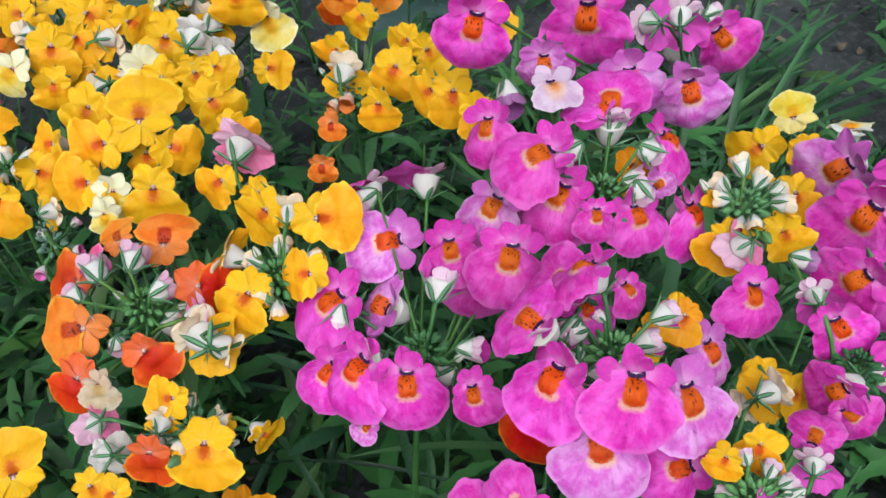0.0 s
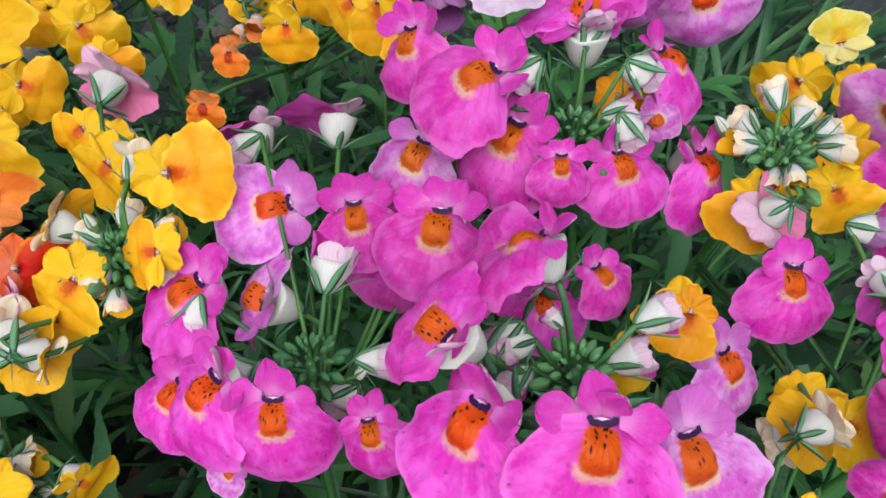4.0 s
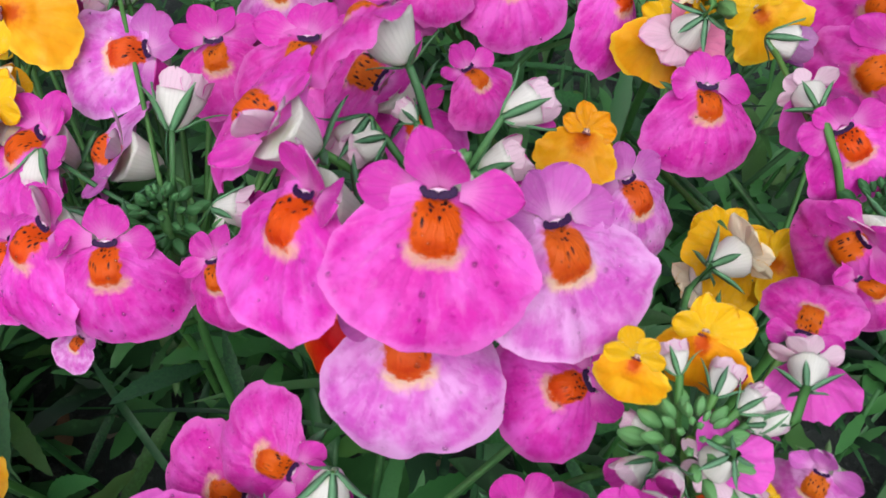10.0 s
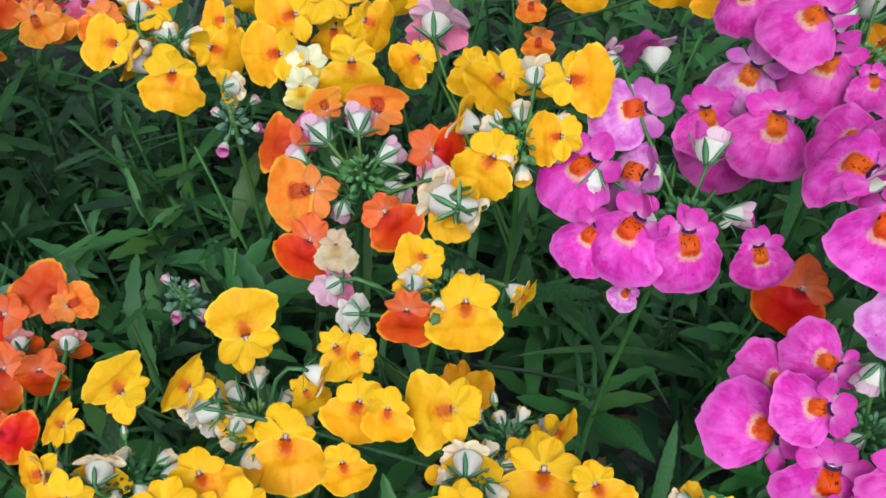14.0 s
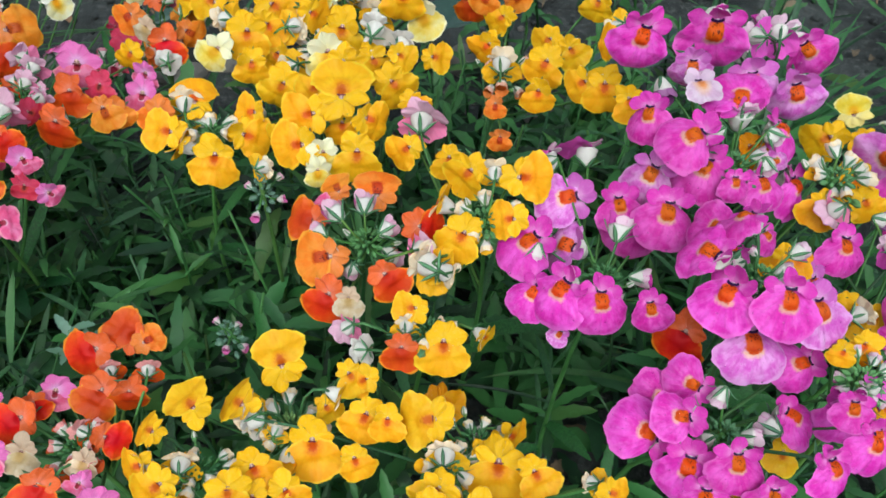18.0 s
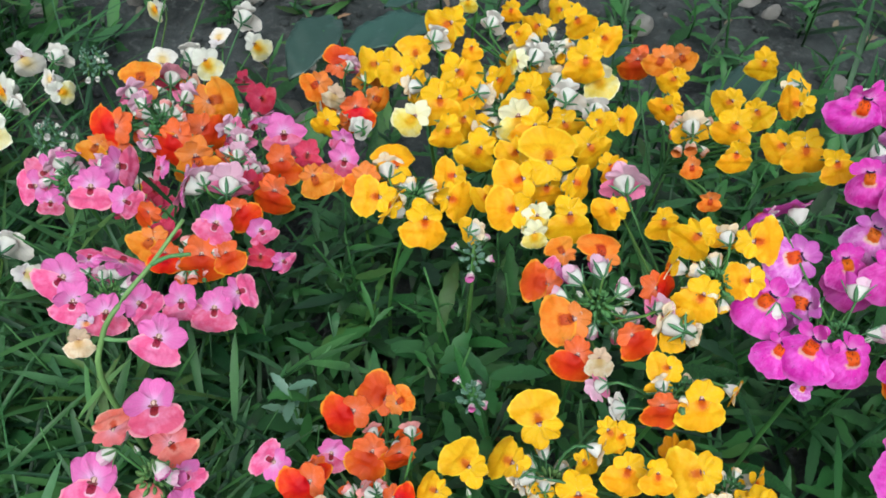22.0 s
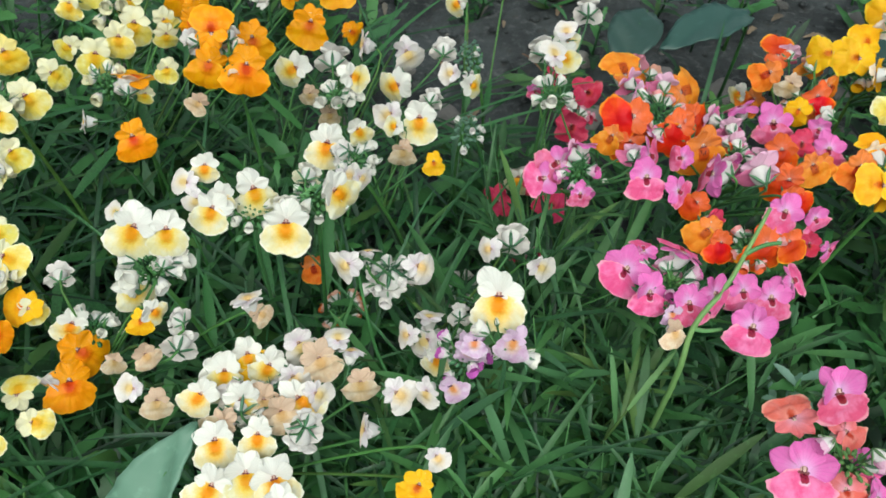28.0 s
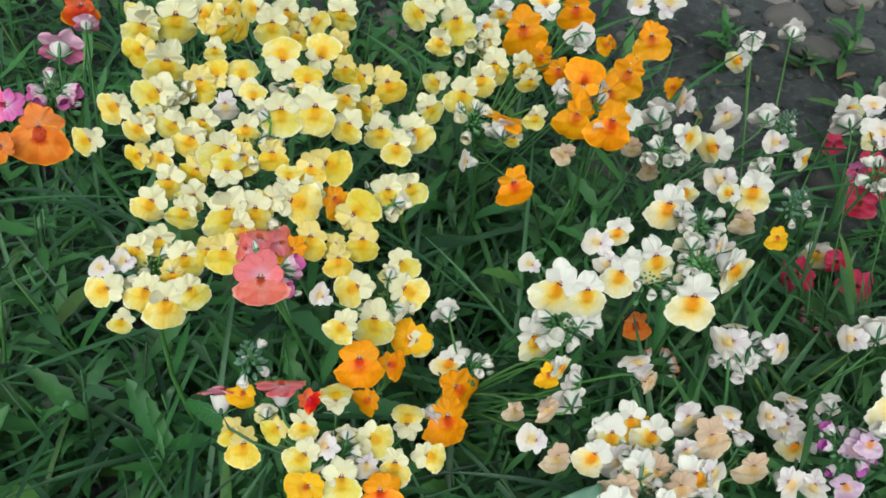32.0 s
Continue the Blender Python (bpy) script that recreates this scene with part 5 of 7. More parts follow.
bloom("orange", -0.0983, 0.1711, 0.2125, 14.2, 2, 19, -154)
bloom("scarlet", -0.1067, 0.1543, 0.2124, 19.0, 15, 39, -100)
bloom("orange", -0.0973, 0.1346, 0.2158, 22.2, 15, 38, -75)
bloom("scarlet", -0.0959, 0.1210, 0.2101, 20.0, 53, 15, -17)
bloom("withered", -0.0879, 0.1180, 0.2131, 12.8, 56, 0, 3)
bloom("scarlet", -0.0633, 0.1471, 0.2224, 18.4, 37, -41, 86)
bloom("scarlet", -0.0749, 0.1260, 0.2184, 17.8, 48, -24, 35)
young("rose", -0.0937, 0.1473, 0.2229, 11.5, -180, 80, -56)
young("rose", -0.0851, 0.1503, 0.2242, 11.5, 180, 80, -85)
young("rose", -0.0786, 0.1445, 0.2197, 10.2, 180, 71, -125)
young("rose", -0.0994, 0.1428, 0.2179, 9.3, 180, 79, -38)
young("rose", -0.0754, 0.1376, 0.2141, 8.8, 180, 52, -156)
young("rose", -0.0788, 0.1330, 0.2115, 8.8, 180, 18, -177)
young("rose", -0.0883, 0.1342, 0.2124, 8.4, 180, 8, 35)
bloom("rose", -0.0615, 0.1387, 0.2200, 14.0, 119, -35, 117)
bloom("rose", -0.1037, 0.1610, 0.2124, 13.4, 10, 29, -135)
head("golden", -0.0566, 0.1059, 0.2182)
bloom("golden", -0.0625, 0.1106, 0.2201, 13.9, 28, 34, -76)
bloom("rose", -0.0882, 0.1085, 0.2064, 13.1, 157, 29, -53)
bloom("faded", -0.0824, 0.0998, 0.2068, 13.1, 139, 32, -88)
bloom("scarlet", -0.0663, 0.0969, 0.2151, 16.9, 72, -3, 0)
bloom("golden", -0.0514, 0.0989, 0.2172, 20.7, 40, -5, -1)
bloom("golden", -0.0372, 0.1031, 0.2160, 12.4, 86, -33, 56)
bloom("golden", -0.0653, 0.1061, 0.2157, 11.9, 104, 3, -180)
head("golden", -0.1059, 0.0773, 0.1940)
bloom("golden", -0.1110, 0.0964, 0.1970, 21.7, -11, 4, -162)
bloom("golden", -0.0851, 0.0918, 0.2029, 14.9, 44, -15, 29)
bloom("golden", -0.0880, 0.0854, 0.1977, 14.0, 106, -27, 70)
bloom("golden", -0.0775, 0.0790, 0.1971, 18.1, 41, 8, -16)
bloom("golden", -0.0692, 0.0732, 0.2062, 14.2, 42, -2, 1)
bloom("golden", -0.0533, 0.0735, 0.2074, 21.1, 21, 27, -82)
bloom("golden", -0.1390, 0.0767, 0.1979, 18.9, 14, 14, -133)
bloom("golden", -0.1222, 0.0794, 0.1972, 19.0, 24, 23, -115)
bloom("golden", -0.1200, 0.0764, 0.1922, 15.9, 148, 27, -54)
bloom("golden", -0.0964, 0.0709, 0.1894, 23.4, 39, 2, 4)
bloom("golden", -0.0803, 0.0641, 0.1923, 14.5, 37, -9, 21)
bloom("golden", -0.1149, 0.0577, 0.1946, 18.8, 35, -6, 29)
bloom("golden", -0.0934, 0.0844, 0.1909, 12.2, 53, -13, 30)
bloom("golden", -0.1092, 0.0737, 0.1914, 10.6, 114, -12, 167)
head("golden", -0.1342, 0.0568, 0.1985)
bloom("golden", -0.1513, 0.0537, 0.1993, 14.8, 38, 28, -65)
bloom("golden", -0.1429, 0.0473, 0.2000, 18.1, 31, 24, -37)
bloom("golden", -0.1388, 0.0568, 0.1974, 15.5, 113, -8, -171)
bloom("golden", -0.1207, 0.0478, 0.1978, 18.9, 32, 6, 7)
bloom("golden", -0.1024, 0.0506, 0.1934, 16.3, 39, -9, 33)
bloom("golden", -0.1135, 0.0483, 0.1913, 15.9, 37, 4, 6)
bloom("golden", -0.1510, 0.0667, 0.1978, 13.9, 20, 21, -109)
bloom("golden", -0.1406, 0.0367, 0.2011, 17.2, 32, 16, -10)
bloom("golden", -0.1010, 0.0423, 0.1934, 12.4, 147, 21, -56)
head("golden", -0.0468, 0.0600, 0.2074)
bloom("golden", -0.0247, 0.0801, 0.1850, 15.3, 75, -29, 64)
bloom("golden", -0.0301, 0.0615, 0.2021, 24.5, 33, -8, -4)
bloom("golden", -0.0187, 0.0569, 0.2075, 15.9, 33, -20, 19)
bloom("golden", -0.0503, 0.0487, 0.2082, 17.8, 47, 7, -29)
bloom("golden", -0.0488, 0.0625, 0.2054, 16.4, 112, 5, 178)
bloom("golden", -0.0525, 0.0422, 0.2088, 17.1, 37, 3, -20)
bloom("golden", -0.0208, 0.0388, 0.2149, 14.6, 37, -10, -6)
bloom("golden", 0.0029, 0.0460, 0.2205, 11.5, 28, -27, 76)
bloom("golden", -0.0376, 0.0414, 0.2073, 19.2, 36, -7, -3)
bloom("golden", -0.0021, 0.0505, 0.2164, 10.6, 154, 24, -88)
head("scarlet", -0.2924, 0.2456, 0.2178)
bloom("scarlet", -0.3093, 0.2315, 0.2215, 23.9, 21, 48, -75)
bloom("orange", -0.3186, 0.2255, 0.2145, 15.7, 57, 31, -13)
bloom("scarlet", -0.2842, 0.2359, 0.2120, 24.6, 57, 18, -4)
bloom("orange", -0.2730, 0.2267, 0.2082, 25.9, 64, -4, 16)
bloom("scarlet", -0.2738, 0.2468, 0.2082, 22.5, 54, -38, 58)
bloom("orange", -0.2756, 0.2683, 0.2070, 24.9, 17, -47, 120)
bloom("orange", -0.3072, 0.2674, 0.2177, 22.2, -13, -2, -165)
bloom("crimson", -0.2983, 0.2861, 0.2087, 19.1, 88, -9, -173)
bloom("rose", -0.3081, 0.2552, 0.2232, 15.1, 90, 13, -151)
bloom("rose", -0.2852, 0.2681, 0.2111, 16.4, 97, -29, 165)
bloom("rose", -0.2964, 0.2293, 0.2119, 12.2, 176, 29, -15)
bloom("faded", -0.3282, 0.3468, 0.1671, 20.0, -10, -10, -172)
bloom("orange", -0.2869, 0.2846, 0.2051, 14.2, 125, -49, 121)
bloom("scarlet", -0.3091, 0.2261, 0.2105, 18.2, 65, 11, 9)
bloom("rose", -0.3033, 0.2499, 0.2208, 13.1, 101, 34, -127)
head("rose", -0.3333, 0.2139, 0.2078)
bloom("rose", -0.3500, 0.2128, 0.1972, 18.1, 11, 44, -75)
bloom("rose", -0.3436, 0.2177, 0.2031, 20.3, 43, 45, -46)
bloom("rose", -0.3317, 0.2211, 0.2119, 14.9, 40, -13, -169)
bloom("rose", -0.3351, 0.1971, 0.2038, 12.9, 62, 14, 12)
bloom("rose", -0.3094, 0.1913, 0.2212, 20.2, 46, 12, 10)
bloom("rose", -0.3041, 0.2104, 0.2159, 20.6, 54, -43, 91)
bloom("rose", -0.2946, 0.1882, 0.2168, 15.0, 57, -28, 56)
bloom("rose", -0.3376, 0.2195, 0.2079, 16.0, 100, 28, -124)
bloom("rose", -0.3108, 0.2121, 0.2162, 13.6, 99, -24, 175)
head("rose", -0.2547, 0.2287, 0.2061, foot=(-0.321, 0.144))
bloom("rose", -0.2861, 0.2146, 0.2114, 13.0, 30, 43, -89)
bloom("rose", -0.2729, 0.2057, 0.2103, 21.8, 60, 36, -115)
bloom("rose", -0.2662, 0.2124, 0.2096, 18.2, 96, 7, -160)
bloom("rose", -0.2520, 0.2060, 0.2131, 22.1, 96, -5, -176)
bloom("rose", -0.2332, 0.2465, 0.2072, 22.3, 56, 2, 2)
bloom("crimson", -0.2202, 0.2361, 0.2043, 16.1, 55, 1, 1)
bloom("scarlet", -0.2323, 0.2298, 0.2045, 20.6, 54, 2, 2)
bloom("scarlet", -0.2330, 0.2113, 0.2025, 21.8, 65, 9, -5)
bloom("orange", -0.2164, 0.2247, 0.2001, 18.3, 58, -13, 16)
bloom("scarlet", -0.2434, 0.1854, 0.2173, 17.0, 49, -21, 35)
bloom("rose", -0.2508, 0.1754, 0.2188, 18.7, 50, 17, -12)
bloom("rose", -0.2331, 0.1792, 0.2110, 13.9, 56, -16, 26)
bloom("rose", -0.2625, 0.2511, 0.2049, 14.9, 106, 36, -127)
bloom("rose", -0.2541, 0.2444, 0.2056, 14.7, 93, -4, -176)
bloom("rose", -0.2462, 0.2577, 0.2064, 17.2, 44, 11, -163)
bloom("scarlet", -0.2609, 0.2324, 0.2021, 14.9, 65, 25, -19)
bloom("crimson", -0.2445, 0.2123, 0.2067, 12.5, 68, -34, 54)
bloom("rose", -0.2541, 0.2335, 0.2055, 13.2, 94, -4, -176)
bloom("rose", -0.2436, 0.2245, 0.2045, 13.0, 104, -29, 151)
head("scarlet", -0.2612, 0.1688, 0.2107)
bloom("orange", -0.2810, 0.1742, 0.2077, 18.6, 43, 30, -28)
bloom("scarlet", -0.2755, 0.1698, 0.2038, 16.0, 54, 8, 7)
bloom("scarlet", -0.2575, 0.1667, 0.2078, 22.6, 63, 6, 5)
bloom("scarlet", -0.2469, 0.1676, 0.2085, 15.8, 52, -14, 28)
bloom("scarlet", -0.2850, 0.1865, 0.2118, 15.1, 49, 39, -50)
bloom("crimson", -0.2775, 0.1798, 0.2068, 13.5, 66, -11, 30)
bloom("crimson", -0.2336, 0.1730, 0.2013, 13.0, 64, 2, 2)
bloom("rose", -0.2239, 0.1723, 0.1983, 11.9, 62, -30, 55)
head("orange", -0.2046, 0.2742, 0.2018)
bloom("orange", -0.2216, 0.2916, 0.2036, 18.2, 53, 42, -48)
bloom("withered", -0.2118, 0.2835, 0.2032, 14.8, 68, 15, -14)
bloom("scarlet", -0.2129, 0.3075, 0.2032, 19.3, -17, 0, -180)
bloom("scarlet", -0.1999, 0.2746, 0.2020, 21.6, 57, -9, 6)
bloom("orange", -0.1962, 0.3009, 0.2034, 16.8, 88, 2, 179)
bloom("rose", -0.2044, 0.2526, 0.1985, 14.9, 61, 13, -15)
bloom("rose", -0.2026, 0.2395, 0.1969, 18.9, 54, 2, -4)
bloom("orange", -0.1914, 0.2262, 0.1986, 20.8, 59, 11, -17)
bloom("orange", -0.2110, 0.2260, 0.1989, 16.0, 58, -14, 15)
bloom("golden", -0.2136, 0.2628, 0.2027, 16.2, 66, 14, -14)
bloom("orange", -0.1914, 0.2828, 0.2026, 16.7, 68, -42, 49)
bloom("rose", -0.2065, 0.3087, 0.2034, 14.8, 89, -15, 166)
bloom("faded", -0.1984, 0.2639, 0.1985, 13.6, 113, 40, -130)
head("rose", -0.2983, 0.1526, 0.1997)
bloom("rose", -0.3186, 0.1573, 0.1987, 23.2, 34, 31, -21)
bloom("rose", -0.3094, 0.1670, 0.2001, 12.8, 3, -12, -170)
bloom("rose", -0.2933, 0.1640, 0.2027, 22.2, 33, -21, 172)
bloom("rose", -0.3101, 0.1449, 0.1984, 19.6, 45, 12, 10)
bloom("rose", -0.2942, 0.1395, 0.1989, 19.4, 39, 11, 9)
bloom("rose", -0.2817, 0.1456, 0.1986, 18.6, 53, -23, 58)
bloom("mauve", -0.3016, 0.1357, 0.1982, 10.7, 53, 12, 10)
bloom("withered", -0.3023, 0.1265, 0.1979, 13.0, 52, 12, 10)
bloom("rose", -0.2663, 0.1513, 0.1927, 18.5, 44, 7, 6)
bloom("rose", -0.2523, 0.1511, 0.1884, 20.9, 40, 5, 4)
bloom("rose", -0.2424, 0.1579, 0.1925, 17.7, 28, -33, 115)
bloom("rose", -0.2695, 0.1288, 0.1979, 23.1, 39, 17, -11)
bloom("rose", -0.3013, 0.1608, 0.1991, 11.8, 102, -11, -171)
bloom("rose", -0.3111, 0.1629, 0.1983, 11.9, 104, 17, -131)
head("rose", -0.2525, 0.0641, 0.2145)
bloom("rose", -0.2723, 0.0601, 0.2103, 24.3, 28, 3, -9)
bloom("rose", -0.2554, 0.0862, 0.2197, 22.2, 25, -2, 10)
bloom("coral", -0.2706, 0.0802, 0.2115, 19.3, 10, 17, -162)
bloom("coral", -0.2549, 0.0569, 0.2031, 16.2, 31, -7, 8)
bloom("rose", -0.2428, 0.0549, 0.1994, 16.9, 44, 24, 32)
bloom("coral", -0.2501, 0.0771, 0.2072, 17.4, 29, 7, 48)
bloom("mauve", -0.2652, 0.0489, 0.1882, 16.1, 29, -4, 4)
bloom("rose", -0.2438, 0.0676, 0.2021, 14.2, 21, -1, 50)
young("rose", -0.2499, 0.0646, 0.2202, 8.2, -180, 61, 135)
young("rose", -0.2637, 0.0674, 0.2219, 8.2, 180, 68, 26)
head("scarlet", -0.1779, 0.0622, 0.1961)
bloom("scarlet", -0.1734, 0.1113, 0.1858, 19.8, -17, 19, -124)
bloom("scarlet", -0.1864, 0.1048, 0.1859, 20.6, 22, 36, -56)
bloom("orange", -0.1685, 0.1089, 0.1863, 12.9, 2, -34, 130)
bloom("rose", -0.1927, 0.0830, 0.1912, 14.6, 37, 19, 6)
bloom("scarlet", -0.1769, 0.0851, 0.1899, 18.6, 37, 24, -10)
bloom("scarlet", -0.1661, 0.0848, 0.1915, 16.1, 68, 11, 11)
bloom("rose", -0.2133, 0.0758, 0.1982, 16.0, 4, 14, -117)
bloom("scarlet", -0.1991, 0.0696, 0.1959, 18.7, 13, 34, -50)
bloom("scarlet", -0.1979, 0.0767, 0.1939, 11.9, 61, 0, 39)
bloom("rose", -0.2031, 0.0540, 0.1992, 15.7, 29, 29, -13)
bloom("withered", -0.1930, 0.0564, 0.1979, 14.5, 42, 24, -3)
bloom("scarlet", -0.1827, 0.0444, 0.1994, 18.4, 32, 22, -5)
bloom("scarlet", -0.1670, 0.0641, 0.1966, 14.3, 38, -20, 72)
bloom("withered", -0.1709, 0.0542, 0.1982, 11.7, 42, 21, -6)
bloom("rose", -0.1696, 0.0461, 0.1994, 10.1, 36, 24, -17)
bloom("rose", -0.1616, 0.0381, 0.2007, 15.1, 31, 12, 12)
bloom("scarlet", -0.1623, 0.0956, 0.1899, 12.2, 107, -10, -169)
bloom("scarlet", -0.1779, 0.0957, 0.1869, 11.2, 105, 4, -144)
bloom("scarlet", -0.1771, 0.0668, 0.1944, 10.9, 114, 20, -108)
bloom("scarlet", -0.1800, 0.0468, 0.1961, 10.6, 154, 25, -16)
head("cream", -0.3714, 0.1193, 0.1985, buds=10, bells=2)
bloom("cream", -0.3750, 0.1378, 0.2039, 26.3, 40, -5, -3)
head("faded", -0.4220, 0.1791, 0.1685, foot=(-0.327, 0.122))
bloom("faded", -0.4220, 0.1757, 0.1588, 26.2, 175, 1, 1)
bloom("faded", -0.4389, 0.1594, 0.1951, 17.7, 59, 34, -52)
bloom("faded", -0.4323, 0.1764, 0.1822, 14.2, 41, -2, -178)
bloom("faded", -0.4092, 0.1787, 0.1706, 18.1, 48, -35, 66)
bloom("faded", -0.3639, 0.1947, 0.1763, 21.6, 99, 6, 176)
bloom("faded", -0.3518, 0.1780, 0.1732, 15.1, 55, -36, 53)
bloom("faded", -0.3739, 0.1854, 0.1761, 14.6, 47, 39, -89)
head("faded", -0.3974, 0.1440, 0.1585)
bloom("faded", -0.4032, 0.1445, 0.1589, 17.0, 49, 27, -56)
bloom("cream", -0.3978, 0.1386, 0.1539, 16.4, 51, 9, -18)
bloom("faded", -0.4030, 0.1510, 0.1663, 16.3, 36, 1, 180)
bloom("mauve", -0.3691, 0.1196, 0.1986, 15.3, 53, 5, -21)
bloom("mauve", -0.3846, 0.1234, 0.1920, 12.0, 60, -4, -2)
bloom("faded", -0.4119, 0.1428, 0.1649, 13.9, 41, 33, -90)
bloom("faded", -0.3892, 0.1508, 0.1732, 12.3, 104, 3, 178)
head("cream", -0.4807, 0.1727, 0.2206)
bloom("cream", -0.4636, 0.1604, 0.2205, 23.7, 56, 6, 6)
bloom("cream", -0.4796, 0.1783, 0.2213, 20.8, 52, -5, 22)
bloom("cream", -0.4909, 0.1700, 0.2251, 13.7, 53, 10, 9)
bloom("cream", -0.4981, 0.1799, 0.2330, 13.7, 66, 11, 9)
bloom("cream", -0.4942, 0.1653, 0.2227, 18.2, 50, 23, -6)
bloom("faded", -0.5046, 0.1730, 0.2291, 13.1, 17, 40, -102)
bloom("faded", -0.5001, 0.1674, 0.2257, 11.1, 55, 29, -14)
bloom("cream", -0.4656, 0.1734, 0.2193, 11.5, 96, -7, -174)
head("cream", -0.5163, 0.1400, 0.2207)
bloom("cream", -0.5206, 0.1484, 0.2294, 22.1, 45, 26, -3)
bloom("cream", -0.5088, 0.1496, 0.2270, 18.9, 49, 9, 15)
bloom("faded", -0.5313, 0.1611, 0.2225, 10.0, 7, 32, -113)
head("cream", -0.4547, 0.1865, 0.2147)
bloom("cream", -0.4458, 0.1819, 0.2180, 22.2, 71, -29, 44)
bloom("cream", -0.4594, 0.2010, 0.2093, 15.4, 97, -19, 170)
bloom("faded", -0.4445, 0.2111, 0.1970, 14.5, 45, -44, 91)
head("cream", -0.4449, 0.2457, 0.1777, foot=(-0.405, 0.273))
bloom("cream", -0.4102, 0.2866, 0.1680, 24.8, 53, -1, 0)
bloom("cream", -0.4590, 0.2593, 0.1724, 24.3, 54, 12, -3)
bloom("cream", -0.4456, 0.2891, 0.1556, 16.9, 58, -19, 24)
bloom("faded", -0.4508, 0.2479, 0.1744, 16.4, 162, 40, -48)
bloom("faded", -0.4261, 0.2903, 0.1673, 18.7, 63, 41, -48)
bloom("withered", -0.4183, 0.2580, 0.1699, 15.6, 73, 0, 1)
bloom("golden", -0.4019, 0.2494, 0.1705, 12.7, 59, -1, 0)
bloom("withered", -0.4637, 0.3089, 0.1495, 14.2, 69, 4, 4)
bloom("faded", -0.4382, 0.2147, 0.1928, 13.0, 69, -35, 53)
bloom("cream", -0.4225, 0.2780, 0.1680, 13.6, 40, 47, -89)
bloom("faded", -0.4027, 0.3056, 0.1679, 15.7, 90, -14, 166)
head("cream", -0.4594, 0.3090, 0.1673)
bloom("cream", -0.4235, 0.3308, 0.1546, 23.1, 54, 46, -59)
bloom("cream", -0.4830, 0.3219, 0.1719, 21.4, 41, 46, -44)
bloom("faded", -0.4633, 0.3392, 0.1684, 24.5, 86, -4, -176)
bloom("cream", -0.4503, 0.3119, 0.1752, 18.9, 58, -48, 69)
bloom("faded", -0.4458, 0.3546, 0.1652, 21.1, 60, 51, -104)
bloom("faded", -0.4197, 0.3560, 0.1611, 23.6, 82, -24, 21)
bloom("faded", -0.3964, 0.3566, 0.1647, 19.4, 86, 2, 179)
bloom("faded", -0.3905, 0.3296, 0.1656, 16.1, 45, 51, -88)
bloom("cream", -0.3810, 0.3150, 0.1693, 16.4, 59, -48, 62)
bloom("withered", -0.4756, 0.3171, 0.1574, 13.5, 77, 5, 5)
head("amber", -0.5087, 0.2802, 0.2134)
bloom("amber", -0.5164, 0.2844, 0.2218, 22.9, -42, -6, -168)
bloom("amber", -0.5004, 0.3012, 0.2076, 22.1, 64, -4, 17)
bloom("amber", -0.5169, 0.2727, 0.2127, 22.2, 60, 22, 0)
bloom("amber", -0.4989, 0.2741, 0.2109, 26.2, 59, 9, 8)
bloom("faded", -0.5271, 0.2836, 0.2184, 15.2, 96, 38, -128)
bloom("faded", -0.5094, 0.2900, 0.2183, 15.4, 85, -10, -171)
bloom("amber", -0.4809, 0.3779, 0.1647, 27.9, 67, 14, -1)
bloom("amber", -0.4550, 0.3659, 0.1672, 15.7, 70, -43, 49)
bloom("withered", -0.5199, 0.2530, 0.2034, 12.6, 82, 32, -12)
head("primrose", -0.5695, 0.2668, 0.2080)
bloom("primrose", -0.5777, 0.2823, 0.2082, 20.9, 60, 16, 14)
bloom("primrose", -0.5915, 0.2863, 0.2092, 14.0, 44, 53, -38)
bloom("primrose", -0.5696, 0.2967, 0.2086, 19.3, 64, 15, 13)
bloom("primrose", -0.5640, 0.3083, 0.2094, 21.6, 63, 14, 12)
bloom("primrose", -0.5492, 0.3124, 0.2089, 15.8, 75, -13, 29)
bloom("amber", -0.5529, 0.2620, 0.2083, 25.2, 27, -14, -168)
bloom("faded", -0.5675, 0.2291, 0.2096, 13.4, 70, 48, -89)
bloom("faded", -0.5546, 0.2573, 0.2081, 14.9, 88, -14, -167)
bloom("amber", -0.5443, 0.2217, 0.2083, 20.1, 59, 0, 25)
bloom("primrose", -0.5379, 0.2695, 0.2108, 13.6, 72, 13, 11)
bloom("primrose", -0.5432, 0.2948, 0.2128, 14.7, 78, 13, 11)
bloom("primrose", -0.5473, 0.2573, 0.2041, 11.0, 73, 28, -1)
head("cream", -0.5518, 0.1396, 0.1759)
bloom("cream", -0.5261, 0.1396, 0.2027, 18.7, 50, 2, 27)
bloom("cream", -0.5594, 0.1400, 0.1729, 17.3, 54, 27, -2)
bloom("golden", -0.5759, 0.1413, 0.1812, 18.1, 6, 35, -90)
bloom("amber", -0.5558, 0.1296, 0.1674, 22.2, 47, -17, 60)
bloom("amber", -0.5571, 0.1168, 0.1630, 21.9, 43, 17, 15)
bloom("faded", -0.5649, 0.1146, 0.1641, 14.8, 101, 31, -12)
bloom("withered", -0.5295, 0.1118, 0.1895, 10.2, 54, 15, 13)
bloom("faded", -0.5060, 0.1249, 0.1849, 17.6, 110, -22, 173)
bloom("faded", -0.5192, 0.0998, 0.1880, 13.1, 23, 30, -90)
bloom("withered", -0.5100, 0.0962, 0.1858, 13.5, 58, 13, 11)
bloom("cream", -0.5144, 0.1261, 0.2041, 12.8, 66, -21, 59)
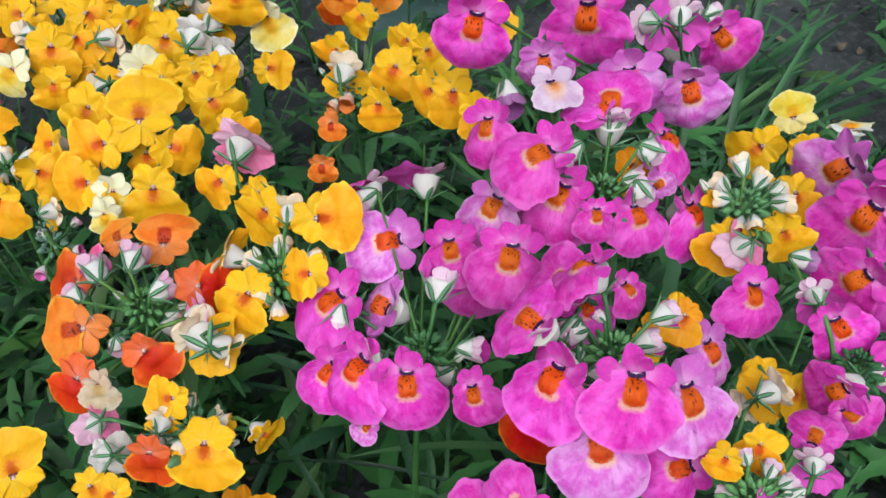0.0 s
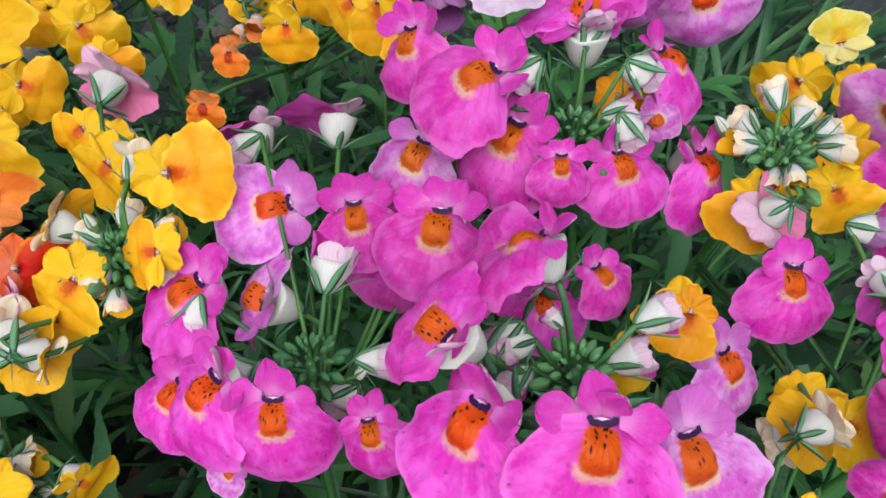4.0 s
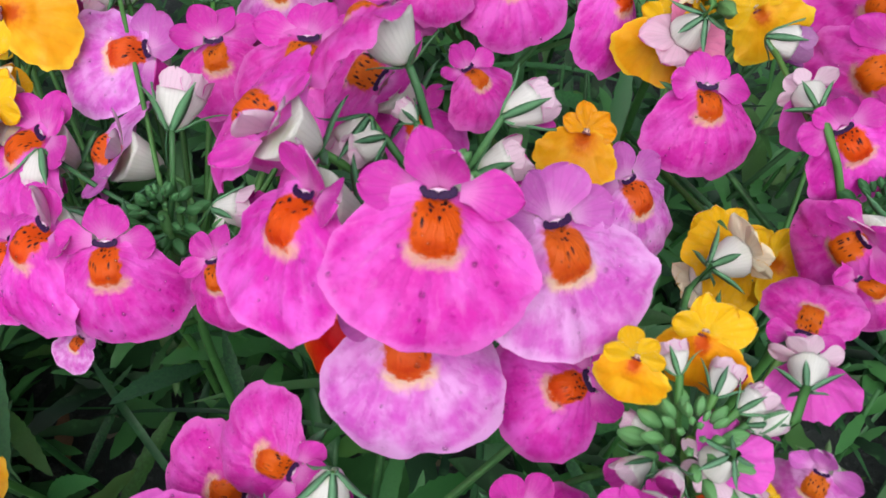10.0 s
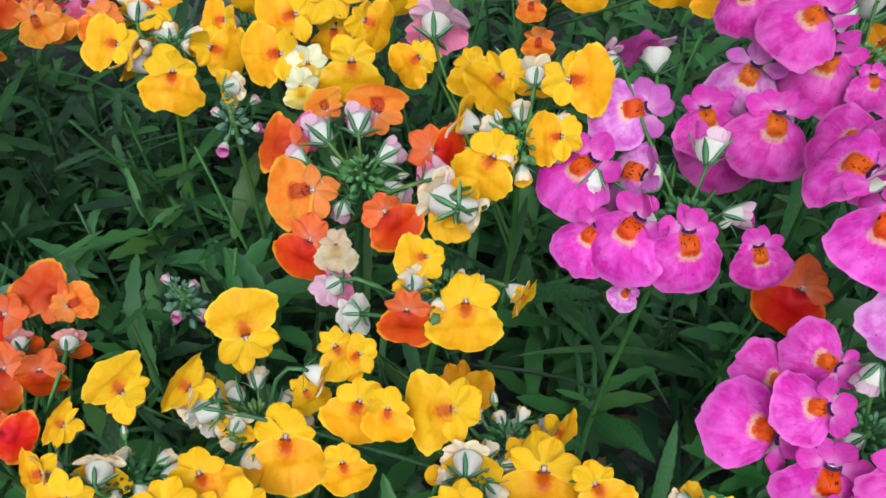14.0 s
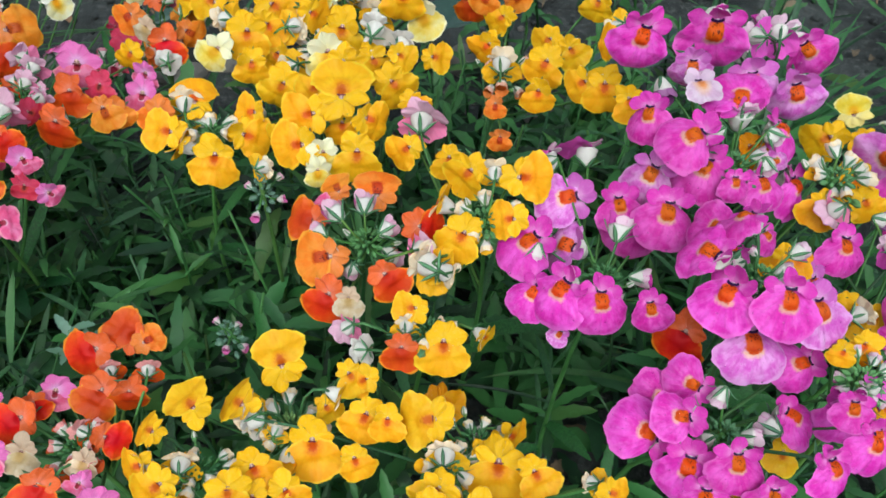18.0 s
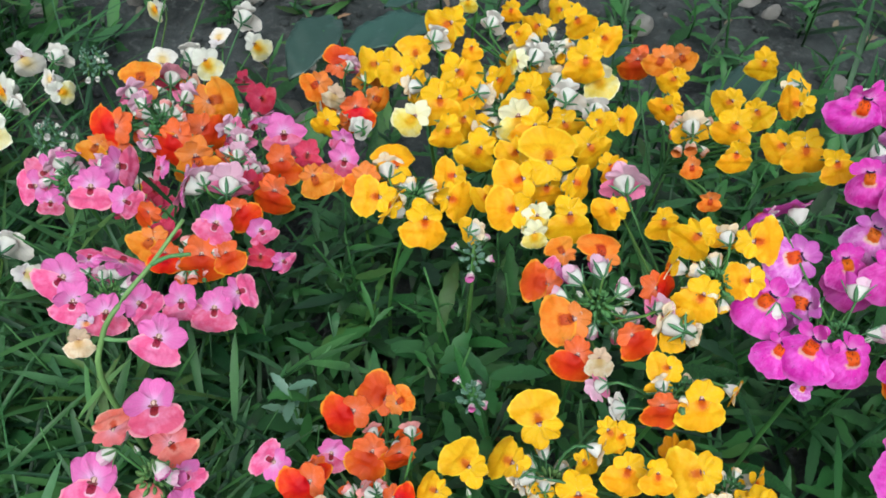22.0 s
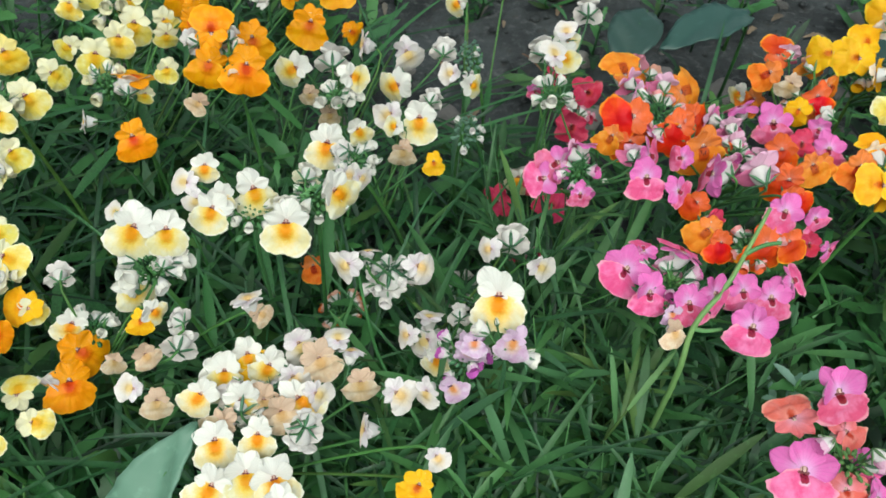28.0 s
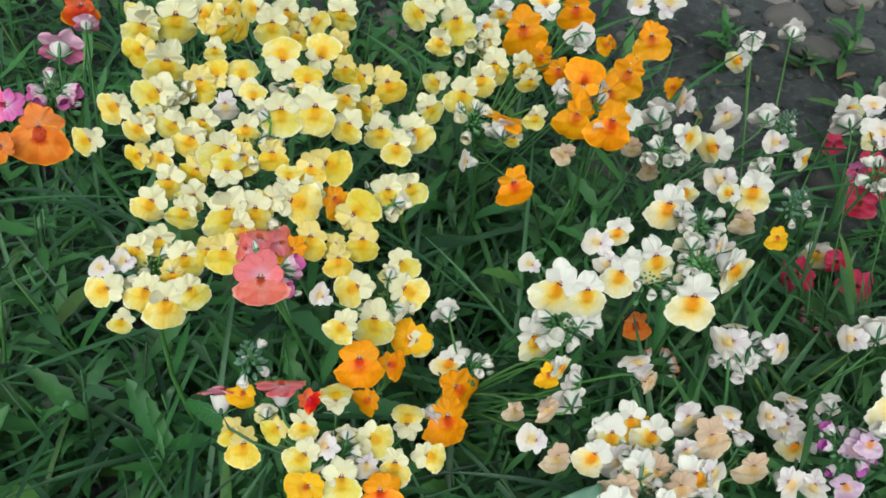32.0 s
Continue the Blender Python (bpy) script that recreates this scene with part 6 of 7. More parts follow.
bloom("golden", -0.5186, 0.1231, 0.2022, 11.1, 56, 14, 12)
bloom("faded", -0.5078, 0.1297, 0.1935, 12.4, 107, 22, -122)
bloom("faded", -0.4793, 0.1386, 0.1943, 16.4, 33, 3, -157)
bloom("withered", -0.4753, 0.1360, 0.1898, 11.3, 54, -25, 57)
bloom("faded", -0.5650, 0.1568, 0.1869, 13.8, 99, -17, -165)
bloom("faded", -0.5098, 0.1414, 0.2165, 10.9, 104, -24, 175)
bloom("withered", -0.5168, 0.1128, 0.1931, 12.7, 63, -3, 35)
head("cream", -0.4684, 0.0939, 0.1840)
bloom("cream", -0.4910, 0.1140, 0.1766, 20.6, 41, -3, 29)
bloom("golden", -0.4763, 0.1199, 0.1746, 19.3, 45, 8, 7)
bloom("faded", -0.4577, 0.1239, 0.1864, 18.8, 66, -10, 30)
bloom("withered", -0.4484, 0.1162, 0.1877, 18.9, 59, -6, 21)
bloom("faded", -0.4357, 0.1193, 0.1869, 14.4, 48, -3, -177)
bloom("cream", -0.4849, 0.0806, 0.1840, 19.0, 33, 10, 9)
bloom("cream", -0.4552, 0.0990, 0.1849, 20.3, 37, -13, 40)
bloom("withered", -0.4691, 0.0995, 0.1823, 17.9, 50, 8, 7)
bloom("faded", -0.4783, 0.0997, 0.1817, 18.8, 109, -9, -172)
bloom("faded", -0.4530, 0.0829, 0.1811, 18.9, 162, 14, -14)
bloom("faded", -0.4274, 0.0847, 0.1867, 15.7, 72, 27, -90)
bloom("faded", -0.4166, 0.1042, 0.1815, 17.5, 50, -25, 57)
bloom("cream", -0.4710, 0.0673, 0.1846, 19.4, 32, 8, 8)
bloom("cream", -0.4829, 0.0624, 0.1844, 19.4, 33, 18, -11)
bloom("cream", -0.4600, 0.0648, 0.1856, 21.1, 32, 1, 20)
bloom("golden", -0.4063, 0.0622, 0.1889, 15.3, 36, 7, -19)
bloom("faded", -0.4001, 0.0741, 0.1881, 11.2, 55, -14, 28)
bloom("withered", -0.4309, 0.1070, 0.1851, 16.3, 57, 2, 3)
bloom("faded", -0.4825, 0.1057, 0.1750, 18.1, 57, 9, 8)
bloom("faded", -0.4410, 0.1230, 0.1897, 13.2, 8, -4, -176)
bloom("cream", -0.4567, 0.0554, 0.1864, 15.8, 36, 7, 6)
head("rose", -0.7550, 0.2021, 0.2456, foot=(-0.70, 0.20))
bloom("orange", -0.7483, 0.1775, 0.2422, 26.3, 55, 18, 25)
bloom("rose", -0.7696, 0.1881, 0.2412, 16.9, 3, 49, -79)
bloom("rose", -0.7594, 0.2232, 0.2486, 20.1, 85, -17, -156)
bloom("scarlet", -0.7673, 0.2599, 0.2451, 18.8, 69, 16, 23)
bloom("rose", -0.7523, 0.2377, 0.2521, 11.9, 84, -16, -157)
bloom("orange", -0.7573, 0.1626, 0.2432, 13.4, 39, 50, -31)
head("primrose", -0.6997, 0.2079, 0.2545)
bloom("primrose", -0.7186, 0.2297, 0.2630, 19.9, 63, 28, 9)
bloom("primrose", -0.7075, 0.2394, 0.2636, 21.8, 60, 12, 20)
bloom("primrose", -0.6983, 0.2453, 0.2625, 17.5, 53, -39, 60)
bloom("lemon", -0.6887, 0.2404, 0.2596, 15.7, 71, -24, 43)
bloom("primrose", -0.7027, 0.2137, 0.2584, 22.7, 79, 12, 20)
bloom("primrose", -0.7028, 0.2013, 0.2509, 19.9, 41, 48, -33)
bloom("lemon", -0.6884, 0.2117, 0.2514, 17.5, 59, 11, 19)
bloom("primrose", -0.7186, 0.1928, 0.2470, 16.7, 44, 51, -47)
bloom("primrose", -0.7254, 0.1756, 0.2410, 14.8, 45, 49, -48)
bloom("primrose", -0.7070, 0.1868, 0.2428, 15.0, 61, 38, -10)
bloom("primrose", -0.6863, 0.2282, 0.2570, 11.1, 66, 10, 18)
bloom("primrose", -0.7228, 0.2369, 0.2628, 14.0, 26, 56, -61)
bloom("primrose", -0.7084, 0.2523, 0.2623, 17.2, -28, -11, -161)
bloom("primrose", -0.7034, 0.1923, 0.2453, 13.4, 71, 26, 7)
bloom("lemon", -0.6914, 0.2560, 0.2578, 14.5, 69, -40, 60)
bloom("lemon", -0.7140, 0.2164, 0.2605, 16.3, 50, 50, -31)
bloom("lemon", -0.6834, 0.2471, 0.2559, 14.3, 75, -40, 60)
head("primrose", -0.6597, 0.1911, 0.2440)
bloom("primrose", -0.6959, 0.1782, 0.2371, 14.9, 58, 25, 6)
bloom("primrose", -0.6896, 0.1680, 0.2326, 15.8, 55, 12, 20)
bloom("primrose", -0.6930, 0.1569, 0.2303, 16.7, 54, 31, -3)
bloom("primrose", -0.6851, 0.1879, 0.2395, 16.7, 56, 31, -4)
bloom("primrose", -0.6704, 0.1855, 0.2389, 20.3, 51, 26, -1)
bloom("primrose", -0.6828, 0.1963, 0.2425, 16.8, 64, 24, 4)
bloom("primrose", -0.6631, 0.1949, 0.2443, 15.0, 68, 8, 17)
bloom("primrose", -0.6640, 0.2097, 0.2461, 14.2, -12, -8, -164)
bloom("faded", -0.6762, 0.2067, 0.2448, 13.7, 76, 9, 18)
bloom("primrose", -0.6662, 0.1756, 0.2345, 16.4, -24, -9, -163)
bloom("primrose", -0.6726, 0.2211, 0.2467, 17.3, -23, -8, -163)
bloom("primrose", -0.6572, 0.2006, 0.2471, 11.9, 103, 36, -118)
bloom("lemon", -0.6805, 0.1775, 0.2313, 16.1, 64, 30, -4)
bloom("lemon", -0.6618, 0.1853, 0.2365, 16.1, 73, 8, 17)
bloom("lemon", -0.6495, 0.1875, 0.2386, 16.0, 73, 7, 15)
bloom("primrose", -0.6935, 0.1917, 0.2428, 15.1, 58, 37, -12)
bloom("lemon", -0.6824, 0.2165, 0.2502, 13.8, -24, 6, -150)
bloom("lemon", -0.7038, 0.1751, 0.2376, 13.3, 50, 46, -35)
head("primrose", -0.6532, 0.2390, 0.2412)
bloom("primrose", -0.6611, 0.2438, 0.2418, 21.6, -24, -6, -165)
bloom("primrose", -0.6481, 0.2624, 0.2323, 20.1, -34, -20, -180)
bloom("primrose", -0.6746, 0.2718, 0.2425, 19.5, 64, 7, 16)
bloom("primrose", -0.6735, 0.2914, 0.2368, 17.8, 68, 6, 15)
bloom("primrose", -0.6602, 0.2910, 0.2339, 15.3, 58, -43, 59)
bloom("lemon", -0.6441, 0.2791, 0.2299, 17.0, 67, 19, 0)
bloom("lemon", -0.6362, 0.2644, 0.2275, 14.2, 68, 3, 12)
bloom("primrose", -0.6490, 0.2035, 0.2493, 19.8, 55, 6, 15)
bloom("primrose", -0.6353, 0.2088, 0.2489, 21.5, 54, 5, 14)
bloom("primrose", -0.6272, 0.2339, 0.2360, 15.6, 64, 25, -9)
bloom("lemon", -0.6266, 0.2648, 0.2235, 15.5, 50, 43, -37)
bloom("lemon", -0.6159, 0.2691, 0.2183, 20.1, 62, -15, 24)
bloom("primrose", -0.6834, 0.2779, 0.2443, 15.4, 19, 55, -79)
bloom("lemon", -0.6641, 0.2777, 0.2340, 15.6, 74, 6, 15)
bloom("primrose", -0.6457, 0.3000, 0.2353, 19.2, 73, 20, 0)
bloom("lemon", -0.6452, 0.2300, 0.2427, 17.0, -9, -5, -166)
head("primrose", -0.6062, 0.2343, 0.2220)
bloom("primrose", -0.6216, 0.2129, 0.2380, 16.1, 55, 10, 5)
bloom("primrose", -0.6100, 0.2253, 0.2264, 17.3, 55, 1, 11)
bloom("primrose", -0.5965, 0.2388, 0.2161, 19.2, 51, -22, 31)
bloom("primrose", -0.6013, 0.2223, 0.2206, 16.8, 53, 0, 10)
bloom("primrose", -0.5936, 0.2632, 0.2104, 15.8, 55, -36, 48)
bloom("lemon", -0.6183, 0.2393, 0.2260, 14.8, 55, 41, -38)
head("primrose", -0.6533, 0.1697, 0.2311)
bloom("primrose", -0.6619, 0.1611, 0.2275, 23.6, 47, 9, 17)
bloom("primrose", -0.6512, 0.1642, 0.2273, 18.4, 52, 8, 16)
bloom("primrose", -0.6381, 0.1726, 0.2259, 22.4, 34, -37, 75)
bloom("primrose", -0.6457, 0.1697, 0.2284, 14.8, 39, 39, -40)
bloom("lemon", -0.6329, 0.1873, 0.2335, 15.0, 58, 5, 14)
bloom("lemon", -0.6277, 0.1924, 0.2314, 19.0, 33, -40, 74)
bloom("amber", -0.6228, 0.1857, 0.2173, 16.5, 57, -23, 44)
bloom("lemon", -0.6575, 0.1420, 0.2246, 16.8, 53, 9, 17)
bloom("primrose", -0.6793, 0.1572, 0.2276, 15.7, 61, 23, 4)
bloom("primrose", -0.6775, 0.1641, 0.2298, 14.7, 62, 29, -5)
bloom("primrose", -0.6316, 0.1823, 0.2264, 13.5, 64, 5, 14)
bloom("primrose", -0.6403, 0.1786, 0.2319, 13.3, -3, -6, -165)
bloom("primrose", -0.6542, 0.1550, 0.2251, 15.6, 61, 8, 17)
head("primrose", -0.6056, 0.1955, 0.2140)
bloom("lemon", -0.6130, 0.1811, 0.2131, 20.5, -21, -32, 149)
bloom("primrose", -0.6007, 0.1983, 0.2147, 18.7, 51, 1, 10)
bloom("primrose", -0.5918, 0.2031, 0.2144, 16.5, 49, -20, 33)
bloom("lemon", -0.6058, 0.1684, 0.2130, 17.3, 50, 2, 12)
bloom("lemon", -0.6270, 0.1612, 0.2178, 17.5, 49, 11, 6)
bloom("primrose", -0.5935, 0.1948, 0.2118, 12.6, 121, -39, 126)
bloom("lemon", -0.6170, 0.1647, 0.2113, 13.5, 57, 16, -3)
bloom("amber", -0.6318, 0.1516, 0.2196, 15.0, 37, 36, -42)
head("rose", -0.6311, 0.1202, 0.2472, foot=(-0.61, 0.15))
bloom("coral", -0.6447, 0.1493, 0.2247, 20.6, 25, -7, -164)
bloom("coral", -0.6305, 0.1141, 0.2488, 20.8, 44, 7, 16)
bloom("coral", -0.6371, 0.1503, 0.2235, 14.8, 32, -39, 126)
bloom("coral", -0.6475, 0.1422, 0.2270, 13.0, 23, 36, -93)
head("primrose", -0.6866, 0.1325, 0.2216)
bloom("primrose", -0.6970, 0.1163, 0.2206, 14.9, 18, 40, -53)
bloom("primrose", -0.6843, 0.1215, 0.2173, 16.6, 42, 24, 4)
bloom("primrose", -0.6755, 0.1191, 0.2151, 19.6, 43, 12, 20)
bloom("primrose", -0.6668, 0.1237, 0.2192, 15.0, 51, -7, 42)
bloom("primrose", -0.6736, 0.1377, 0.2218, 18.4, 56, 11, 19)
bloom("primrose", -0.6916, 0.1355, 0.2247, 15.7, 46, 35, -14)
bloom("primrose", -0.6856, 0.1423, 0.2246, 14.4, 61, 12, 20)
bloom("faded", -0.6939, 0.1284, 0.2235, 11.6, 16, 34, -92)
bloom("primrose", -0.6898, 0.1082, 0.2131, 10.9, 57, 24, 5)
bloom("lemon", -0.6649, 0.1416, 0.2233, 14.3, 56, 10, 18)
bloom("lemon", -0.6775, 0.1318, 0.2166, 12.8, 65, 12, 19)
bloom("faded", -0.7005, 0.1220, 0.2250, 10.9, 5, 22, -113)
head("primrose", -0.5911, 0.1520, 0.2009)
bloom("primrose", -0.6029, 0.1458, 0.2085, 16.8, 23, 33, -50)
bloom("primrose", -0.5847, 0.1557, 0.1991, 18.5, 30, -31, 64)
bloom("primrose", -0.5942, 0.1382, 0.1981, 20.1, 39, 1, 11)
bloom("primrose", -0.6031, 0.1228, 0.2139, 14.9, 49, 19, -14)
bloom("primrose", -0.5879, 0.1642, 0.2065, 15.7, 44, -18, 34)
bloom("primrose", -0.5752, 0.1414, 0.1808, 12.7, 52, -21, 45)
bloom("faded", -0.6108, 0.1234, 0.2289, 11.1, 17, 28, -115)
bloom("amber", -0.5958, 0.1168, 0.1993, 20.9, 38, 2, 12)
bloom("amber", -0.5856, 0.1258, 0.1832, 14.3, 40, -30, 82)
bloom("amber", -0.5889, 0.1059, 0.1871, 13.2, 48, 26, -47)
bloom("primrose", -0.5912, 0.1601, 0.2034, 12.1, 103, -12, 174)
bloom("primrose", -0.5849, 0.1494, 0.1928, 12.1, 145, -34, 88)
bloom("lemon", -0.6134, 0.1551, 0.2141, 14.8, 52, 3, 13)
head("primrose", -0.5992, 0.0804, 0.1928)
bloom("primrose", -0.6000, 0.0947, 0.2011, 16.0, 14, -3, -167)
bloom("coral", -0.6493, 0.0967, 0.1867, 21.1, 62, -9, -163)
bloom("golden", -0.6390, 0.0971, 0.1922, 13.0, 50, 22, -12)
bloom("coral", -0.6209, 0.0937, 0.2071, 20.7, 45, -6, -165)
bloom("lemon", -0.6448, 0.0895, 0.1710, 12.6, 38, 9, 17)
bloom("lemon", -0.6388, 0.0853, 0.1683, 16.7, 33, 8, 16)
bloom("lemon", -0.6221, 0.0859, 0.1874, 12.4, 28, 27, -47)
bloom("primrose", -0.5732, 0.1060, 0.1694, 16.5, -3, 1, -170)
bloom("primrose", -0.5856, 0.0897, 0.1850, 16.0, 23, -25, 83)
bloom("primrose", -0.6079, 0.0755, 0.1914, 14.9, 33, 20, -26)
bloom("faded", -0.5996, 0.0790, 0.1925, 12.1, 24, 20, -112)
bloom("primrose", -0.5925, 0.0708, 0.1871, 17.8, 30, 3, 12)
bloom("primrose", -0.5741, 0.0842, 0.1786, 16.0, 33, 0, 10)
bloom("primrose", -0.5625, 0.0931, 0.1710, 13.9, 22, -24, 83)
bloom("amber", -0.5774, 0.0712, 0.1799, 19.5, 33, 1, 11)
bloom("golden", -0.6035, 0.0645, 0.1883, 15.6, 24, 23, -48)
bloom("faded", -0.5847, 0.0794, 0.1846, 11.3, 45, 2, 11)
bloom("primrose", -0.6296, 0.0941, 0.1842, 11.3, 110, -7, -165)
bloom("primrose", -0.6112, 0.0870, 0.1944, 13.7, 55, 5, 14)
bloom("scarlet", -0.6110, 0.0932, 0.2022, 10.0, 47, -22, 68)
bloom("primrose", -0.5944, 0.0878, 0.1899, 10.9, 112, -3, -168)
head("primrose", -0.5791, 0.3215, 0.2162)
bloom("primrose", -0.5888, 0.3219, 0.2251, 24.7, 63, -3, 8)
bloom("primrose", -0.6052, 0.3106, 0.2343, 19.4, 56, 45, -36)
bloom("primrose", -0.5942, 0.3076, 0.2204, 15.8, 69, 14, -4)
bloom("primrose", -0.6010, 0.3179, 0.2354, 16.3, -28, 2, -171)
bloom("cream", -0.5738, 0.3323, 0.2154, 15.1, 57, -48, 56)
bloom("primrose", -0.5694, 0.3245, 0.2123, 17.7, 73, 12, -6)
bloom("amber", -0.5522, 0.3608, 0.1991, 29.2, 63, -15, 11)
bloom("amber", -0.5197, 0.4182, 0.1796, 26.4, 69, -9, 2)
bloom("amber", -0.5387, 0.3318, 0.2022, 16.5, 80, 9, -9)
bloom("amber", -0.5298, 0.2983, 0.2197, 16.5, 72, -9, 3)
bloom("amber", -0.4678, 0.4124, 0.1699, 26.4, 62, -13, -1)
bloom("amber", -0.4948, 0.3997, 0.1680, 13.9, 63, 37, -41)
bloom("faded", -0.5123, 0.3974, 0.1681, 22.9, -176, -33, 23)
bloom("cream", -0.5668, 0.3632, 0.2068, 18.1, 76, -5, 6)
bloom("cream", -0.5400, 0.4028, 0.1866, 23.5, -28, 8, -176)
bloom("faded", -0.4580, 0.4375, 0.1763, 24.5, -16, -3, 167)
bloom("faded", -0.4765, 0.4343, 0.1755, 20.4, -11, 29, -168)
head("crimson", -0.3445, 0.2594, 0.0944)
bloom("crimson", -0.3590, 0.2867, 0.1009, 23.4, 60, 32, -69)
bloom("crimson", -0.3284, 0.2809, 0.1049, 22.2, 9, -44, 72)
bloom("cream", -0.3454, 0.3071, 0.1020, 21.7, 69, -8, -22)
bloom("crimson", -0.3366, 0.2994, 0.1051, 17.2, 56, -38, 17)
head("crimson", -0.2974, 0.3852, 0.0891)
bloom("crimson", -0.3019, 0.3742, 0.0878, 25.3, 62, -16, -16)
bloom("crimson", -0.2885, 0.4081, 0.0906, 22.5, 33, -52, 52)
bloom("crimson", -0.3076, 0.4389, 0.0805, 17.0, 76, -22, -9)
head("cream", -0.3319, 0.3184, 0.1642)
bloom("cream", -0.3148, 0.3863, 0.1403, 22.1, 66, -24, 7)
bloom("faded", -0.3281, 0.4006, 0.1355, 25.1, 89, 23, -172)
bloom("faded", -0.2943, 0.4294, 0.1486, 23.6, 83, 10, 173)
bloom("faded", -0.3105, 0.4091, 0.1398, 18.5, -13, 9, 174)
bloom("rose", -0.3394, 0.3321, 0.1527, 11.6, 71, -7, -5)
bloom("orange", -0.2183, 0.3021, 0.1764, 17.9, 73, 30, -54)
bloom("cream", -0.2251, 0.3073, 0.1759, 14.1, 87, 31, -54)
head("faded", -0.3833, 0.2386, 0.0757)
bloom("faded", -0.3706, 0.5169, 0.1055, 21.5, -167, -18, -5)
bloom("cream", -0.3816, 0.4923, 0.1062, 20.8, 75, 33, -44)
bloom("faded", -0.3405, 0.5277, 0.1149, 23.6, 80, 4, 162)
bloom("cream", -0.3009, 0.4629, 0.0974, 23.0, 67, -42, 13)
head("lilac", -0.3874, 0.1246, 0.1848)
bloom("mauve", -0.3871, 0.1246, 0.1861, 14.6, 58, -23, -10)
bloom("faded", -0.4037, 0.1068, 0.1790, 14.0, 75, -7, -32)
bloom("mauve", -0.3940, 0.1071, 0.1826, 12.7, 40, -33, 22)
head("orange", -0.4505, 0.1970, 0.1099)
bloom("orange", -0.4656, 0.2123, 0.1252, 16.6, 55, -13, 0)
head("budding", -0.1368, 0.1156, 0.1958)
head("budding", -0.1367, 0.1888, 0.2010)
head("budding", -0.3767, 0.3651, 0.1653)
head("budding", -0.3810, 0.2920, 0.1699)
head("budding", -0.6356, 0.1012, 0.2247)
head("budding", -0.3827, 0.3619, 0.1663)
head("budding", -0.3850, 0.2878, 0.1689)
head("cream", -0.4695, 0.1040, 0.1830)
bloom("cream", -0.4876, 0.1136, 0.1800, 18.1, 49, 10, 9)
bloom("cream", -0.4797, 0.1227, 0.1791, 17.1, 54, 3, 16)
bloom("cream", -0.4696, 0.1175, 0.1790, 17.6, 48, 17, -11)
bloom("faded", -0.4586, 0.1091, 0.1845, 15.3, 57, -9, 31)
bloom("cream", -0.4944, 0.1014, 0.1820, 16.4, 42, 24, -19)
bloom("cream", -0.4774, 0.0977, 0.1851, 17.3, 53, 9, 8)
bloom("withered", -0.4611, 0.0926, 0.1860, 16.4, 53, -3, 23)
bloom("faded", -0.4485, 0.1006, 0.1861, 14.5, 55, -22, 58)
bloom("cream", -0.4683, 0.0818, 0.1876, 16.6, 48, 8, 7)
bloom("withered", -0.4828, 0.0880, 0.1840, 15.7, 43, 26, -31)
bloom("faded", -0.4499, 0.0897, 0.1861, 14.4, 114, -14, 166)
finish_head()


# ---- broad leaves and stones ----
def broad_leaf(name, label, base, tip, wide, sag, material, lift, seed):
    rng = random.Random(seed)
    b, t = Vector(base), Vector(tip)
    along = t - b
    side = along.cross(Vector((0, 0, 1))).normalized()
    up = side.cross(along).normalized()
    rows, cols = 18, 8
    verts, faces = [], []
    for j in range(rows + 1):
        v = j / rows
        w = wide * (math.sin(math.pi * min(1.0, 0.04 + 0.96 * v)) ** 0.8) * (1.15 - 0.3 * v) + 0.0004
        for i in range(cols + 1):
            s = 2 * i / cols - 1
            vein = 0.0008 * math.cos((v * 9 - abs(s) * 1.6) * math.tau)
            p = b + along * v + side * (s * w) + up * (lift * w * abs(s) ** 1.2 + vein + 0.0015 * math.sin(5 * v * math.pi + 3 * s)) + Vector((0, 0, sag * 4 * v * (1 - v)))
            verts.append(tuple(p))
    for j in range(rows):
        for i in range(cols):
            a = j * (cols + 1) + i
            faces.append((a, a + 1, a + cols + 2, a + cols + 1))
    thing = new(name)
    thing.location = (base[0], base[1], ground_height(base[0], base[1]))
    me = sheet("leaf_blade", [tuple(Vector(v) - thing.location) for v in verts], faces, None, [material])
    ob = part("leaf_blade", me, thing)
    solid = ob.modifiers.new("thickness", "SOLIDIFY")
    solid.thickness = 0.0007
    verts, faces = [], []
    root = b - thing.location
    rod(verts, faces, [(0, 0, -0.004), tuple(root * 0.5 + Vector((0.004, 0.006, 0.005))), tuple(root), tuple(root + along * 0.5 + Vector((0, 0, sag - 0.0012))), tuple(root + along * 0.97 + Vector((0, 0, -0.0012)))], 0.0016, 0.0005, 6)
    part("leaf_stalk", sheet("leaf_stalk", verts, faces, None, [STEM]), thing)
    tagged(thing, label, "leaf")


broad_leaf("broad_leaf", "broad dark blue-green leaf lying over bare soil", (-0.238, 0.476, 0.116), (-0.267, 0.418, 0.10), 0.019, 0.006, BROAD, 0.15, 1)
broad_leaf("broad_leaf", "broad dark blue-green leaf with pale dried spots", (-0.160, 0.470, 0.12), (-0.234, 0.435, 0.11), 0.018, 0.006, BROAD, 0.15, 2)
broad_leaf("broad_leaf", "dark green leaf hanging over bare soil", (-0.13, 0.56, 0.10), (-0.205, 0.53, 0.09), 0.020, 0.006, BROAD, 0.2, 3)
broad_leaf("broad_leaf", "broad dark green leaf behind the golden flowers", (0.00, 0.49, 0.09), (-0.09, 0.45, 0.08), 0.022, 0.008, BROAD, 0.2, 4)
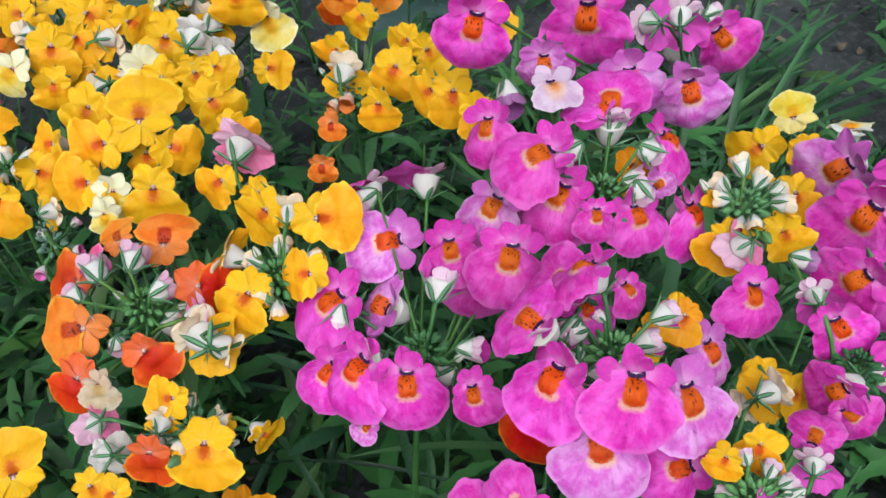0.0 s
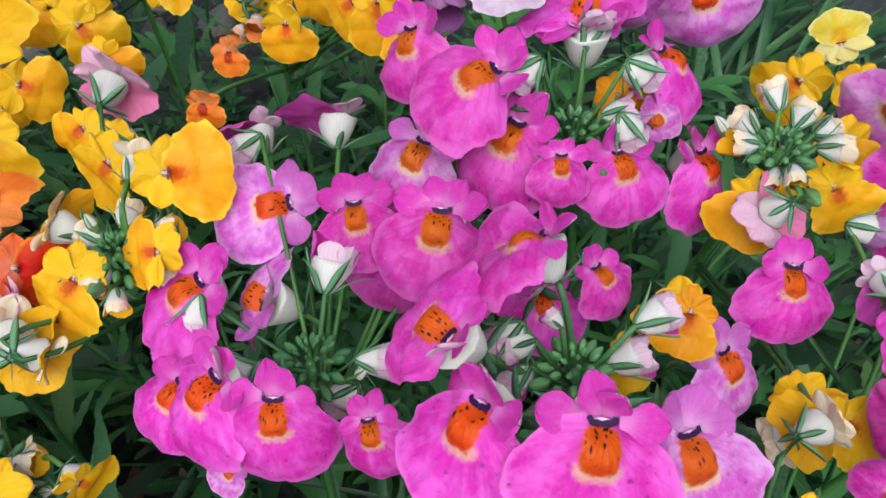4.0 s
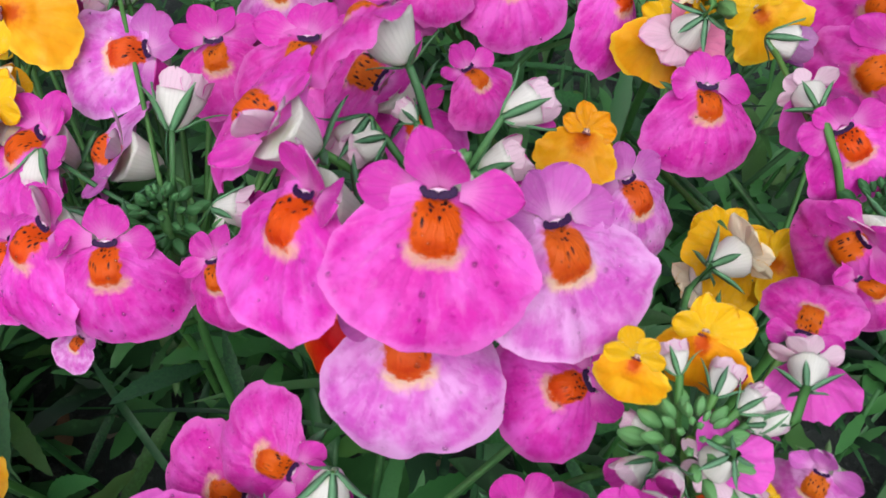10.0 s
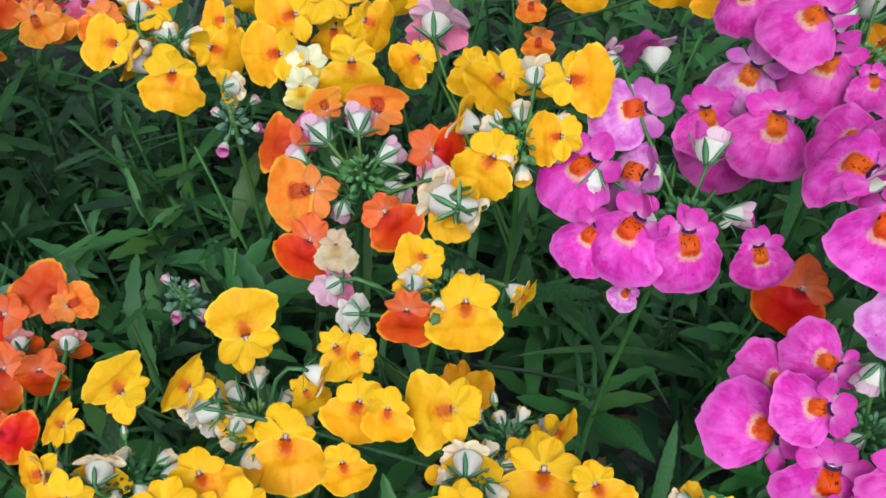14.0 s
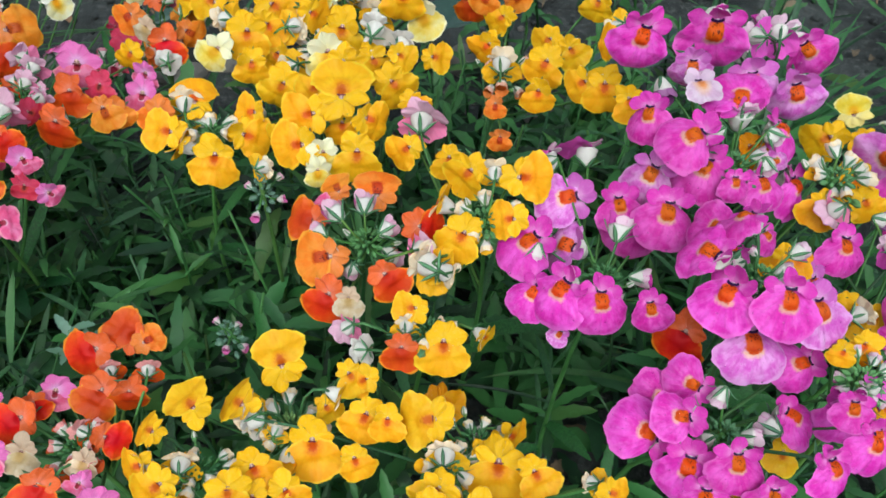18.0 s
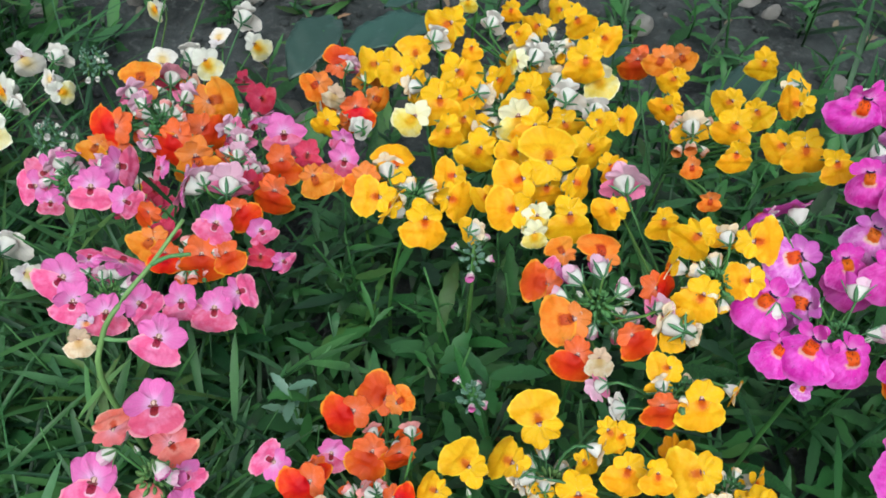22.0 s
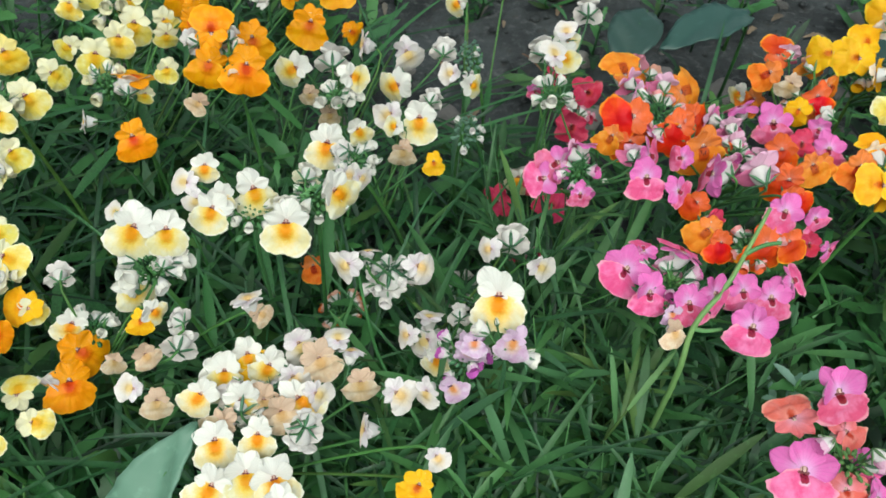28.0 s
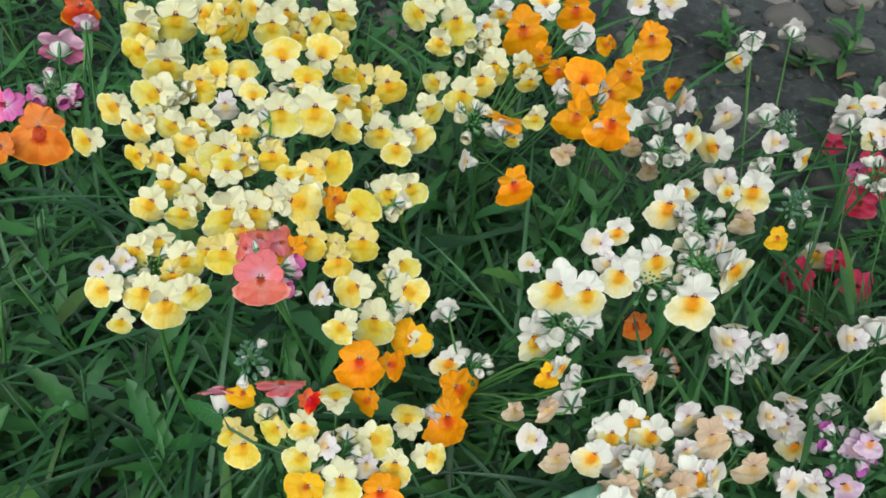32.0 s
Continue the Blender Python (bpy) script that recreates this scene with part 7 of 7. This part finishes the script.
broad_leaf("broad_leaf", "broad dark green leaf behind the magenta flowers", (0.12, 0.46, 0.09), (0.04, 0.42, 0.07), 0.022, 0.008, BROAD, 0.2, 6)
broad_leaf("grey_leaf", "smooth grey-green leaf standing up among cream flowers", (-0.535, 0.03, 0.13), (-0.493, 0.086, 0.188), 0.014, 0.004, GREY_LEAF, 0.35, 5)


def bare_stem(label, runs, thick):
    """A flower stem with side branches; runs are lists of points, the first from the soil up."""
    thing = new("bare_stem")
    foot = Vector(runs[0][0])
    thing.location = (foot.x, foot.y, ground_height(foot.x, foot.y))
    for k, run in enumerate(runs):
        pts = [Vector(p) - thing.location for p in run]
        fine = []
        for j in range(len(pts) - 1):
            a, b, c, d = pts[max(j - 1, 0)], pts[j], pts[j + 1], pts[min(j + 2, len(pts) - 1)]
            for v in (0, 0.25, 0.5, 0.75):
                fine.append(tuple(0.5 * (2 * b + (c - a) * v + (2 * a - 5 * b + 4 * c - d) * v * v + (3 * b - a - 3 * c + d) * v ** 3)))
        fine.append(tuple(pts[-1]))
        verts, faces = [], []
        rod(verts, faces, fine, thick * (1 if k == 0 else 0.7), thick * 0.55, 7)
        part("stem" if k == 0 else "side_branch", sheet("stem", verts, faces, None, [PALE_STEM]), thing)
    tagged(thing, label, "stem")


PALE_STEM = green_material("pale_stem", (0.06, 0.20, 0.06), (0.15, 0.34, 0.12), 50.0, 0.5, 0.15)
bare_stem("pale green bare flower stem with side branches over pink flowers", [[(-0.2923, 0.12440000000000001, 0.02), (-0.2963, 0.1184, 0.1646), (-0.2937, 0.1288, 0.1963), (-0.2827, 0.1386, 0.2125), (-0.2735, 0.1515, 0.2185), (-0.2619, 0.169, 0.228)], [(-0.2735, 0.1515, 0.2185), (-0.2661, 0.1543, 0.221), (-0.2577, 0.157, 0.2198)], [(-0.2937, 0.1288, 0.1963), (-0.2879, 0.1292, 0.1943), (-0.2794, 0.1319, 0.1917)]], 0.0015)
bare_stem("thin green stem bending down from faded white flowers", [[(-0.395, 0.108, 0.02), (-0.403, 0.117, 0.112), (-0.425, 0.144, 0.138), (-0.432, 0.155, 0.164), (-0.436, 0.166, 0.182)]], 0.0012)


def shoot(label, x, y, z, count, length, material, seed):
    """A short leafy shoot that stands on the soil, its leaves round the top."""
    rng = random.Random(seed)
    thing = new("leafy_shoot")
    g = ground_height(x, y)
    thing.location = (x, y, g)
    verts, faces = [], []
    rod(verts, faces, [(0, 0, -0.003), (0.002, 0.001, (z - g) * 0.5), (0, 0, z - g)], 0.0011, 0.0007, 6)
    part("stem", sheet("stem", verts, faces, None, [STEM]), thing)
    for k in range(count):
        verts, faces = [], []
        a, up = k * 2.4, (z - g) * (1 - 0.05 * k)
        ln = length * rng.uniform(0.7, 1.1)
        blade(verts, faces, (0, 0, up), (ln * math.cos(a), ln * math.sin(a), up + ln * rng.uniform(0.0, 0.9)), ln * rng.uniform(0.13, 0.2), 0.001, 0.12, rng, 0.3, 10)
        part("leaf", sheet("leaf", verts, faces, None, [material]), thing)
    tagged(thing, label, "plant")


shoot("small blue-green leafy shoot among dark leaves", -0.223, 0.139, 0.140, 9, 0.016, GREY_LEAF, 61)
shoot("dark toothed leafy shoot beside the scarlet flowers", -0.125, 0.150, 0.140, 7, 0.026, LEAF, 62)
shoot("dark toothed leafy shoot under the golden flowers", -0.150, 0.170, 0.110, 6, 0.026, LEAF, 63)
shoot("green leafy shoot among grass", -0.70, 0.11, 0.09, 8, 0.035, LEAF, 64)


def build_thin_stems():
    """Thin bright stems and narrow leaves that stand in clumps under the pink and cream heads."""
    rng = random.Random(71)
    verts, faces = [], []
    for cx, cy, spread, count, tall in ((-0.335, 0.225, 0.030, 34, 0.17), (-0.315, 0.150, 0.040, 46, 0.14), (-0.260, 0.115, 0.035, 40, 0.12), (-0.375, 0.130, 0.040, 46, 0.13), (-0.430, 0.110, 0.040, 26, 0.11), (-0.29, 0.08, 0.03, 24, 0.12)):
        for _ in range(count):
            x, y = rng.gauss(cx, spread * 0.5), rng.gauss(cy, spread * 0.5)
            g, h = ground_height(x, y), tall * rng.uniform(0.55, 1.05)
            a, lean = rng.uniform(0, math.tau), rng.uniform(0.05, 0.45)
            tip = Vector((x + h * lean * math.cos(a), y + h * lean * math.sin(a), g + h))
            mid = Vector((x, y, g)).lerp(tip, 0.5) - Vector((math.cos(a), math.sin(a), 0)) * (h * lean * 0.2)
            rod(verts, faces, [(x, y, g - 0.003), tuple(mid), tuple(tip)], rng.uniform(0.0006, 0.0011), 0.0004, 5)
            for k in range(rng.randint(2, 4)):
                p = mid.lerp(tip, rng.uniform(0, 1))
                b, ln = rng.uniform(0, math.tau), rng.uniform(0.018, 0.045)
                blade(verts, faces, tuple(p), (p.x + ln * math.cos(b), p.y + ln * math.sin(b), p.z + ln * rng.uniform(0.2, 1.1)), ln * rng.uniform(0.03, 0.08), 0.002, 0.05, rng, 0.25, 6)
    tagged(new("thin_stems", sheet("thin_stems", verts, faces, None, [BRIGHT])), "bright green thin stems and narrow leaves under pink flowers", "foliage", kind="stuff")


BRIGHT = green_material("bright_stem", (0.020, 0.080, 0.025), (0.075, 0.21, 0.060), 40.0, 0.5, 0.2, True)
build_thin_stems()


def stone_mesh(seed):
    rng = random.Random(900 + seed)
    bm = bmesh.new()
    bmesh.ops.create_icosphere(bm, subdivisions=3, radius=1.0)
    off = Vector((rng.uniform(0, 50), 0, 0))
    for v in bm.verts:
        v.co *= 1 + 0.35 * noise.noise(v.co * 0.9 + off) + 0.12 * noise.noise(v.co * 2.6 + off)
        v.co.z *= 0.55
    me = bpy.data.meshes.new("stone")
    bm.to_mesh(me)
    bm.free()
    me.materials.append(STONE)
    me.polygons.foreach_set("use_smooth", [True] * len(me.polygons))
    return me


STONES = [stone_mesh(i) for i in range(5)]
pick = random.Random(21)
for k in range(120):
    x, y = pick.uniform(-0.70, 0.25), pick.uniform(0.36, 0.78)
    s = pick.choice((0.003, 0.004, 0.006, 0.009, 0.013, 0.019)) * pick.uniform(0.8, 1.3)
    ob = new("stone", STONES[k % 5])
    ob.matrix_basis = pose(x, y, ground_height(x, y) + s * 0.15, pick.uniform(-20, 20), pick.uniform(-20, 20), pick.uniform(0, 360)) @ Matrix.Diagonal((s, s * pick.uniform(0.6, 1), s, 1))
    tagged(ob, "grey weathered stone lying on bare soil", "stone", group="stones on the soil")


def build_litter():
    """Crumbs of soil, grit and dry leaf scraps over the bare earth."""
    rng = random.Random(33)
    verts, faces = [], []
    for _ in range(2600):
        x, y = rng.uniform(-1.1, 0.5), rng.uniform(0.0, 0.85)
        r = rng.choice((0.0012, 0.002, 0.003, 0.0045)) * rng.uniform(0.7, 1.3)
        z, n0 = ground_height(x, y) + r * 0.3, len(verts)
        for p in ((1, 0, 0), (0, 1, 0), (-1, 0, 0), (0, -1, 0), (0.6, 0.6, 0.5), (-0.6, 0.5, 0.6), (-0.5, -0.6, 0.5), (0.5, -0.5, 0.6), (0, 0, 0.9), (0, 0, -0.6)):
            verts.append((x + p[0] * r * rng.uniform(0.7, 1.3), y + p[1] * r * rng.uniform(0.7, 1.3), z + p[2] * r * rng.uniform(0.6, 1.1)))
        faces += [tuple(n0 + i for i in f) for f in ((0, 4, 7), (0, 1, 4), (1, 5, 4), (1, 2, 5), (2, 6, 5), (2, 3, 6), (3, 7, 6), (3, 0, 7), (4, 5, 8), (5, 6, 8), (6, 7, 8), (7, 4, 8), (1, 0, 9), (2, 1, 9), (3, 2, 9), (0, 3, 9))]
    tagged(new("soil_crumbs", sheet("soil_crumbs", verts, faces, None, [SOIL])), "loose dark soil crumbs and grit", "soil", kind="stuff")
    verts, faces = [], []
    for _ in range(260):
        x, y = rng.uniform(-1.0, 0.4), rng.uniform(0.05, 0.8)
        z, a, ln = ground_height(x, y) + 0.003, rng.uniform(0, math.tau), rng.uniform(0.008, 0.028)
        blade(verts, faces, (x, y, z), (x + ln * math.cos(a), y + ln * math.sin(a), z + rng.uniform(-0.002, 0.006)), rng.uniform(0.001, 0.0045), rng.uniform(0, 0.004), 0.15, rng)
    tagged(new("leaf_litter", sheet("leaf_litter", verts, faces, None, [LITTER])), "dry brown leaf scraps on the soil", "leaf litter", kind="stuff")


LITTER = green_material("dry_leaf", (0.06, 0.045, 0.03), (0.20, 0.15, 0.10), 60.0, 0.8, 0.05, True)
build_litter()
